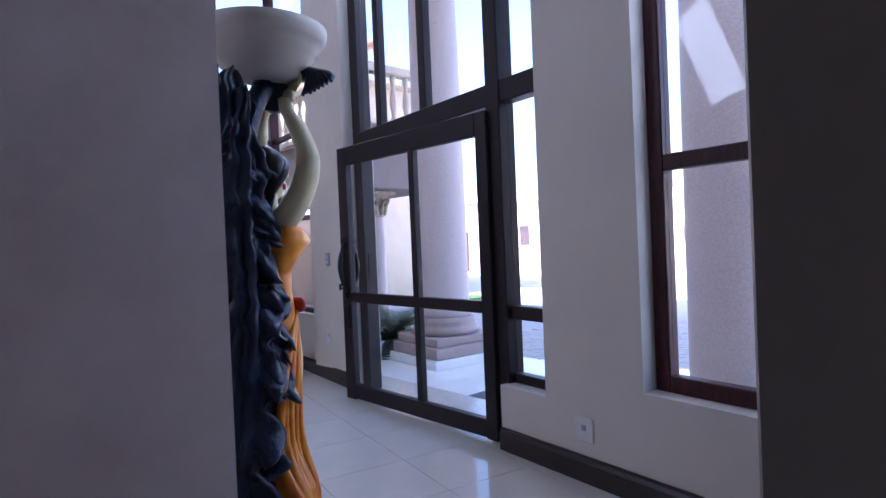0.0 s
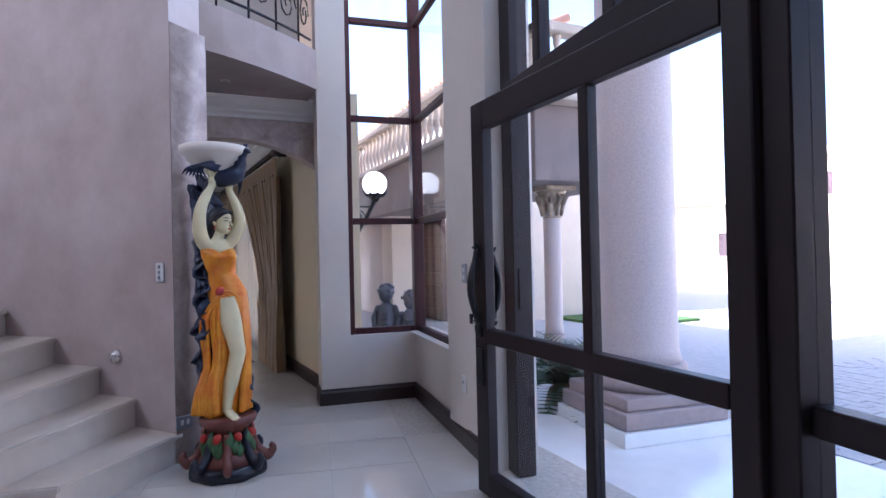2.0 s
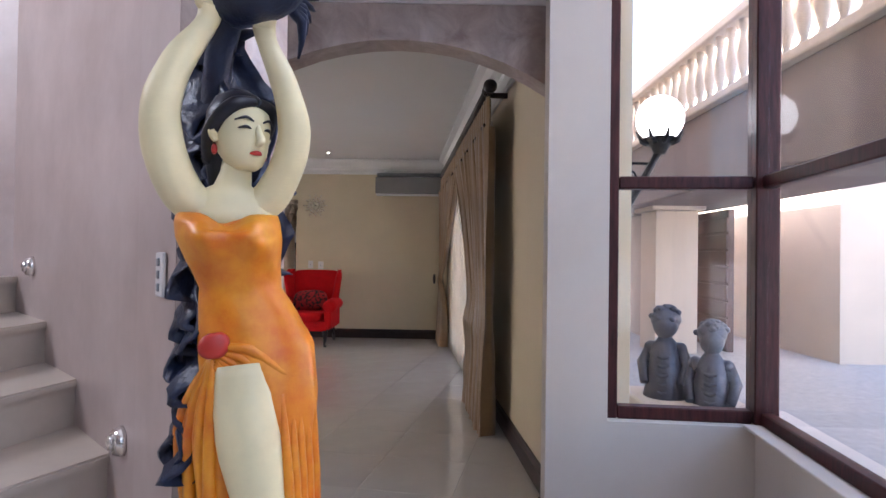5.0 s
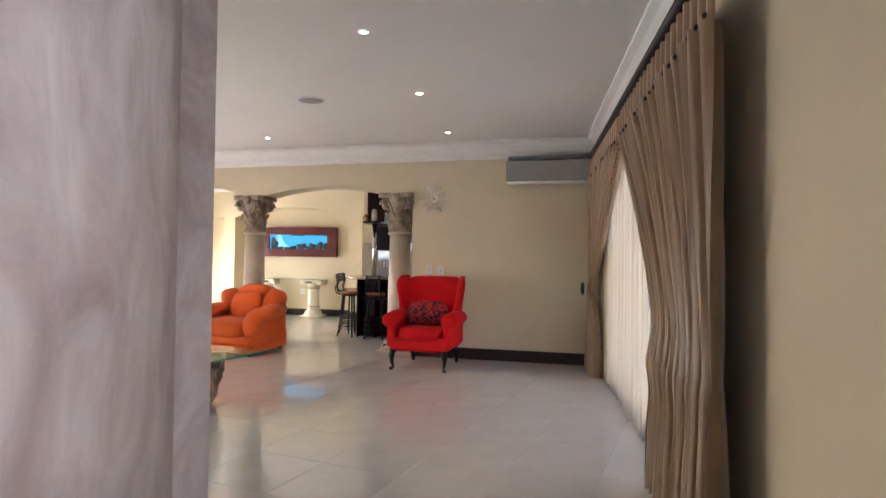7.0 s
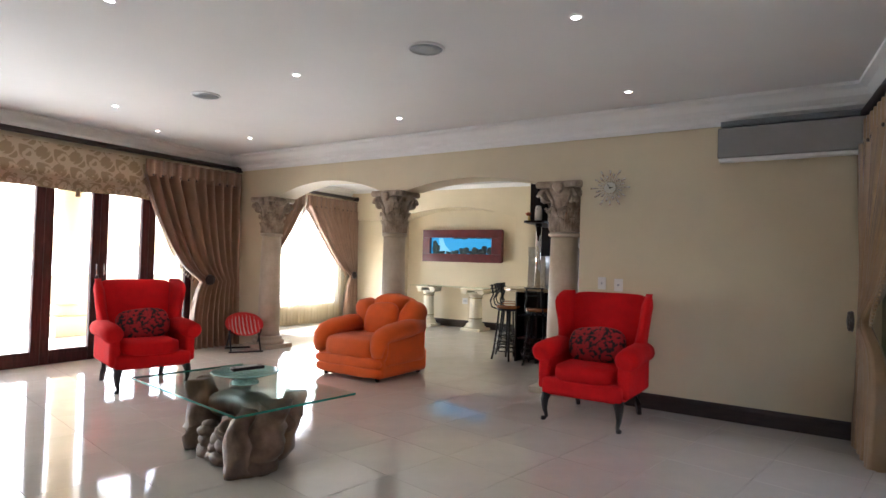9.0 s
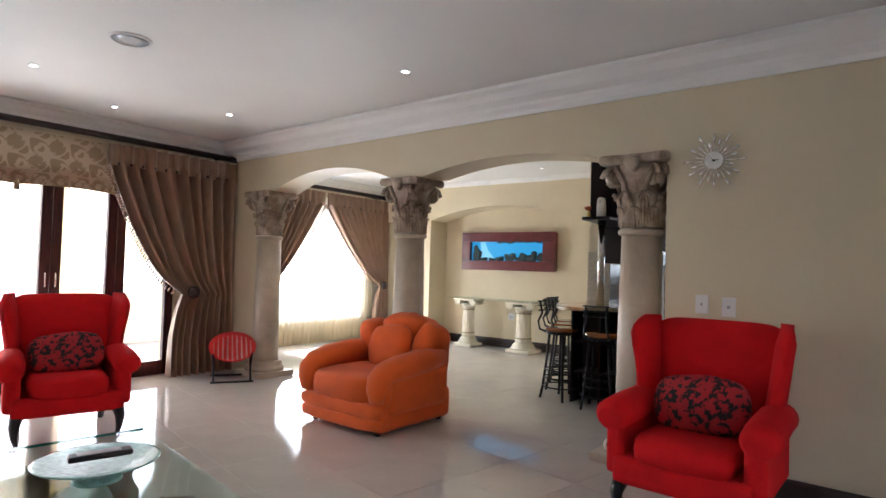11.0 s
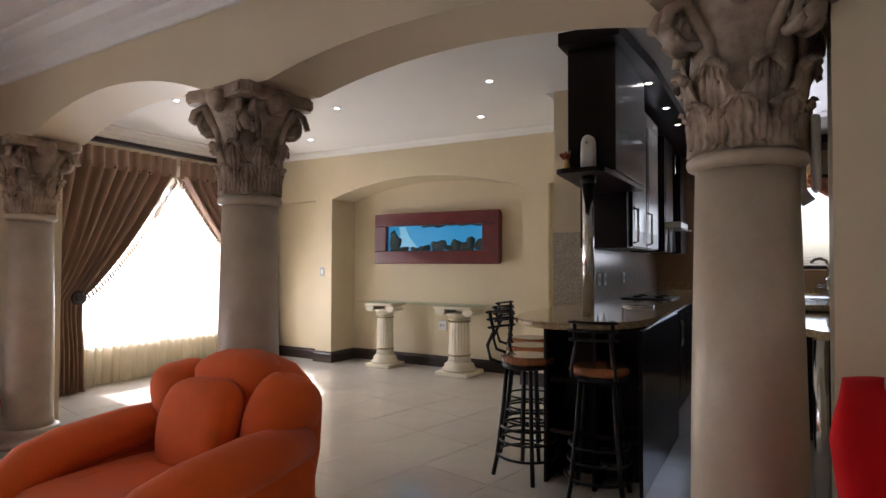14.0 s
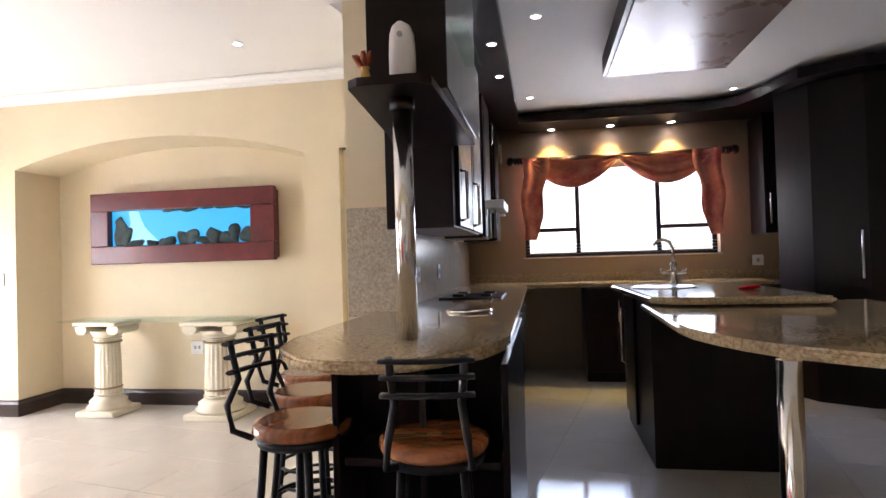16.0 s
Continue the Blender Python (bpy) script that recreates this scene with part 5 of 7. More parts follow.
def corinthian(m, label):
    """A smooth round column with a leafy capital; its top at 2.14."""
    th = thing("stone_column", label, "column", m, group="lounge columns")
    part("plinth", box(B(), -0.27, 0.27, -0.27, 0.27, 0, 0.06, bevel=0.008), STONECOL, th)
    part("base_moulding", lathe(B(), [(0.25, 0.06), (0.255, 0.09), (0.24, 0.115), (0.215, 0.12), (0.225, 0.145), (0.215, 0.165), (0.19, 0.175)], seg=32), STONECOL, th)
    part("shaft", lathe(B(), [(0.178, 0.175), (0.172, 0.25), (0.168, 0.8), (0.150, 1.58)], seg=36), STONECOL, th)
    part("neck_ring", lathe(B(), [(0.150, 1.58), (0.172, 1.59), (0.178, 1.605), (0.172, 1.62), (0.152, 1.63)], seg=32), STONECOL, th)
    part("capital_bell", lathe(B(), [(0.150, 1.63), (0.152, 1.80), (0.165, 1.93), (0.20, 2.02), (0.225, 2.08)], seg=28), STONECAP, th)
    for row, (n, z0, hgt, r0, out, hw) in enumerate(((8, 1.632, 0.17, 0.150, 0.028, 0.36), (8, 1.65, 0.27, 0.150, 0.055, 0.30))):
        for k in range(n):
            a = 2 * math.pi * (k + 0.5 * row) / n
            part("leaf", acanthus(a, z0, hgt, r0, out, hw), STONECAP, th)
    for k in range(4):
        a = math.pi / 4 + k * math.pi / 2
        u, v = Vector((math.cos(a), math.sin(a), 0)), Vector((-math.sin(a), math.cos(a), 0))
        bm = B()
        c = u * 0.228 + Vector((0, 0, 1.985))
        tube(bm, [c - v * 0.034, c - v * 0.03, c + v * 0.03, c + v * 0.034], [0.045, 0.058, 0.058, 0.045], seg=18)
        for q in (-1, 1):
            tube(bm, [c + u * 0.085 * (1 - s / 20) * math.cos(s * 0.62) + v * q * 0.032 + Vector((0, 0, 0.085 * (1 - s / 20) * math.sin(s * 0.62))) for s in range(18)], [0.019 - 0.0005 * s for s in range(18)], seg=7)
            tube(bm, [u * 0.15 + v * q * 0.07 + Vector((0, 0, 1.82)), u * 0.18 + v * q * 0.05 + Vector((0, 0, 1.95)), u * 0.25 + v * q * 0.03 + Vector((0, 0, 2.065))], [0.016, 0.02, 0.022], seg=7)
        for w in bm.verts:
            w.co += Vector((noise.noise(w.co * 24), noise.noise(w.co * 24 + Vector((5, 0, 0))), noise.noise(w.co * 24 + Vector((0, 5, 0))))) * 0.007
        part("volute", bm, STONECAP, th)
        b = k * math.pi / 2
        part("rosette", blob(B(), (0.235 * math.cos(b), 0.235 * math.sin(b), 2.07), (0.12, 0.12, 0.12), 2.2, nu=12, nv=8, wob=0.03), STONECAP, th)
    bm = B()
    out = []
    for k in range(4):
        a = math.pi / 4 + k * math.pi / 2
        b = a + math.pi / 4
        c, s = math.cos(a), math.sin(a)
        t_ = (-s, c)
        out += [(0.345 * c - 0.03 * t_[0], 0.345 * s - 0.03 * t_[1]), (0.345 * c + 0.03 * t_[0], 0.345 * s + 0.03 * t_[1])] + [(q_ * math.cos(b + e_), q_ * math.sin(b + e_)) for e_, q_ in ((-0.45, 0.265), (-0.2, 0.235), (0, 0.225), (0.2, 0.235), (0.45, 0.265))]
    prism(bm, out, 2.075, 2.137)
    bmesh.ops.bevel(bm, geom=list(bm.edges), offset=0.012, segments=2, affect="EDGES")
    part("abacus", bm, STONECAP, th)
    return th


cl = "cast stone column with carved leafy capital between lounge and dining"
col = corinthian(ARCHW @ pose(-0.15, -0.415, 0) @ Matrix.Diagonal((0.94, 0.94, 1, 1)), cl)
copy_thing(col, ARCHW @ pose(-0.14, -2.63, 0) @ Matrix.Diagonal((0.94, 0.94, 1, 1)))
copy_thing(col, ARCHW @ pose(-0.10, -4.84, 0) @ Matrix.Diagonal((0.94, 0.94, 1, 1)))

# ---- lounge chairs ----
def wing_chair(m, label):
    """A wing chair; it looks along +x."""
    th = thing("wing_chair", label, "armchair", m, group="red wing chairs")
    part("seat_base", box(B(), -0.36, 0.34, -0.34, 0.34, 0.22, 0.37, bevel=0.035, seg=3), RED, th)
    part("seat_cushion", blob(B(), (0.05, 0, 0.42), (0.62, 0.50, 0.16), 5, wob=0.006), RED, th)
    bm = B()
    loops = []
    for z, x, w, t_ in ((0.34, -0.26, 0.33, 0.07), (0.6, -0.29, 0.33, 0.075), (0.85, -0.335, 0.345, 0.07), (1.0, -0.365, 0.355, 0.06), (1.055, -0.375, 0.345, 0.045), (1.075, -0.38, 0.30, 0.02)):
        n = 28
        loops.append([(x + t_ * math.copysign(abs(math.cos(a)) ** 0.5, math.cos(a)), w * math.copysign(abs(math.sin(a)) ** 0.45, math.sin(a)), z + 0.02 * math.cos(math.asin(max(-1, min(1, math.sin(a)))) )) for a in (2 * math.pi * k / n for k in range(n))])
    rings(bm, loops)
    part("backrest", bm, RED, th)
    for s in (-1, 1):
        bm = B()
        loops = []
        for z, x0, x1 in ((0.52, -0.32, 0.06), (0.58, -0.32, 0.02), (0.66, -0.32, -0.05), (0.75, -0.33, -0.09), (0.84, -0.35, -0.10), (0.92, -0.365, -0.09), (1.0, -0.38, -0.09), (1.045, -0.39, -0.12), (1.075, -0.39, -0.17), (1.095, -0.38, -0.23), (1.104, -0.35, -0.28)):
            cx, hx = (x0 + x1) / 2, (x1 - x0) / 2
            loops.append([(cx + hx * math.cos(a), s * (0.325 + 0.06 * ((z - 0.52) / 0.6) ** 1.3 - 0.25 * max(0, z - 1.03)) + s * 0.03 * math.cos(a) * min(1, max(0, (z - 0.6) / 0.3)) + (0.05 - 0.03 * max(0, (z - 1.0) / 0.118)) * math.sin(a), z) for a in (2 * math.pi * k / 16 for k in range(16))])
        rings(bm, loops)
        part("wing", bm, RED, th)
        bm = B()
        tube(bm, [(-0.30, s * 0.34, 0.585), (-0.1, s * 0.345, 0.60), (0.15, s * 0.35, 0.59), (0.30, s * 0.355, 0.575), (0.335, s * 0.355, 0.565)], [0.085, 0.09, 0.092, 0.09, 0.06], seg=16)
        part("arm_roll", bm, RED, th)
        part("arm_panel", box(B(), -0.30, 0.31, s * 0.335 - 0.05, s * 0.335 + 0.05, 0.26, 0.57, bevel=0.03, seg=3), RED, th)
    part("cushion", blob(B(), (-0.05, 0.0, 0.63), (0.16, 0.50, 0.33), 3.2, m=Matrix.Translation((-0.06, 0, 0.60)) @ pose(0, 0, 0, 4, -22, 0) @ Matrix.Translation((0.06, 0, -0.60)), wob=0.008), REDDARK, th, "black and red floral cushion")
    for x, y in ((0.29, 0.30), (0.29, -0.30)):
        part("front_leg", tube(B(), [(x, y, 0.24), (x + 0.025, y * 1.05, 0.17), (x + 0.02, y * 1.04, 0.09), (x + 0.01, y, 0.03), (x + 0.035, y * 1.06, 0.012), (x + 0.035, y * 1.06, 0.0)], [0.045, 0.034, 0.022, 0.016, 0.024, 0.02], seg=10), BLACKWOOD, th)
    for y in (0.28, -0.28):
        part("back_leg", tube(B(), [(-0.30, y, 0.24), (-0.34, y, 0.1), (-0.38, y, 0.0)], [0.034, 0.028, 0.022], seg=4), BLACKWOOD, th)
    return th


wc = wing_chair(pose(-12.02, -0.83, 0, 0, 0, -3) @ Matrix.Diagonal((1, 1, 0.965, 1)), "red upholstered wing chair with floral cushion against the lounge wall")
w2_ = copy_thing(wc, pose(-10.52, -4.91, 0, 0, 0, 74) @ Matrix.Diagonal((1, 1, 0.965, 1)))
tagged(w2_, "red upholstered wing chair with floral cushion before the sliding doors")


def club_chair(m):
    """A plump suede armchair; it looks along +x."""
    th = thing("club_chair", "plump orange suede armchair with loose back cushion", "armchair", m)
    part("base", box(B(), -0.42, 0.43, -0.45, 0.45, 0.03, 0.30, bevel=0.05, seg=3), ORANGE, th)
    for z, g in ((0.10, 0.0), (0.20, 0.012)):
        part("front_roll", blob(B(), (0.41 + g, 0, z), (0.13, 0.90, 0.12), 4, wob=0.006), ORANGE, th)
    part("seat_cushion", blob(B(), (0.12, 0, 0.34), (0.76, 0.72, 0.26), 4.2, wob=0.012), ORANGE, th)
    bm = B()
    loops = []
    for z, x, w, t_ in ((0.30, -0.30, 0.43, 0.14), (0.50, -0.33, 0.44, 0.15), (0.66, -0.36, 0.42, 0.15), (0.78, -0.385, 0.33, 0.135), (0.85, -0.395, 0.24, 0.11), (0.885, -0.40, 0.12, 0.06)):
        loops.append([(x + t_ * math.copysign(abs(math.cos(a)) ** 0.7, math.cos(a)), w * math.copysign(abs(math.sin(a)) ** 0.6, math.sin(a)), z) for a in (2 * math.pi * k / 30 for k in range(30))])
    rings(bm, loops)
    part("backrest", bm, ORANGE, th)
    part("head_roll", blob(B(), (-0.335, 0, 0.775), (0.24, 0.50, 0.27), 2.6, wob=0.015), ORANGE, th)
    for s in (-1, 1):
        part("back_wing", blob(B(), (-0.285, s * 0.315, 0.65), (0.30, 0.27, 0.40), 2.6, m=Matrix.Translation((0, s * 0.315, 0.65)) @ pose(0, 0, 0, s * -22, 0, 0) @ Matrix.Translation((0, -s * 0.315, -0.65)), wob=0.015), ORANGE, th)
        part("arm", box(B(), -0.36, 0.36, s * 0.40 - 0.075, s * 0.40 + 0.075, 0.15, 0.50, bevel=0.06, seg=3), ORANGE, th)
        bm = B()
        tube(bm, [(-0.30, s * 0.40, 0.56), (-0.05, s * 0.41, 0.545), (0.2, s * 0.41, 0.52), (0.34, s * 0.40, 0.49), (0.405, s * 0.40, 0.44), (0.425, s * 0.40, 0.36), (0.42, s * 0.40, 0.27)], [0.10, 0.12, 0.12, 0.11, 0.10, 0.085, 0.06], seg=18, squash=0.85)
        part("arm_pad", bm, ORANGE, th)
        part("arm_front", blob(B(), (0.37, s * 0.40, 0.37), (0.10, 0.17, 0.30), 3, wob=0.004), ORANGE, th)
    part("cushion", blob(B(), (-0.12, 0, 0.62), (0.16, 0.42, 0.40), 3.4, m=Matrix.Translation((-0.12, 0, 0.62)) @ pose(0, 0, 0, 5, -20, 0) @ Matrix.Translation((0.12, 0, -0.62)), wob=0.012), ORANGE, th)
    for x in (-0.36, 0.36):
        for y in (-0.36, 0.36):
            part("foot", lathe(B(), [(0.025, 0.0), (0.03, 0.04)], x, y, 10), BLACKWOOD, th)
    return th


club_chair(pose(-12.42, -3.51, 0, 0, 0, -2) @ Matrix.Diagonal((1.03, 1.03, 0.98, 1)))

# ---- coffee table on carved root base ----
ROOT = mat("carved_root_wood", (0.045, 0.024, 0.015), 0.4, scale=5, colour2=(0.26, 0.16, 0.10), bump=0.6, bump_scale=14, detail=8)
ct = thing("coffee_table", "clear glass coffee table on a carved tree root base", "coffee table", pose(-9.66, -2.48, 0, 0, 0, -10))
ob = part("glass_top", box(B(), -0.41, 0.41, -0.675, 0.675, 0.44, 0.455, bevel=0.004), GREENGLASS, ct)
ob.visible_shadow = False
bm = B()
box(bm, -0.41, 0.41, -0.677, -0.675, 0.441, 0.454)
box(bm, -0.41, 0.41, 0.675, 0.677, 0.441, 0.454)
box(bm, 0.41, 0.412, -0.675, 0.675, 0.441, 0.454)
part("edge", bm, mat("green_glass_edge", (0.03, 0.22, 0.17), 0.1, scale=4), ct, "green polished glass edge")
def root(pts_, rad):
    bm = B()
    tube(bm, [tuple(Vector(pts_[0]).lerp(Vector(pts_[1]), k / 3)) for k in range(3)] + [tuple(Vector(pts_[1]).lerp(Vector(pts_[2]), k / 3)) for k in range(3)] + [tuple(Vector(pts_[2]).lerp(Vector(pts_[3]), k / 4)) for k in range(5)], [rad[0] + (rad[1] - rad[0]) * k / 10 for k in range(11)], seg=18)
    for v in bm.verts:
        v.co += Vector((noise.noise(v.co * 7), noise.noise(v.co * 7 + Vector((3, 1, 0))), noise.noise(v.co * 7 + Vector((0, 9, 2))) * 0.4)) * 0.055
        v.co.z = min(0.44, max(0.0, v.co.z))
    part("root", bm, ROOT, ct, "dark and pale carved root wood")


for s in (-1, 1):
    root([(0.06, s * 0.33, 0.0), (0.06, s * 0.36, 0.12), (0.02, s * 0.42, 0.28), (0.05, s * 0.48, 0.44)], (0.125, 0.09))
    root([(-0.12, s * 0.2, 0.0), (-0.16, s * 0.25, 0.16), (-0.2, s * 0.3, 0.3), (-0.22, s * 0.30, 0.44)], (0.12, 0.07))
root([(0.16, 0.34, 0.0), (0.17, 0.33, 0.12), (0.14, 0.30, 0.25), (0.08, 0.26, 0.36)], (0.10, 0.06))
root([(-0.04, -0.40, 0.25), (-0.07, -0.1, 0.33), (-0.04, 0.1, 0.33), (-0.04, 0.40, 0.27)], (0.085, 0.09))
for y, s in ((-0.12, 0.9), (0.10, 1.15), (0.02, 0.8)):
    bm = B()
    for z, w in ((0.04, 0.19), (0.10, 0.16), (0.16, 0.15), (0.21, 0.09)):
        blob(bm, (0.13 if y else -0.1, y, z * s), (w, w, 0.085), 2.3, nu=12, nv=8, wob=0.03)
    part("carved_knot", bm, mat("pale_carved_knot", (0.13, 0.08, 0.055), 0.5, scale=12, colour2=(0.30, 0.2, 0.14), bump=0.5, bump_scale=30), ct)
TEAL = mat("pale_teal_glass", (0.30, 0.52, 0.48), 0.08, scale=40, spread=0.25, bump=0.3, bump_scale=80)
bowl = thing("glass_bowl", "pale teal textured glass bowl on a foot", "bowl", pose(-9.72, -2.50, 0.455))
part("dish", lathe(B(), [(0.05, 0.035), (0.14, 0.05), (0.215, 0.075), (0.222, 0.08), (0.21, 0.082), (0.12, 0.06)], seg=32), TEAL, bowl)
part("foot", lathe(B(), [(0.09, 0.0), (0.085, 0.015), (0.04, 0.035)], seg=24), TEAL, bowl)
rc = thing("remote_control", "black plastic remote control lying in the glass bowl", "remote", pose(-9.72, -2.48, 0.545, 0, 3, 75))
part("case", box(B(), -0.03, 0.03, -0.11, 0.11, 0, 0.022, bevel=0.008), BLACKWOOD, rc)
part("buttons", box(B(), -0.02, 0.02, -0.08, 0.07, 0.022, 0.025, bevel=0.002, seg=1), GREYPL, rc)

# ---- folding saucer chair for a child ----
REDWEAVE = mat("red_white_patterned_cloth", (0.62, 0.02, 0.02), 0.8, scale=34, colour2=(0.66, 0.03, 0.03), detail=1)
sc = thing("saucer_chair", "small red and white folding saucer chair beside the column", "chair", pose(-12.53, -5.83, 0, 0, 0, 58))
bm = B()
tilt = pose(0.0, 0, 0.36, 0, 33, 0)
loops = [[tuple(tilt @ Vector((r * math.cos(a), r * math.sin(a), h))) for a in (2 * math.pi * k / 36 for k in range(36))] for r, h in ((0.02, -0.10), (0.10, -0.085), (0.18, -0.045), (0.25, 0.0), (0.252, 0.01), (0.18, -0.03), (0.10, -0.07))]
rings(bm, loops)
part("seat", bm, REDWEAVE, sc)
WEAVEW = mat("white_zigzag_print", (0.75, 0.70, 0.66), 0.8, scale=30)
for row in range(-4, 5):
    bm = B()
    y = row * 0.05
    half = math.sqrt(max(0.0, 0.23 ** 2 - y * y))
    n = int(half / 0.02)
    pts_ = [tilt @ Vector((x, y + 0.008 * (-1) ** j, -0.072 + 1.15 * (x * x + y * y) + 0.004)) for j, x in enumerate([half * (2 * i / (2 * n) - 1) for i in range(2 * n + 1)])]
    tube(bm, pts_, 0.005, seg=4)
    part("printed_stripe", bm, WEAVEW, sc, "white zigzag printed stripe")
for s in (-1, 1):
    part("leg_bar", tube(B(), [(-0.20, s * 0.20, 0.01), (0.16, s * 0.20, 0.30)], 0.011), IRON, sc)
    part("leg_bar", tube(B(), [(0.22, s * 0.19, 0.01), (-0.14, s * 0.19, 0.40)], 0.011), IRON, sc)
part("foot_bar", tube(B(), [(-0.20, -0.22, 0.012), (-0.20, 0.22, 0.012)], 0.012), IRON, sc)
part("foot_bar", tube(B(), [(0.22, -0.22, 0.012), (0.22, 0.22, 0.012)], 0.012), IRON, sc)

# ---- wall things ----
def on_arch(y, z, x=0.0):
    return ARCHW @ pose(x, y, z, 0, 0, 90)          # plates look to -y, turned to look along +x


wall_plate("light_switch", "white light switch plate on cream lounge wall", on_arch(0.035, 1.13), [(0, 0, 0.012, 0.02)], WHITEPL, 0.08, 0.12)
wall_plate("wall_socket", "white aerial socket plate on cream lounge wall", on_arch(0.195, 1.12), [(0, 0, 0.018, 0.018)], WHITEPL, 0.085, 0.12)
ck = thing("sunburst_clock", "silver sunburst wall clock with metal rays", "clock", on_arch(0.10, 2.05))
bm = B()
tube(bm, [(0, 0, 0), (0, -0.03, 0)], 0.055, seg=24)
part("dial", bm, CHROME, ck)
part("hub", blob(B(), (0, -0.035, 0), (0.02, 0.012, 0.02), 2, nu=8, nv=6), BLACKWOOD, ck)
for k in range(24):
    a = 2 * math.pi * k / 24
    r = (0.19, 0.14, 0.17, 0.12)[k % 4]
    c, s = math.cos(a), math.sin(a)
    part("ray", tube(B(), [(0.05 * c, -0.02, 0.05 * s), (r * 0.72 * c, -0.022, r * 0.72 * s)], 0.004, seg=5), CHROME, ck)
    part("ray_tip", tube(B(), [(r * 0.72 * c, -0.022, r * 0.72 * s), (r * c, -0.022, r * s)], [0.008, 0.010], seg=6), CHROME, ck)
for a, r in ((2.2, 0.045), (0.1, 0.03)):
    part("hand", tube(B(), [(0, -0.034, 0), (r * math.cos(a), -0.034, r * math.sin(a))], 0.002, seg=4), BLACKWOOD, ck)

ACM = mat("silver_grey_gloss", (0.34, 0.33, 0.32), 0.08, scale=4, spread=0.05, metal=0.3)
ac = thing("air_conditioner", "silver grey split air conditioner with white underside high on wall", "air conditioner", ARCHW @ pose(0.001, 0, 0))
part("front_panel", box(B(), 0.14, 0.19, 1.06, 2.16, 2.235, 2.49, bevel=0.012), ACM, ac)
part("body", box(B(), 0.0, 0.14, 1.06, 2.16, 2.22, 2.50, bevel=0.015), WHITEPL, ac)
part("flap", box(B(), 0.10, 0.20, 1.07, 2.15, 2.205, 2.232, bevel=0.008), WHITEPL, ac)
for k in range(4):
    part("grille_slat", box(B(), 0.02, 0.17, 1.08, 2.14, 2.505 + 0.012 * k, 2.511 + 0.012 * k), GREYPL, ac)

# ceiling speakers, downlights
for x, y in ((-10.38, -1.57), (-10.46, -4.02)):
    sp = thing("ceiling_speaker", "round grey ceiling speaker grille", "speaker", pose(x, y, CZ), group="ceiling speakers")
    part("rim", lathe(B(), [(0.13, 0), (0.13, -0.008), (0.115, -0.012), (0.113, -0.004)], seg=28, caps=False), WHITEPL, sp)
    part("grille", lathe(B(), [(0.114, -0.006), (0.05, -0.008)], seg=24), GREYPL, sp)
d0 = downlight(pose(-10.34, -0.50, CZ), r=0.037)
for x, y in ((-11.9, -2.87), (-10.39, -2.81), (-11.96, -0.58), (-11.95, -5.17), (-10.3, -5.2), (-8.9, -0.5), (-8.9, -2.8), (-8.9, -5.1), (-7.6, -0.3), (-11.2, -5.9)):
    copy_thing(d0, pose(x, y, CZ))

# ---- low television unit by the entrance ----
tv = thing("media_unit", "low pale and black media unit at the lounge entrance", "media unit", pose(-7.55, -1.6, 0))
part("top_box", box(B(), -0.44, 0.40, -0.9, 0.40, 0.36, 0.46, bevel=0.006), mat("pale_wood_veneer", (0.50, 0.44, 0.34), 0.3, scale=6, stretch=(8, 1, 1)), tv, "pale wood veneer top")
part("black_box", box(B(), -0.26, 0.40, -1.0, 0.75, 0.0, 0.36, bevel=0.006), BLACKWOOD, tv)
ph = thing("cordless_phone", "black cordless phone lying on the media unit", "telephone", pose(-7.80, -1.33, 0.46, 0, 0, 30))
part("cradle", box(B(), -0.06, 0.06, -0.05, 0.05, 0, 0.035, bevel=0.012), BLACKWOOD, ph)
part("handset", box(B(), -0.025, 0.025, -0.085, 0.085, 0.036, 0.062, bevel=0.008), BLACKWOOD, ph)

# ---- curtains ----
def curtain(bm, fixed, top, tie, z_top, z_tie, y0, folds, bottom, amp=0.048, rows=40, cols=96, bend=0.75):
    """A tied-back curtain in the plane of a wall: x along it, y into the room. fixed: the wall-side edge; top: the free edge's x at the rod; tie: at the band."""
    s = 1 if top > fixed else -1
    loops = []
    for j in range(rows + 1):
        z = z_top * (1 - j / rows)
        if z > z_tie:
            f = (z - z_tie) / (z_top - z_tie)
            edge = tie + (top - tie) * (f ** bend)
            inner_ = fixed
            a = amp * (0.45 + 0.55 * f)
        else:
            f = (z_tie - z) / z_tie
            edge = tie + (bottom - tie) * min(1, f * 1.8) ** 0.7
            inner_ = fixed
            a = amp * (0.55 + 0.6 * f)
        pinch = math.exp(-((z - z_tie) / 0.14) ** 2)
        row = []
        for k in range(cols + 1):
            u = k / cols
            x = inner_ + (edge - inner_) * u
            ph_ = 2 * math.pi * folds * u + 0.45 * math.sin(z * 2.3 + u * 7) + 0.9 * math.sin(u * 11.0 + folds)
            row.append((x, y0 + a * math.sin(ph_) + 0.012 * math.sin(ph_ * 2.3 + z) + 0.05 * pinch * u, z + (0.03 * math.sin(u * 3.1) * (0 if j else 1))))
        loops.append(row)
    rings(bm, loops, close=False, caps=False)
    return bm


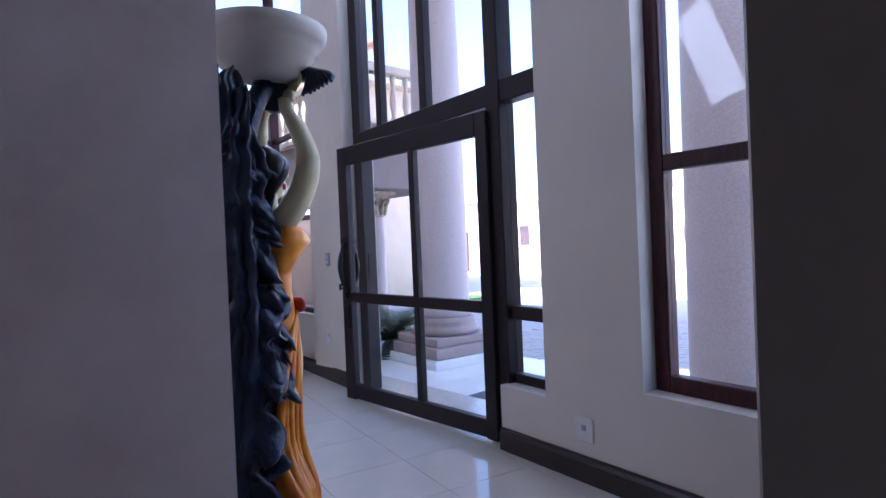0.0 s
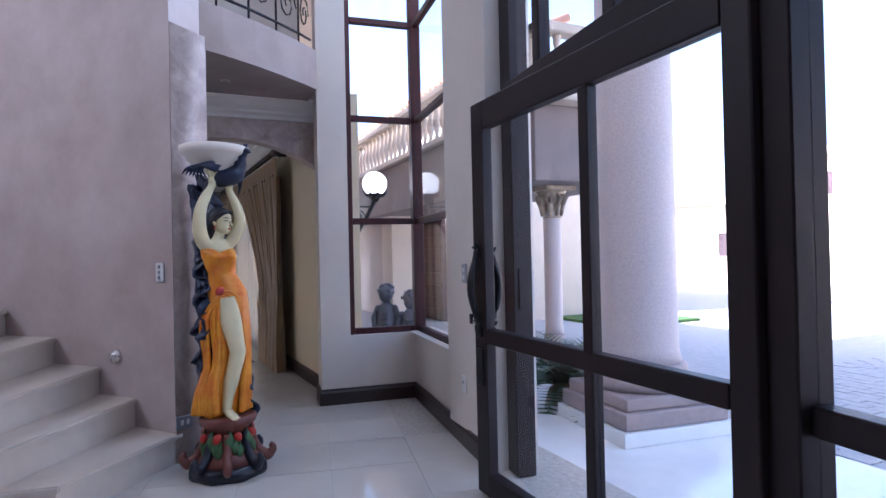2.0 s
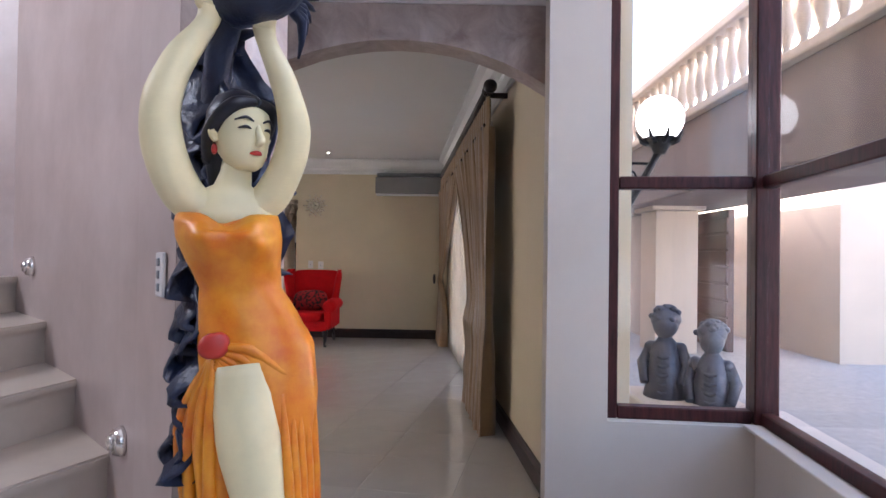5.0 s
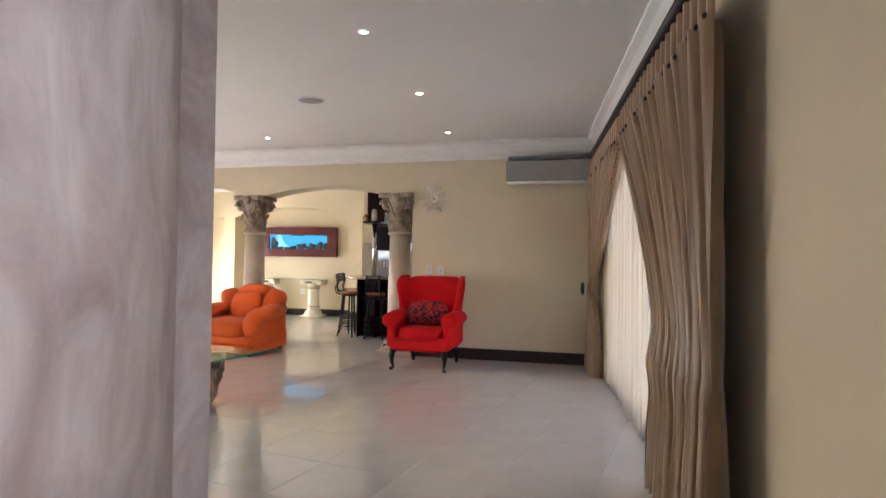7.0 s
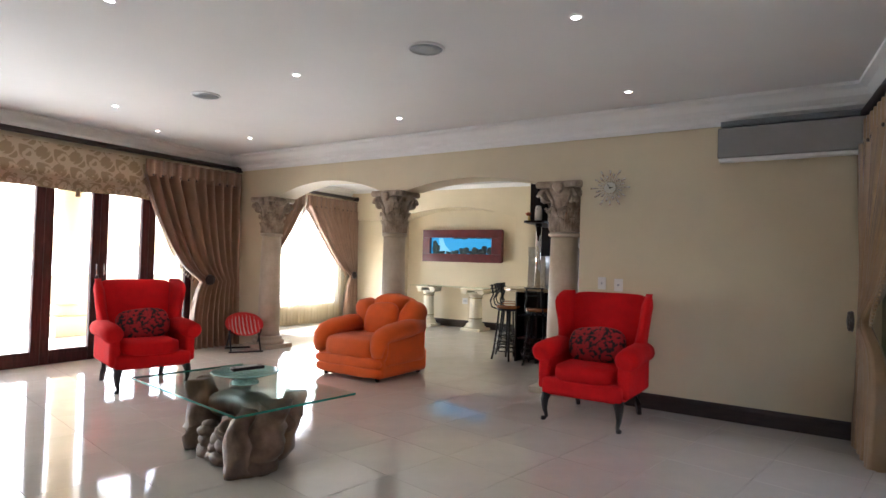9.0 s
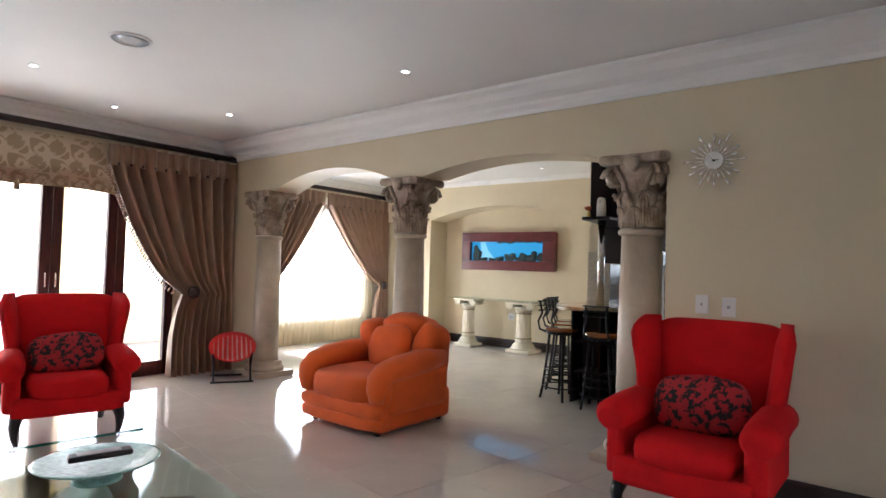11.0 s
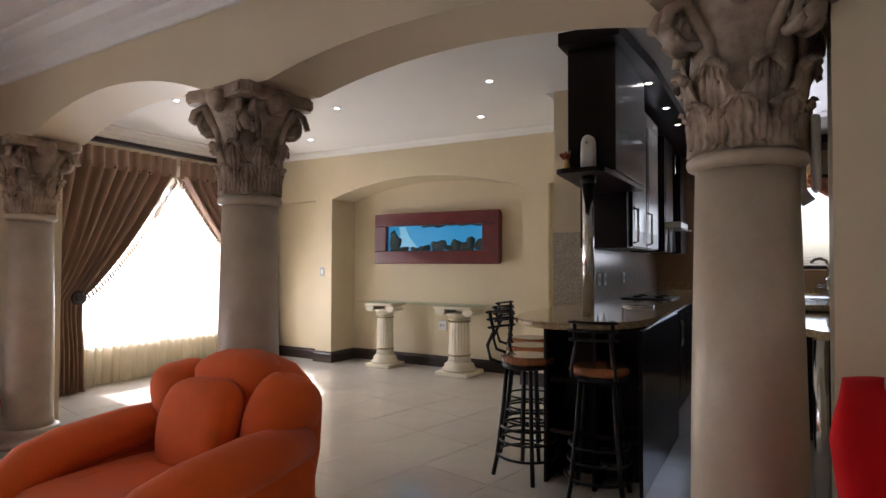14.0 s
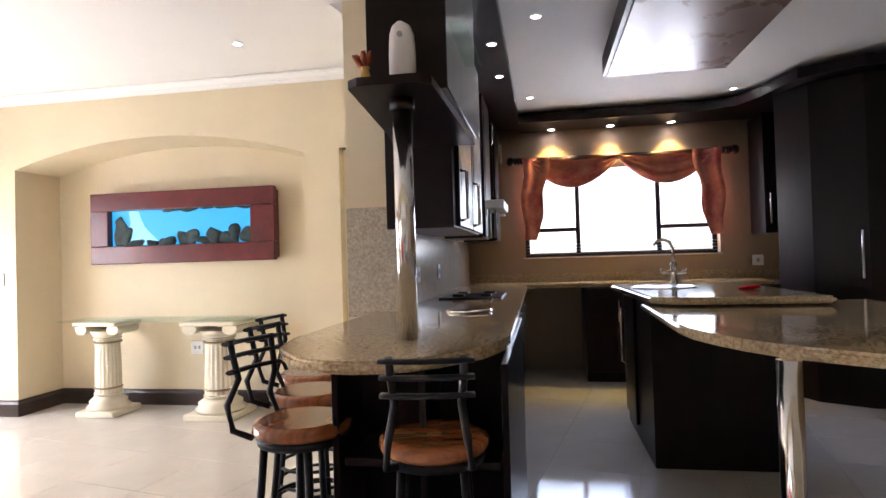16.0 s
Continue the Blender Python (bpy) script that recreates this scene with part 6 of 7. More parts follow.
def heading(bm, x0, x1, z0, z1, y0, n):
    """Box-pleated curtain heading with a button under each pleat."""
    row0, row1 = [], []
    for k in range(n * 8 + 1):
        u = k / (n * 8)
        y = y0 + 0.022 * math.copysign(min(1, abs(math.sin(math.pi * u * n * 2)) * 1.8), math.sin(2 * math.pi * u * n))
        row0.append((x0 + (x1 - x0) * u, y, z0))
        row1.append((x0 + (x1 - x0) * u, y, z1))
    rings(bm, [row0, row1], close=False, caps=False)
    return bm


def hung_curtain(m, label, fixed, top, tie, bottom, z_top, z_tie, y0, folds, cloth, fringe=True, name="curtain", band=True, bend=0.75, amp=0.06):
    th = thing(name, label, "curtain", m)
    part("drape", curtain(B(), fixed, top, tie, z_top - 0.20, z_tie, y0, folds, bottom, bend=bend, amp=amp), cloth, th)
    n = max(3, int(abs(top - fixed) / 0.12))
    part("heading", heading(B(), fixed, top, z_top - 0.22, z_top, y0 + 0.012, n), cloth, th)
    for k in range(n):
        x = fixed + (top - fixed) * (k + 0.25) / n
        part("button", blob(B(), (x, y0 + 0.045, z_top - 0.205), (0.03, 0.02, 0.03), 2, nu=8, nv=6), DARKBOARD, th)
    if band:
        part("tieback_medallion", lathe_y(tie + (fixed - tie) * 0.15, y0 + 0.11, z_tie), DARKBOARD, th, "dark round beaded tieback")
    if fringe:
        bm = B()
        for j in range(46):
            z = z_top - 0.24 - (z_top - 0.24 - z_tie) * j / 46
            f = (z - z_tie) / (z_top - 0.20 - z_tie)
            e = tie + (top - tie) * (max(0, f) ** bend)
            tube(bm, [(e, y0 + 0.02, z), (e + (0.025 if top > fixed else -0.025), y0 + 0.02, z - 0.05)], [0.008, 0.012], seg=5)
        part("fringe", bm, cloth, th)
    return th


def lathe_y(x, y, z):
    bm = B()
    lathe(bm, [(0.075, 0.0), (0.07, 0.018), (0.05, 0.022), (0.045, 0.032), (0.02, 0.036)], seg=20)
    for k in range(12):
        a = k * math.pi / 6
        blob(bm, (0.06 * math.cos(a), 0.06 * math.sin(a), 0.022), (0.022, 0.022, 0.016), 2, nu=8, nv=5)
    bmesh.ops.transform(bm, matrix=pose(x, y, z, -90), verts=list(bm.verts))
    return bm


def rod(m, x0, x1, z, y, label):
    th = thing("curtain_rod", label, "curtain rod", m)
    part("pole", tube(B(), [(x0, y, z), (x1, y, z)], 0.032, seg=14), DARKBOARD, th)
    for x, s in ((x0, -1), (x1, 1)):
        bm = B()
        for k in range(3):
            tube(bm, [(x - s * (0.10 - 0.035 * k), y, z), (x - s * (0.085 - 0.035 * k), y, z)], 0.042, seg=14)
        blob(bm, (x + s * 0.035, y, z), (0.09, 0.10, 0.10), 2.2, nu=14, nv=10)
        part("finial", bm, DARKBOARD, th)
        part("bracket", box(B(), x - s * 0.2 - 0.012, x - s * 0.2 + 0.012, 0, y, z - 0.02, z + 0.02, bevel=0.004, seg=1), DARKBOARD, th)
    return th


def sheer_curtain(m, x0, x1, z1, y0, folds, label):
    bm = B()
    cols = folds * 10
    rings(bm, [[(x0 + (x1 - x0) * k / cols, y0 + 0.02 * math.sin(2 * math.pi * folds * k / cols + 0.4 * math.sin(z * 2)) + 0.008 * math.sin(k * 0.9), z) for k in range(cols + 1)] for z in (z1, z1 * 0.75, z1 * 0.5, z1 * 0.25, 0.012)], close=False, caps=False)
    return solid("sheer_curtain", bm, SHEER, label, "curtain", m, kind="thing")


SOUTH = pose(0, -6.6, 0)
DINW = pose(0, -7.55, 0)
hung_curtain(SOUTH, "taupe satin curtain tied back beside the sliding doors", -12.88, -11.38, -12.22, -12.10, 2.50, 0.95, 0.18, 9, CURTAIN, bend=0.6, amp=0.085)
rod(SOUTH, -12.90, -8.0, 2.565, 0.17, "thick dark wooden curtain pole over the sliding doors")
hung_curtain(DINW, "taupe satin curtain with bobble fringe, tied back at the dining window", -16.80, -15.25, -16.55, -16.45, 2.50, 0.95, 0.16, 12, CURTAIN)
hung_curtain(DINW, "taupe satin curtain with bobble fringe, tied back behind the column", -13.65, -15.20, -14.15, -14.2, 2.50, 0.95, 0.16, 12, CURTAIN)
rod(DINW, -16.72, -13.5, 2.565, 0.17, "thick dark wooden curtain pole over the dining window")
sheer_curtain(DINW, -16.75, -13.6, 2.45, 0.07, 34, "cream sheer curtain over the dining window")
hung_curtain(SIDEM, "gold satin curtain with bobble fringe, near the passage", 1.75, 4.15, 2.75, 2.9, 2.45, 0.75, 0.16, 15, CURTAIN2, band=False, bend=1.5)
hung_curtain(SIDEM, "gold satin curtain with bobble fringe, by the air conditioner", 6.55, 4.20, 6.15, 5.85, 2.45, 0.95, 0.16, 14, CURTAIN2, bend=1.2)
rod(SIDEM, 1.78, 6.62, 2.52, 0.17, "dark wooden curtain pole on the lounge side wall")
sheer_curtain(SIDEM, 2.3, 6.3, 2.4, 0.07, 40, "cream sheer curtain on the lounge side window")

# roman blind over the sliding doors
DAMASK = mat("damask_blind_fabric", (0.36, 0.27, 0.16), 0.6, scale=7, colour2=(0.58, 0.47, 0.32), detail=1.5)
dn = DAMASK.node_tree
magic = dn.nodes.new("ShaderNodeTexMagic")
magic.turbulence_depth = 3
magic.inputs["Scale"].default_value, magic.inputs["Distortion"].default_value = 3.6, 2.2
dn.links.new(dn.nodes["Texture Coordinate"].outputs["Object"], magic.inputs["Vector"])
dn.links.new(magic.outputs["Fac"], dn.nodes["Color Ramp"].inputs[0])
dn.nodes["Color Ramp"].color_ramp.elements[0].position, dn.nodes["Color Ramp"].color_ramp.elements[1].position = 0.44, 0.54
rb = thing("roman_blind", "gold damask roman blind, drawn up, with tassels", "blind", SOUTH)
for x0, x1 in ((-11.5, -10.62), (-10.62, -9.55), (-9.55, -8.4)):
    bm = B()
    n = 14
    rings(bm, [[(x0 + (x1 - x0) * k / n, y, z + dz * (1 - abs(2 * k / n - 1) ** 2)) for k in range(n + 1)] for y, z, dz in ((0.07, 2.50, 0), (0.075, 2.20, 0.02), (0.11, 2.10, 0.05), (0.08, 2.13, 0.05), (0.12, 2.02, 0.04), (0.085, 2.05, 0.04), (0.12, 1.975, 0.02), (0.08, 1.985, 0.02))], close=False, caps=False)
    part("fabric", bm, DAMASK, rb)
for x in (-10.62, -9.55):
    part("tassel", tube(B(), [(x, 0.13, 2.02), (x, 0.13, 1.99), (x, 0.13, 1.92)], [0.012, 0.022, 0.026], seg=10), CURTAIN2, rb)

# sliding doors
sd = thing("door_2", "mahogany framed glass folding doors, closed", "door", SOUTH, kind="structure")
xs = [-12.25, -11.60, -10.98, -10.36, -9.75, -9.13, -8.6, -8.0]
for a, b in zip(xs, xs[1:]):
    lf = part("leaf_frame", box(B(), a, a + 0.095, -0.09, -0.03, 0.0, 2.2, bevel=0.005, seg=1), MAHOG, sd)
    part("leaf_frame", box(B(), b - 0.095, b - 0.004, -0.09, -0.03, 0.0, 2.2, bevel=0.005, seg=1), MAHOG, sd)
    part("bottom_rail", box(B(), a + 0.095, b - 0.095, -0.088, -0.032, 0.0, 0.16, bevel=0.005, seg=1), MAHOG, sd)
    part("top_rail", box(B(), a + 0.095, b - 0.095, -0.088, -0.032, 2.08, 2.2, bevel=0.005, seg=1), MAHOG, sd)
    pane(sd, a + 0.09, b - 0.09, -0.06, 0.15, 2.09)
for x in (-10.93, -11.02):
    part("pull_handle", tube(B(), [(x, -0.02, 1.0), (x, 0.005, 1.02), (x, 0.005, 1.14), (x, -0.02, 1.16)], 0.008, seg=6), CHROME, sd)
dw = thing("window_4", "white framed dining room window", "window", DINW, kind="structure")
bars(dw, "frame", MAHOG, [("window_frame", -16.3, -16.24, -0.2, -0.13, 0.45, 2.25), ("window_frame", -14.16, -14.1, -0.2, -0.13, 0.45, 2.25), ("mullion", -15.23, -15.17, -0.2, -0.13, 0.45, 2.25), ("rail", -16.24, -14.16, -0.2, -0.13, 0.45, 0.51), ("rail", -16.24, -14.16, -0.2, -0.13, 2.19, 2.25)])
for a, b in ((-16.24, -15.23), (-15.17, -14.16)):
    pane(dw, a, b, -0.165, 0.51, 2.19)
lw = thing("window_5", "mahogany framed lounge side window behind sheers", "window", SIDEM, kind="structure")
bars(lw, "frame", MAHOG, [("window_frame", 2.75, 2.82, -0.2, -0.13, 0.0, 2.3), ("window_frame", 5.53, 5.6, -0.2, -0.13, 0.0, 2.3), ("mullion", 4.14, 4.2, -0.2, -0.13, 0.0, 2.3), ("rail", 2.82, 5.53, -0.2, -0.13, 2.24, 2.3), ("rail", 2.82, 5.53, -0.2, -0.13, 0.0, 0.08)])
for a, b in ((2.82, 4.14), (4.2, 5.53)):
    pane(lw, a, b, -0.165, 0.08, 2.24)

# veranda outside the sliding doors
solid("veranda_floor", box(B(), -13.0, -6.5, -10.2, -6.9, -0.26, -0.02), PORCH, "pale tiled veranda floor", "porch")
vc = thing("veranda_column", "cream round veranda column on moulded base", "column", pose(-11.9, -9.2, -0.02), group="veranda columns")
part("plinth", box(B(), -0.3, 0.3, -0.3, 0.3, 0, 0.3, bevel=0.01), CREAM, vc)
part("base_moulding", lathe(B(), [(0.27, 0.3), (0.28, 0.34), (0.24, 0.39), (0.25, 0.43), (0.2, 0.47)], seg=24), CREAM, vc)
part("shaft", lathe(B(), [(0.19, 0.47), (0.18, 3.1)], seg=24), CREAM, vc)
copy_thing(vc, pose(-8.3, -9.2, -0.02))
solid("veranda_wall", box(B(), -16.0, -12.2, -11.4, -11.1, -0.26, 0.85, bevel=0.02), SANDWALL, "low sand painted garden wall", "wall")
# unseen slab, added and deepened to keep sun off the lounge floor
solid("veranda_shade_roof", box(B(), -13.0, -6.5, -10.7, -6.9, 3.0, 3.15), CREAM, "unseen cream veranda roof slab added to block the sun", "roof")

# ---- dining room niche ----
AQ = thing("wall_aquarium", "dark red framed wall aquarium with blue water scene", "aquarium", pose(-17.22, -5.0, 0))
REDWOOD = mat("dark_red_lacquer", (0.10, 0.012, 0.014), 0.3, scale=6, spread=0.3)
part("body", box(B(), 0.0, 0.10, -0.86, 0.86, 1.31, 1.91, bevel=0.006), REDWOOD, AQ)
for nm, y0, y1, z0, z1 in (("frame_rail", -0.89, 0.89, 1.29, 1.45), ("frame_rail", -0.89, 0.89, 1.77, 1.93), ("frame_stile", -0.89, -0.71, 1.45, 1.77), ("frame_stile", 0.67, 0.89, 1.45, 1.77)):
    part(nm, box(B(), 0.10, 0.165, y0, y1, z0, z1, bevel=0.008), REDWOOD, AQ)
WATER = glow("lit_blue_water", (0.012, 0.16, 0.30), 0.22)
part("water_scene", box(B(), 0.101, 0.106, -0.71, 0.67, 1.45, 1.77), WATER, AQ, "lit blue underwater scene")
bm = B()
prism(bm, [(-0.62, 1.46), (-0.22, 1.46), (-0.30, 1.54), (-0.38, 1.62), (-0.42, 1.70), (-0.44, 1.765), (-0.54, 1.765), (-0.52, 1.66), (-0.56, 1.56)], 0.1065, 0.108)
bmesh.ops.transform(bm, matrix=Matrix(((0, 0, 1, 0), (1, 0, 0, 0), (0, 1, 0, 0), (0, 0, 0, 1))), verts=list(bm.verts))
part("waterfall", bm, glow("pale_bubbles", (0.11, 0.27, 0.36), 0.24), AQ)
REEF = mat("dark_reef_rock", (0.03, 0.05, 0.05), 0.8, scale=30, spread=0.4)
rnd = random.Random(8)
for k in range(13):
    y_ = -0.64 + 0.105 * k
    h_ = (0.27, 0.15, 0.03, 0.03, 0.05, 0.06, 0.10, 0.12, 0.06, 0.11, 0.08, 0.14, 0.10)[k] * rnd.uniform(0.9, 1.1)
    part("reef_rock", blob(B(), (0.118, y_ + rnd.uniform(-0.02, 0.02), 1.455 + h_ / 2), (0.03, rnd.uniform(0.11, 0.17), h_ + 0.03), 2.4, nu=18, nv=12, wob=0.035), REEF, AQ)
for k in range(5):
    part("reef_rock", blob(B(), (0.116, -0.10 + 0.17 * k, 1.765), (0.02, rnd.uniform(0.10, 0.2), rnd.uniform(0.02, 0.05)), 2.2, nu=14, nv=8, wob=0.02), REEF, AQ)

PEDWH = mat("cream_gilt_plaster", (0.70, 0.64, 0.50), 0.5, scale=9, spread=0.08)
GILT = mat("dull_gilt_line", (0.30, 0.22, 0.10), 0.4, scale=20)


def pedestal(m):
    th = thing("pedestal", "cream ionic plaster pedestal with gilt rings", "pedestal", m, group="console pedestals")
    part("foot", box(B(), -0.15, 0.15, -0.15, 0.15, 0, 0.05, bevel=0.01), PEDWH, th)
    part("foot", lathe(B(), [(0.14, 0.05), (0.145, 0.07), (0.12, 0.095), (0.125, 0.12), (0.10, 0.145), (0.092, 0.16)], seg=24), PEDWH, th)
    bm = B()
    loops = []
    for z, r in ((0.16, 0.088), (0.4, 0.085), (0.64, 0.078)):
        loops.append([(r * (1 - 0.05 * (k % 2)) * math.cos(2 * math.pi * k / 40), r * (1 - 0.05 * (k % 2)) * math.sin(2 * math.pi * k / 40), z) for k in range(40)])
    rings(bm, loops, smooth=False)
    part("fluted_shaft", bm, PEDWH, th)
    for z in (0.17, 0.22, 0.61, 0.645):
        part("ring", lathe(B(), [(0.09, z), (0.095, z + 0.008), (0.09, z + 0.016)], seg=24), GILT if z in (0.22, 0.61) else PEDWH, th)
    part("capital", lathe(B(), [(0.082, 0.65), (0.10, 0.69), (0.115, 0.72)], seg=24), PEDWH, th)
    for s in (-1, 1):
        bm = B()
        tube(bm, [(-0.11, s * 0.125, 0.735), (0.11, s * 0.125, 0.735)], 0.045, seg=14)
        part("volute", bm, PEDWH, th)
    part("cap", box(B(), -0.14, 0.14, -0.17, 0.17, 0.765, 0.80, bevel=0.01), PEDWH, th)
    return th


pd = pedestal(pose(-16.91, -5.61, 0) @ Matrix.Diagonal((1.2, 1.2, 1, 1)))
copy_thing(pd, pose(-16.91, -4.55, 0) @ Matrix.Diagonal((1.2, 1.2, 1, 1)))
gt = part("console_glass", box(B(), -0.19, 0.19, -0.88, 0.88, 0, 0.010, bevel=0.003), GREENGLASS)
gt.matrix_basis = pose(-16.93, -5.08, 0.802)
gt.visible_shadow = False
tagged(gt, "clear glass console top resting on two pedestals", "console table")
wall_plate("wall_socket", "white double wall socket in the niche", pose(-17.22, -4.95, 0.52, 0, 0, 90), [(-0.02, 0, 0.02, 0.03), (0.02, 0, 0.02, 0.03)], WHITEPL, 0.12, 0.12)
wall_plate("light_switch", "grey light switch on cream pilaster", pose(-16.74, -6.50, 1.18, 0, 0, 90), [(0, 0, 0.03, 0.06)], GREYPL, 0.07, 0.115)
for x, y in ((-15.06, -3.3), (-16.04, -3.85), (-16.05, -6.1), (-15.1, -4.9), (-14.2, -6.0), (-13.9, -4.2)):
    copy_thing(d0, pose(x, y, CZ))

# ---- kitchen ----
def cabinet_unit(m, w, h, dp, doors, label, name="base_cabinet", group="kitchen cabinets", handles=True):
    """A cabinet with its front at y = 0 looking to -y, x from 0 to w."""
    th = thing(name, label, "cabinet", m, group=group)
    part("body", box(B(), 0, w, 0.02, dp, 0.0, h, bevel=0.003, seg=1), BLACKCAB, th)
    dw_ = w / doors
    for k in range(doors):
        d_ = part("door", box(B(), k * dw_ + 0.004, (k + 1) * dw_ - 0.004, -0.004, 0.02, 0.10 if name == "base_cabinet" else 0.01, h - 0.01, bevel=0.004, seg=1), BLACKCAB, th)
        part("panel", box(B(), k * dw_ + 0.07, (k + 1) * dw_ - 0.07, -0.008, -0.003, 0.18, h - 0.09, bevel=0.004, seg=1), BLACKCAB, d_)
        if handles:
            x = (k + 1) * dw_ - 0.05 if k % 2 == 0 else k * dw_ + 0.05
            part("handle", tube(B(), [(x, -0.004, h - 0.34), (x, -0.035, h - 0.33), (x, -0.035, h - 0.13), (x, -0.004, h - 0.12)], 0.007, seg=6), CHROME, d_)
    return th


CT = 0.97
# run along the spur wall, and the back wall
for k in range(4):
    cabinet_unit(pose(-15.10 - 0.78 * k, -2.06, 0, 0, 0, 180), 0.78, CT - 0.04, 0.60, 2, "dark espresso base cabinet under the granite counter")
for k in range(3):
    cabinet_unit(pose(-18.30, -1.45 + 0.72 * k, 0, 0, 0, 90), 0.72, CT - 0.04, 0.62, 2, "dark espresso base cabinet under the kitchen window")


def worktop(name, outline, z, th_, label):
    bm = B()
    prism(bm, outline, z - th_, z)
    bmesh.ops.bevel(bm, geom=[e for e in bm.edges if abs(e.verts[0].co.z - e.verts[1].co.z) < 1e-6], offset=0.012, segments=3, affect="EDGES")
    return solid(name, bm, GRANITE, label, "worktop", kind="thing")


end = [(-14.62 + 0.62 * math.sin(a), -2.40 - 0.42 * math.cos(a)) for a in (math.pi * k / 16 for k in range(17))]
end = [(x, max(-2.80, min(-1.94, y))) for x, y in end]
worktop("granite_worktop", [(-15.59, -2.80)] + end + [(-18.33, -2.03), (-18.33, 0.3), (-18.93, 0.3), (-18.93, -2.67), (-15.59, -2.67)], CT, 0.04, "speckled brown granite worktop with rounded bar end")
bm = B()
box(bm, -15.58, -14.46, -2.56, -1.97, 0.0, CT - 0.042, bevel=0.004)
bs = thing("bar_cabinet", "dark espresso bar cabinet with open shelves facing the dining room", "cabinet", pose(0, 0, 0))
part("body", bm, BLACKCAB, bs)
for z in (0.30, 0.60):
    part("shelf", box(B(), -14.47, -14.20, -2.50, -2.0, z, z + 0.025, bevel=0.003, seg=1), BLACKCAB, bs)
for y in (-2.54, -2.25, -1.99):
    part("upright", box(B(), -14.47, -14.20, y, y + 0.022, 0.0, CT - 0.042, bevel=0.003, seg=1), BLACKCAB, bs)
part("side_leg", box(B(), -14.62, -14.55, -2.66, -2.59, 0, CT - 0.042, bevel=0.005), WHITEPL, bs, "pale side post")
# granite splash on the wall end and along the spur wall
solid("splashback", box(B(), -15.598, -15.58, -2.95, -2.66, CT - 0.03, 1.56, bevel=0.003, seg=1), mat("pale_speckled_granite", (0.30, 0.26, 0.20), 0.15, scale=70, colour2=(0.56, 0.51, 0.42), detail=5), "speckled granite splashback panel on the wall end", "splashback", kind="thing")
TILEGREY = mat("beige_wall_tile", (0.36, 0.31, 0.26), 0.2, scale=20, spread=0.1)
solid("splashback", box(B(), -18.9, -15.6, -2.68, -2.668, CT, 1.42), TILEGREY, "beige tiled splashback behind the worktop", "splashback", kind="thing")
solid("splashback", box(B(), -18.95, -18.935, -2.66, 1.2, CT, 1.06), GRANITE, "low granite upstand under the kitchen window", "splashback", kind="thing")
for x in (-15.95, -16.15, -16.9):
    wall_plate("wall_socket", "white wall socket on tiled splashback", pose(x, -2.668, 1.16, 0, 0, 180), [(0, 0, 0.03, 0.04)], WHITEPL, 0.08, 0.11)
wall_plate("wall_socket", "white wall socket beside the kitchen window", pose(-18.95, 0.36, 1.15, 0, 0, 90), [(0, 0, 0.03, 0.04)], WHITEPL, 0.11, 0.11)

# chrome pole on the bar
pl = thing("bar_pole", "thick polished chrome pole between bar and wall cabinet", "pole", pose(-14.46, -2.34, 0))
part("tube", lathe(B(), [(0.036, CT), (0.036, 1.80)], seg=24), CHROME, pl)
part("collar", lathe(B(), [(0.045, 1.80), (0.045, 1.845)], seg=24), BLACKCAB, pl)

# wall cabinets with curved end shelf
uc = thing("wall_cabinet", "tall dark espresso wall cabinet with open end shelf", "cabinet", pose(0, 0, 0))
part("end_panel", box(B(), -15.42, -15.38, -2.66, -2.30, 1.42, 2.60, bevel=0.004, seg=1), BLACKCAB, uc)
part("body", box(B(), -16.6, -15.42, -2.66, -2.30, 1.42, 2.60, bevel=0.004, seg=1), BLACKCAB, uc)
part("upper_box", box(B(), -15.38, -14.46, -2.47, -2.17, 1.875, 2.66, bevel=0.004, seg=1), BLACKCAB, uc)
bm = B()
prism(bm, [(-15.40, -2.60), (-15.05, -2.55), (-14.30, -2.49), (-14.27, -2.45), (-14.27, -2.23), (-14.31, -2.20), (-15.40, -2.18)], 1.845, 1.875)
part("end_shelf", bm, BLACKCAB, uc)
bm = B()
prism(bm, [(-18.9, -2.66), (-15.4, -2.66), (-15.38, -2.50), (-14.36, -2.50), (-14.34, -2.12), (-15.2, -2.06), (-18.9, -2.06)], 2.66, 2.74)
part("pelmet", bm, BLACKCAB, uc)
for k in range(2):
    dd_ = part("door", box(B(), -16.02 - 0.58 * k, -15.46 - 0.58 * k, -2.30, -2.275, 1.43, 2.59, bevel=0.004, seg=1), BLACKCAB, uc)
    part("frosted_panel", box(B(), -15.95 - 0.58 * k, -15.53 - 0.58 * k, -2.277, -2.272, 1.56, 2.48), mat("frosted_glass", (0.45, 0.44, 0.44), 0.25, scale=20), dd_)
    part("handle", tube(B(), [(-15.49 - 0.58 * k, -2.275, 1.46), (-15.49 - 0.58 * k, -2.24, 1.47), (-15.49 - 0.58 * k, -2.24, 1.72), (-15.49 - 0.58 * k, -2.275, 1.73)], 0.009, seg=8), CHROME, dd_)
part("glass_shelf", box(B(), -15.0, -14.5, -2.215, -2.10, 2.12, 2.13), GREENGLASS, uc)
cabinet_unit(pose(-17.15, -2.31, 1.42, 0, 0, 180), 0.60, 1.2, 0.34, 1, "dark espresso wall cabinet over the worktop", "wall_cabinet")
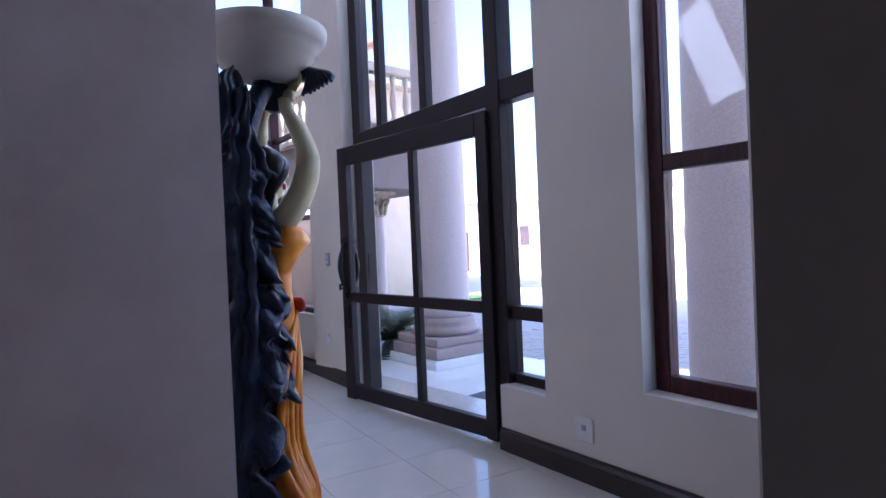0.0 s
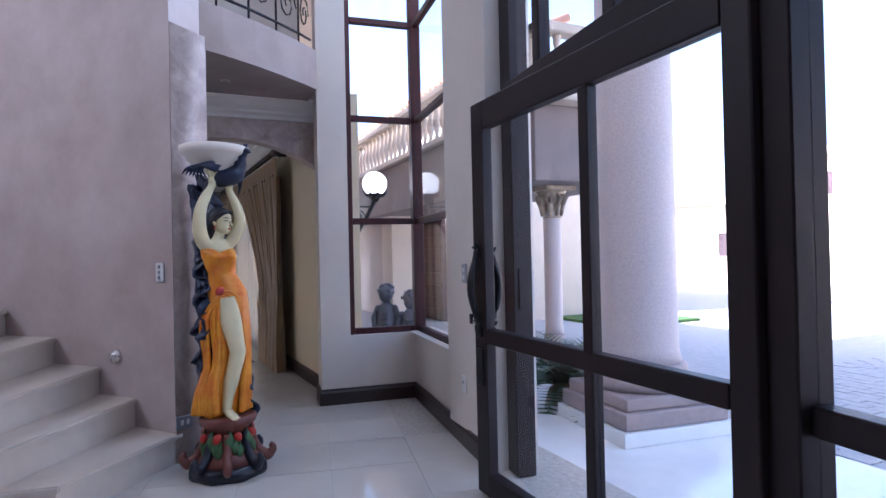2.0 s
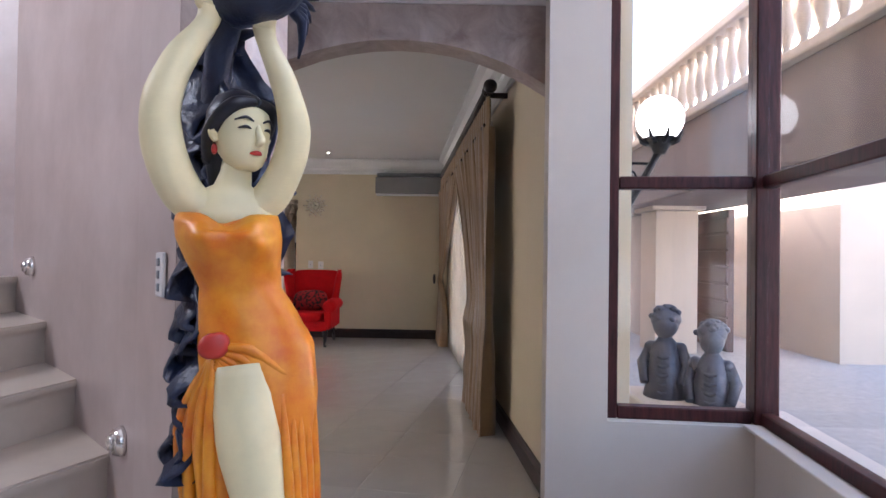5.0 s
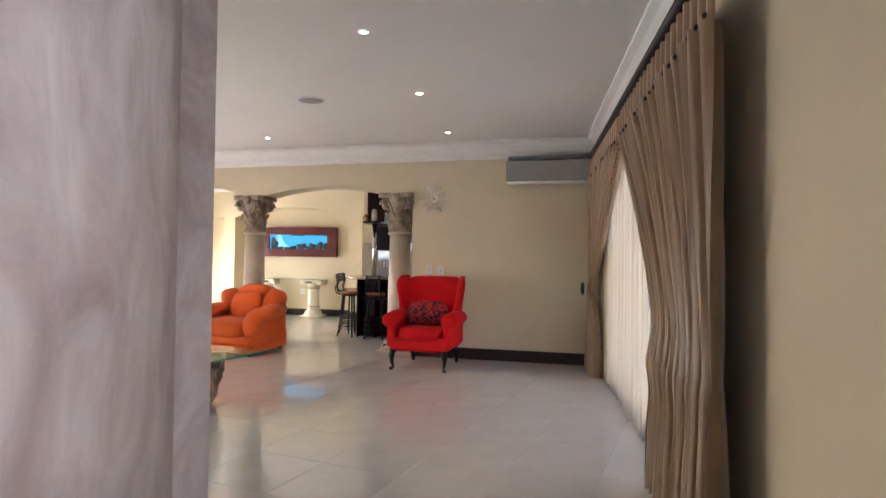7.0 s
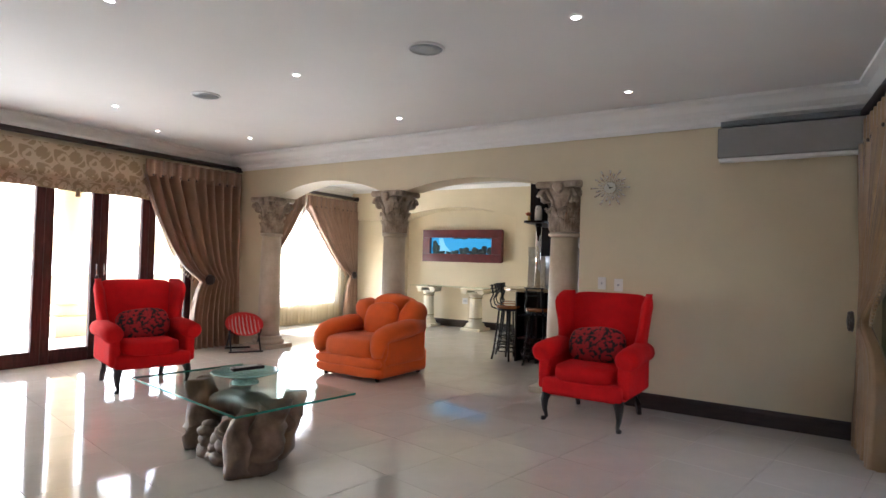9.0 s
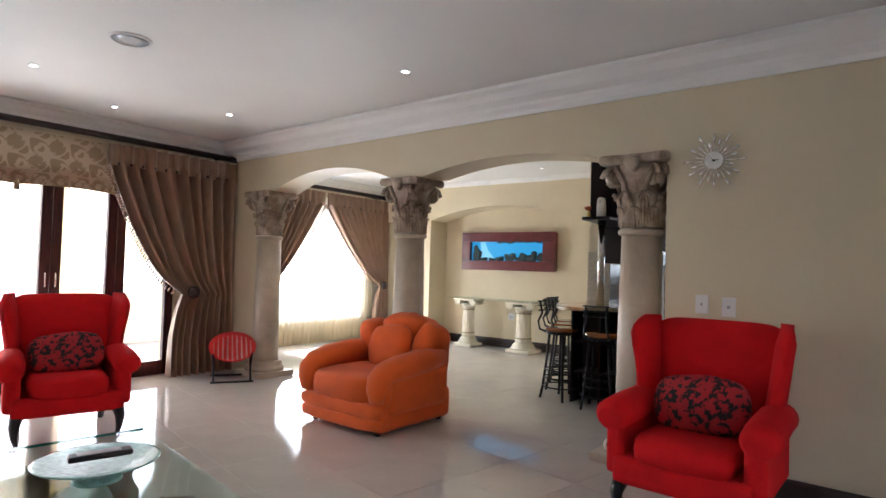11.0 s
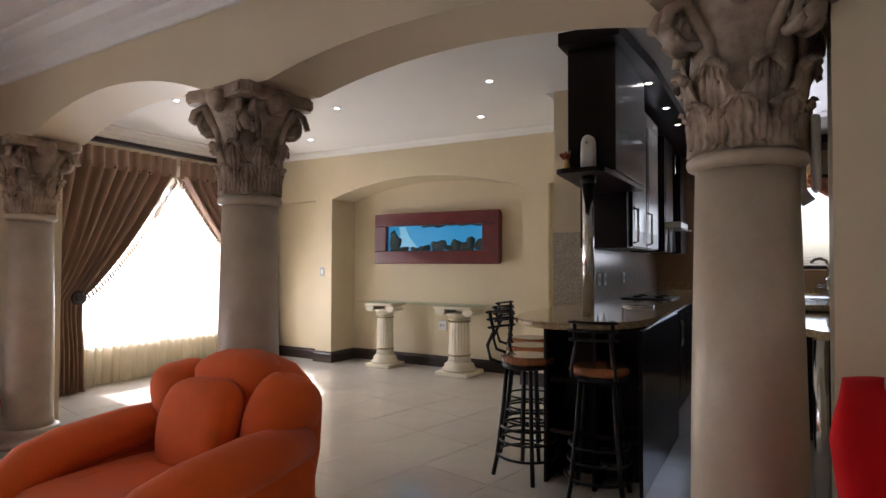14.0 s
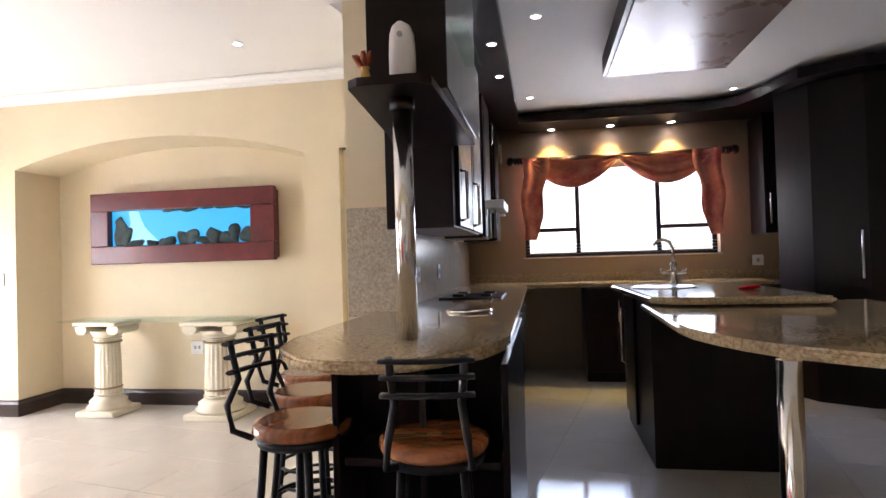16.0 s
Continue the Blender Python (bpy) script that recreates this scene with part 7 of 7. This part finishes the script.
cabinet_unit(pose(-18.35, -2.31, 1.42, 0, 0, 180), 0.55, 1.2, 0.34, 1, "dark espresso wall cabinet in the kitchen corner", "wall_cabinet")
hood = thing("cooker_hood", "steel cooker hood between wall cabinets", "cooker hood", pose(-17.45, -2.45, 0))
part("canopy", box(B(), -0.28, 0.28, -0.2, 0.30, 1.66, 1.73, bevel=0.01), WHITEPL, hood)
part("chimney", box(B(), -0.13, 0.13, -0.2, 0.05, 1.73, 2.66, bevel=0.005), BLACKCAB, hood)
for k in range(3):
    part("hanging_tool", tube(B(), [(0.20, 0.12 + 0.05 * k, 1.66), (0.20, 0.12 + 0.05 * k, 1.42)], [0.008, 0.018], seg=6), GREYPL, hood)
hb = thing("gas_hob", "black hob set in the granite worktop", "hob", pose(-16.7, -2.36, CT))
part("plate", box(B(), -0.28, 0.28, -0.22, 0.22, 0.0, 0.012, bevel=0.004), BLACKWOOD, hb)
for x in (-0.14, 0.14):
    for y in (-0.1, 0.1):
        part("burner", lathe(B(), [(0.045, 0.012), (0.04, 0.03)], x, y, 14), IRON, hb)
kt = thing("pot_stand", "chrome pot stand on the worktop", "trivet", pose(-15.5, -2.05 - 0.2, CT))
part("ring", lathe(B(), [(0.12, 0.0), (0.125, 0.012), (0.11, 0.018)], seg=20), CHROME, kt)

# things on the end shelf
fr = thing("air_freshener", "white plastic automatic air freshener on the end shelf", "air freshener", pose(-14.36, -2.31, 1.875, 0, 0, 90))
bm = B()
rings(bm, [[(cx_ + w_ * math.copysign(abs(math.cos(a)) ** 0.7, math.cos(a)), 0.035 * math.copysign(abs(math.sin(a)) ** 0.7, math.sin(a)), z) for a in (2 * math.pi * k / 24 for k in range(24))] for z, w_, cx_ in ((0.0, 0.046, 0), (0.10, 0.046, 0), (0.165, 0.042, 0), (0.19, 0.032, 0), (0.20, 0.015, 0))])
part("case", bm, WHITEPL, fr)
part("nozzle", tube(B(), [(0, -0.03, 0.155), (0, -0.04, 0.155)], 0.010, seg=10), GREYPL, fr)
fl = thing("flower_vase", "small gilt vase with dried orange flower", "vase", pose(-14.38, -2.45, 1.875))
part("vase", lathe(B(), [(0.016, 0), (0.02, 0.03), (0.012, 0.06), (0.018, 0.07)], seg=12), mat("gilt_brass", (0.55, 0.36, 0.10), 0.3, metal=0.8), fl)
bm = B()
rnd = random.Random(4)
for k in range(14):
    v = Vector((rnd.uniform(-1, 1), rnd.uniform(-1, 1), rnd.uniform(0.2, 1.2))).normalized() * 0.06
    tube(bm, [(0, 0, 0.065), tuple(v * 0.6 + Vector((0, 0, 0.07))), tuple(v + Vector((0, 0, 0.07)))], [0.003, 0.012, 0.003], seg=5)
part("petals", bm, mat("dried_orange_petals", (0.35, 0.08, 0.03), 0.7, scale=30), fl)

# ---- bar stools ----
def stool(m, label):
    """A bar stool whose back is at +y."""
    th = thing("bar_stool", label, "stool", m, group="bar stools")
    part("seat", lathe(B(), [(0.10, 0.685), (0.158, 0.69), (0.167, 0.705), (0.164, 0.725), (0.14, 0.735)], seg=28), SEATWOOD, th)
    part("seat_ring", lathe(B(), [(0.15, 0.66), (0.155, 0.685), (0.12, 0.688)], seg=20), IRON, th)
    for k in range(4):
        a = math.pi / 4 + k * math.pi / 2
        c, s = math.cos(a), math.sin(a)
        part("leg", tube(B(), [(0.125 * c, 0.125 * s, 0.67), (0.15 * c, 0.15 * s, 0.4), (0.185 * c, 0.185 * s, 0.12), (0.21 * c, 0.21 * s, 0.0)], 0.0135, seg=8), IRON, th)
    for z, r in ((0.13, 0.185), (0.22, 0.172), (0.30, 0.163)):
        bm = B()
        tube(bm, [(r * math.cos(2 * math.pi * k / 28), r * math.sin(2 * math.pi * k / 28), z) for k in range(29)], 0.008, seg=6)
        part("foot_ring", bm, IRON, th)
    for s in (-1, 1):
        part("back_post", tube(B(), [(s * 0.10, 0.13, 0.68), (s * 0.115, 0.20, 0.70), (s * 0.105, 0.235, 0.78), (s * 0.09, 0.195, 0.87), (s * 0.098, 0.212, 0.95), (s * 0.10, 0.22, 1.0)], 0.0115, seg=8), IRON, th)
    for z, y in ((0.99, 0.222), (0.945, 0.214), (0.895, 0.205)):
        bm = B()
        tube(bm, [(-0.125 + 0.025 * k, y + 0.012 - 0.0012 * (k - 5) ** 2 * 0.6, z) for k in range(11)], 0.017, seg=8, squash=0.5)
        part("back_slat", bm, IRON, th)
    return th


st = stool(pose(-14.13, -2.19, 0, 0, 0, -83), "black iron bar stool with varnished round seat at the bar end")
for x, y, r in ((-14.27, -2.67, 165), (-14.69, -2.815, 172), (-15.08, -2.965, 176)):
    o = copy_thing(st, pose(x, y, 0, 0, 0, r))
    tagged(o, "black iron bar stool with varnished round seat on the dining side")

# ---- island with lower bar ----
isl = thing("kitchen_island", "dark espresso kitchen island cabinet", "cabinet", pose(0, 0, 0))
part("body", box(B(), -17.0, -15.96, -1.24, -0.52, 0.0, 0.975, bevel=0.004, seg=1), BLACKCAB, isl)
d_ = part("door", box(B(), -16.96, -16.5, -1.262, -1.24, 0.1, 0.95, bevel=0.004, seg=1), BLACKCAB, isl)
part("handle", tube(B(), [(-16.88, -1.262, 0.45), (-16.88, -1.295, 0.46), (-16.88, -1.295, 0.85), (-16.88, -1.262, 0.86)], 0.008, seg=8), CHROME, d_)
worktop("island_worktop", [(-17.10, -1.34), (-15.72, -1.29), (-15.60, -1.15), (-15.58, -0.42), (-17.10, -0.42)], 1.02, 0.04, "speckled granite island worktop with sink")
ob_ = [(-15.95, -1.30)] + [(-15.0 + 0.95 * math.sin(a), -0.72 - 0.62 * math.cos(a)) for a in (0.15 + (math.pi - 0.15) * k / 18 for k in range(19))] + [(-15.95, -0.10)]
worktop("breakfast_bar", ob_, 0.97, 0.04, "speckled granite breakfast bar with rounded end")
lg = thing("support_post", "round brushed steel post under the breakfast bar", "post", pose(-14.28, -1.14, 0))
part("tube", lathe(B(), [(0.035, 0.0), (0.035, 0.93)], seg=20), CHROME, lg)
sk = thing("kitchen_sink", "round steel sink rim in the island worktop", "sink", pose(-16.55, -1.05, 1.02))
part("rim", lathe(B(), [(0.21, 0.0), (0.212, 0.006), (0.19, 0.010), (0.17, 0.002)], seg=28, caps=False), CHROME, sk)
part("basin", lathe(B(), [(0.175, 0.003), (0.16, 0.002)], seg=24), GREYPL, sk)
tp = thing("mixer_tap", "tall chrome swan-neck mixer tap on the island", "tap", pose(-16.80, -0.93, 1.02))
part("body", lathe(B(), [(0.035, 0.0), (0.03, 0.02), (0.022, 0.03), (0.022, 0.14), (0.028, 0.15), (0.012, 0.17)], seg=16), CHROME, tp)
part("spout", tube(B(), [(0, 0, 0.15), (0, 0.0, 0.26), (0.0, -0.02, 0.31), (0.0, -0.06, 0.33), (0, -0.10, 0.32), (0, -0.13, 0.29)], 0.012, seg=8), CHROME, tp)
for s in (-1, 1):
    part("lever", tube(B(), [(0, s * 0.02, 0.09), (0, s * 0.08, 0.095), (0, s * 0.085, 0.12)], [0.012, 0.016, 0.012], seg=8), CHROME, tp)
dc = thing("dish_cloth", "small dark red cloth on the island worktop", "cloth", pose(-16.2, -0.62, 1.02))
part("cloth", blob(B(), (0, 0, 0.012), (0.16, 0.10, 0.03), 2.5, nu=16, nv=6, wob=0.012), RED, dc)

# tall curved corner units
tc = thing("pantry_unit", "tall curved dark espresso pantry cabinet", "cabinet", pose(0, 0, 0))
curve = [(-18.93, 0.30), (-18.45, 0.30), (-18.28, 0.32), (-17.95, 0.20), (-17.62, 0.34), (-17.42, 0.66), (-17.40, 1.1), (-17.40, 1.68), (-18.93, 1.68)]
bm = B()
prism(bm, curve[3:] + [(-18.93, 0.62), (-18.2, 0.50)], 0.0, 2.62)
part("body", bm, BLACKCAB, tc)
part("wall_unit", box(B(), -18.93, -18.52, 0.30, 0.62, 1.42, 2.60, bevel=0.004, seg=1), BLACKCAB, tc)
part("handle", tube(B(), [(-18.51, 0.34, 1.50), (-18.48, 0.34, 1.51), (-18.48, 0.34, 1.80), (-18.51, 0.34, 1.81)], 0.008, seg=8), CHROME, tc)
part("handle", tube(B(), [(-17.40, 0.60, 1.0), (-17.36, 0.58, 1.02), (-17.36, 0.58, 1.38), (-17.40, 0.60, 1.40)], 0.010, seg=8), CHROME, tc)
bm = B()
prism(bm, [(-18.93, -2.06), (-18.45, -2.06), (-18.42, -0.3), (-18.30, 0.0), (-18.0, 0.12), (-17.5, 0.22), (-17.25, 0.6), (-17.22, 1.68), (-18.93, 1.68)], 2.63, 2.72)
part("pelmet", bm, BLACKCAB, tc)
for y in (-1.72, -1.10, -0.48):
    th = downlight(pose(-18.82, y, 2.63), True, "pelmet lights")
    ld = bpy.data.lights.new("pelmet_lamp", "SPOT")
    ld.energy, ld.color, ld.spot_size, ld.spot_blend, ld.shadow_soft_size = 6, (1.0, 0.68, 0.2), radians(80), 0.5, 0.02
    lo = new("pelmet_lamp", ld)
    lo.matrix_world = look((-18.82, y, 2.615), (-18.86, y, 2.0))
for x, y in ((-16.07, -1.85), (-17.95, -1.93), (-18.14, -0.07), (-15.0, 0.4)):
    copy_thing(d0, pose(x, y, CZ))
for x in (-15.4, -16.2, -16.9):
    copy_thing(d0, pose(x, -2.14, 2.66))
# dropped ceiling panel
solid("ceiling_panel", box(B(), -16.95, -14.9, -1.33, -0.48, 2.60, CZ - 0.002, bevel=0.004), mat("brown_lacquer_panel", (0.26, 0.19, 0.155), 0.28, scale=3, spread=0.12), "brown lacquered dropped ceiling panel over the island", "ceiling")
solid("ceiling_panel_trim", box(B(), -16.96, -14.9, -1.36, -1.33, 2.61, CZ - 0.002), BLACKCAB, "dark edge of the dropped ceiling panel", "trim")
for x in (-16.4, -16.75):
    copy_thing(d0, pose(x, -0.65 if x > -16.5 else -1.0, 2.609))

# kitchen window with swag valance and blind slats
kw = thing("window_6", "black framed kitchen window with white blind slats", "window", kind="structure")
bars(kw, "frame", ALU, [("window_frame", -19.10, -19.05, -2.04, -1.99, 1.24, 2.2), ("window_frame", -19.10, -19.05, -0.05, 0.0, 1.24, 2.2), ("mullion", -19.10, -19.05, -1.48, -1.43, 1.24, 2.2), ("mullion", -19.10, -19.05, -0.62, -0.57, 1.24, 2.2), ("rail", -19.10, -19.05, -1.99, -1.48, 1.52, 1.565), ("rail", -19.10, -19.05, -0.57, -0.05, 1.52, 1.565), ("rail", -19.10, -19.05, -1.99, -0.05, 1.24, 1.285)])
part("pane", box(B(), -19.078, -19.072, -1.99, -0.05, 1.285, 2.2), PANE, kw).visible_shadow = False
for k in range(4):
    part("slat", box(B(), -19.03, -18.995, -2.02, -0.02, 1.27 + 0.035 * k, 1.273 + 0.035 * k), WHITEPL, kw)
part("window_sill", box(B(), -19.0, -18.93, -2.06, 0.02, 1.225, 1.24, bevel=0.004, seg=1), WHITEPL, kw)
SWAG = mat("red_orange_swag", (0.42, 0.05, 0.06), 0.6, scale=6, colour2=(0.74, 0.32, 0.20), sheen=0.3)
va = thing("swag_valance", "red and orange swagged valance with side tails", "valance", pose(-18.90, 0, 0))
for y0, y1 in ((-2.0, -1.02), (-1.02, -0.04)):
    bm = B()
    loops = []
    for j in range(9):
        drop = 0.04 + 0.27 * j / 8
        loops.append([(0.05 + 0.03 * math.sin(j * 2.1 + 3 * u), y0 + (y1 - y0) * u, 2.32 - drop * math.sin(math.pi * u) ** 0.8 - 0.02 * j / 8) for u in (k / 20 for k in range(21))])
    rings(bm, loops, close=False, caps=False)
    part("swag", bm, SWAG, va)
for y0, s in ((-2.05, 1), (0.02, -1)):
    bm = B()
    loops = []
    for j in range(10):
        z = 2.33 - 0.10 * j
        loops.append([(0.07 + 0.025 * math.sin(9 * u), y0 + s * (0.30 * u * (1 - 0.04 * j) + 0.02 * math.sin(j)), z - (0.0 if j < 9 else 0) + min(0, (0.35 - 0.5 * u)) * (j / 9) * -1.2) for u in (k / 12 for k in range(13))])
    rings(bm, loops, close=False, caps=False)
    part("tail", bm, SWAG, va)
rod(pose(-18.95, 0, 0, 0, 0, -90), -0.12, 2.14, 2.31, 0.06, "thin black curtain pole over the kitchen window")

# rack on the kitchen wall
wr = thing("wall_rack", "white wire wall rack with cups in the kitchen corner", "rack", pose(-18.93, -2.45, 1.55))
part("shelf", box(B(), 0, 0.16, -0.16, 0.2, 0.16, 0.18, bevel=0.004), WHITEPL, wr)
for k in range(3):
    part("hook", tube(B(), [(0.1, -0.1 + 0.1 * k, 0.16), (0.1, -0.1 + 0.1 * k, 0.06)], 0.012, seg=6), GREYPL, wr)
# white telephone on the wall edge beside the column
te = thing("wall_telephone", "white wall telephone on the wall edge beside the column", "telephone", ARCHW @ pose(-0.17, -0.222, 1.62))
part("cradle", box(B(), -0.05, 0.05, -0.025, 0, -0.11, 0.11, bevel=0.012), WHITEPL, te)
part("handset", tube(B(), [(0, -0.03, -0.14), (0, -0.055, -0.1), (0, -0.06, 0.1), (0, -0.03, 0.15)], [0.02, 0.02, 0.02, 0.024], seg=10), WHITEPL, te)

# ---- floor tiles ----
TS, ANG = 0.53, -11.5
fl_ = bpy.data.objects["floor"]
bm = B()
box(bm, 0.0015, TS - 0.0015, 0.0015, TS - 0.0015, -0.004, 0.0)
tile_me = bpy.data.meshes.new("tile")
bm.to_mesh(tile_me)
bm.free()
tile_me.materials.append(TILE)
rot_ = Matrix.Rotation(radians(ANG), 4, "Z") @ Matrix.Translation((0.1, 0.298, 0))
inside, far_ = [], []
def in_floor(p):
    x, y = p.x, p.y
    if not (-19.4 < x < 3.1 and -7.7 < y < 2.1):
        return False
    return True
for i in range(-60, 40):
    for j in range(-60, 40):
        p = rot_ @ Vector((i * TS, j * TS, 0))
        c = rot_ @ Vector(((i + 0.5) * TS, (j + 0.5) * TS, 0))
        if not in_floor(c):
            continue
        near = (-6.5 < c.x < 0.5 and -0.8 < c.y < 2.0) or (-17.0 < c.x <= -6.5 and -4.6 < c.y < 1.4)
        (inside if near else far_).append(p)
inside = sorted(inside, key=lambda p: abs(p.y + 1.0 + 0.13 * (p.x + 6)))
for k, p in enumerate(inside):
    if k < 290:
        o = bpy.data.objects.new("tile", tile_me)
        scene.collection.objects.link(o)
        o.parent = fl_
        o.matrix_basis = Matrix.Translation(p) @ rot_.to_3x3().to_4x4()
    else:
        far_.append(p)
bm = B()
for p in far_:
    box(bm, 0.0015, TS - 0.0015, 0.0015, TS - 0.0015, -0.004, 0.0, m=Matrix.Translation(p) @ rot_.to_3x3().to_4x4())
tagged(part("tile_field", bm, TILE, fl_), kind="stuff")
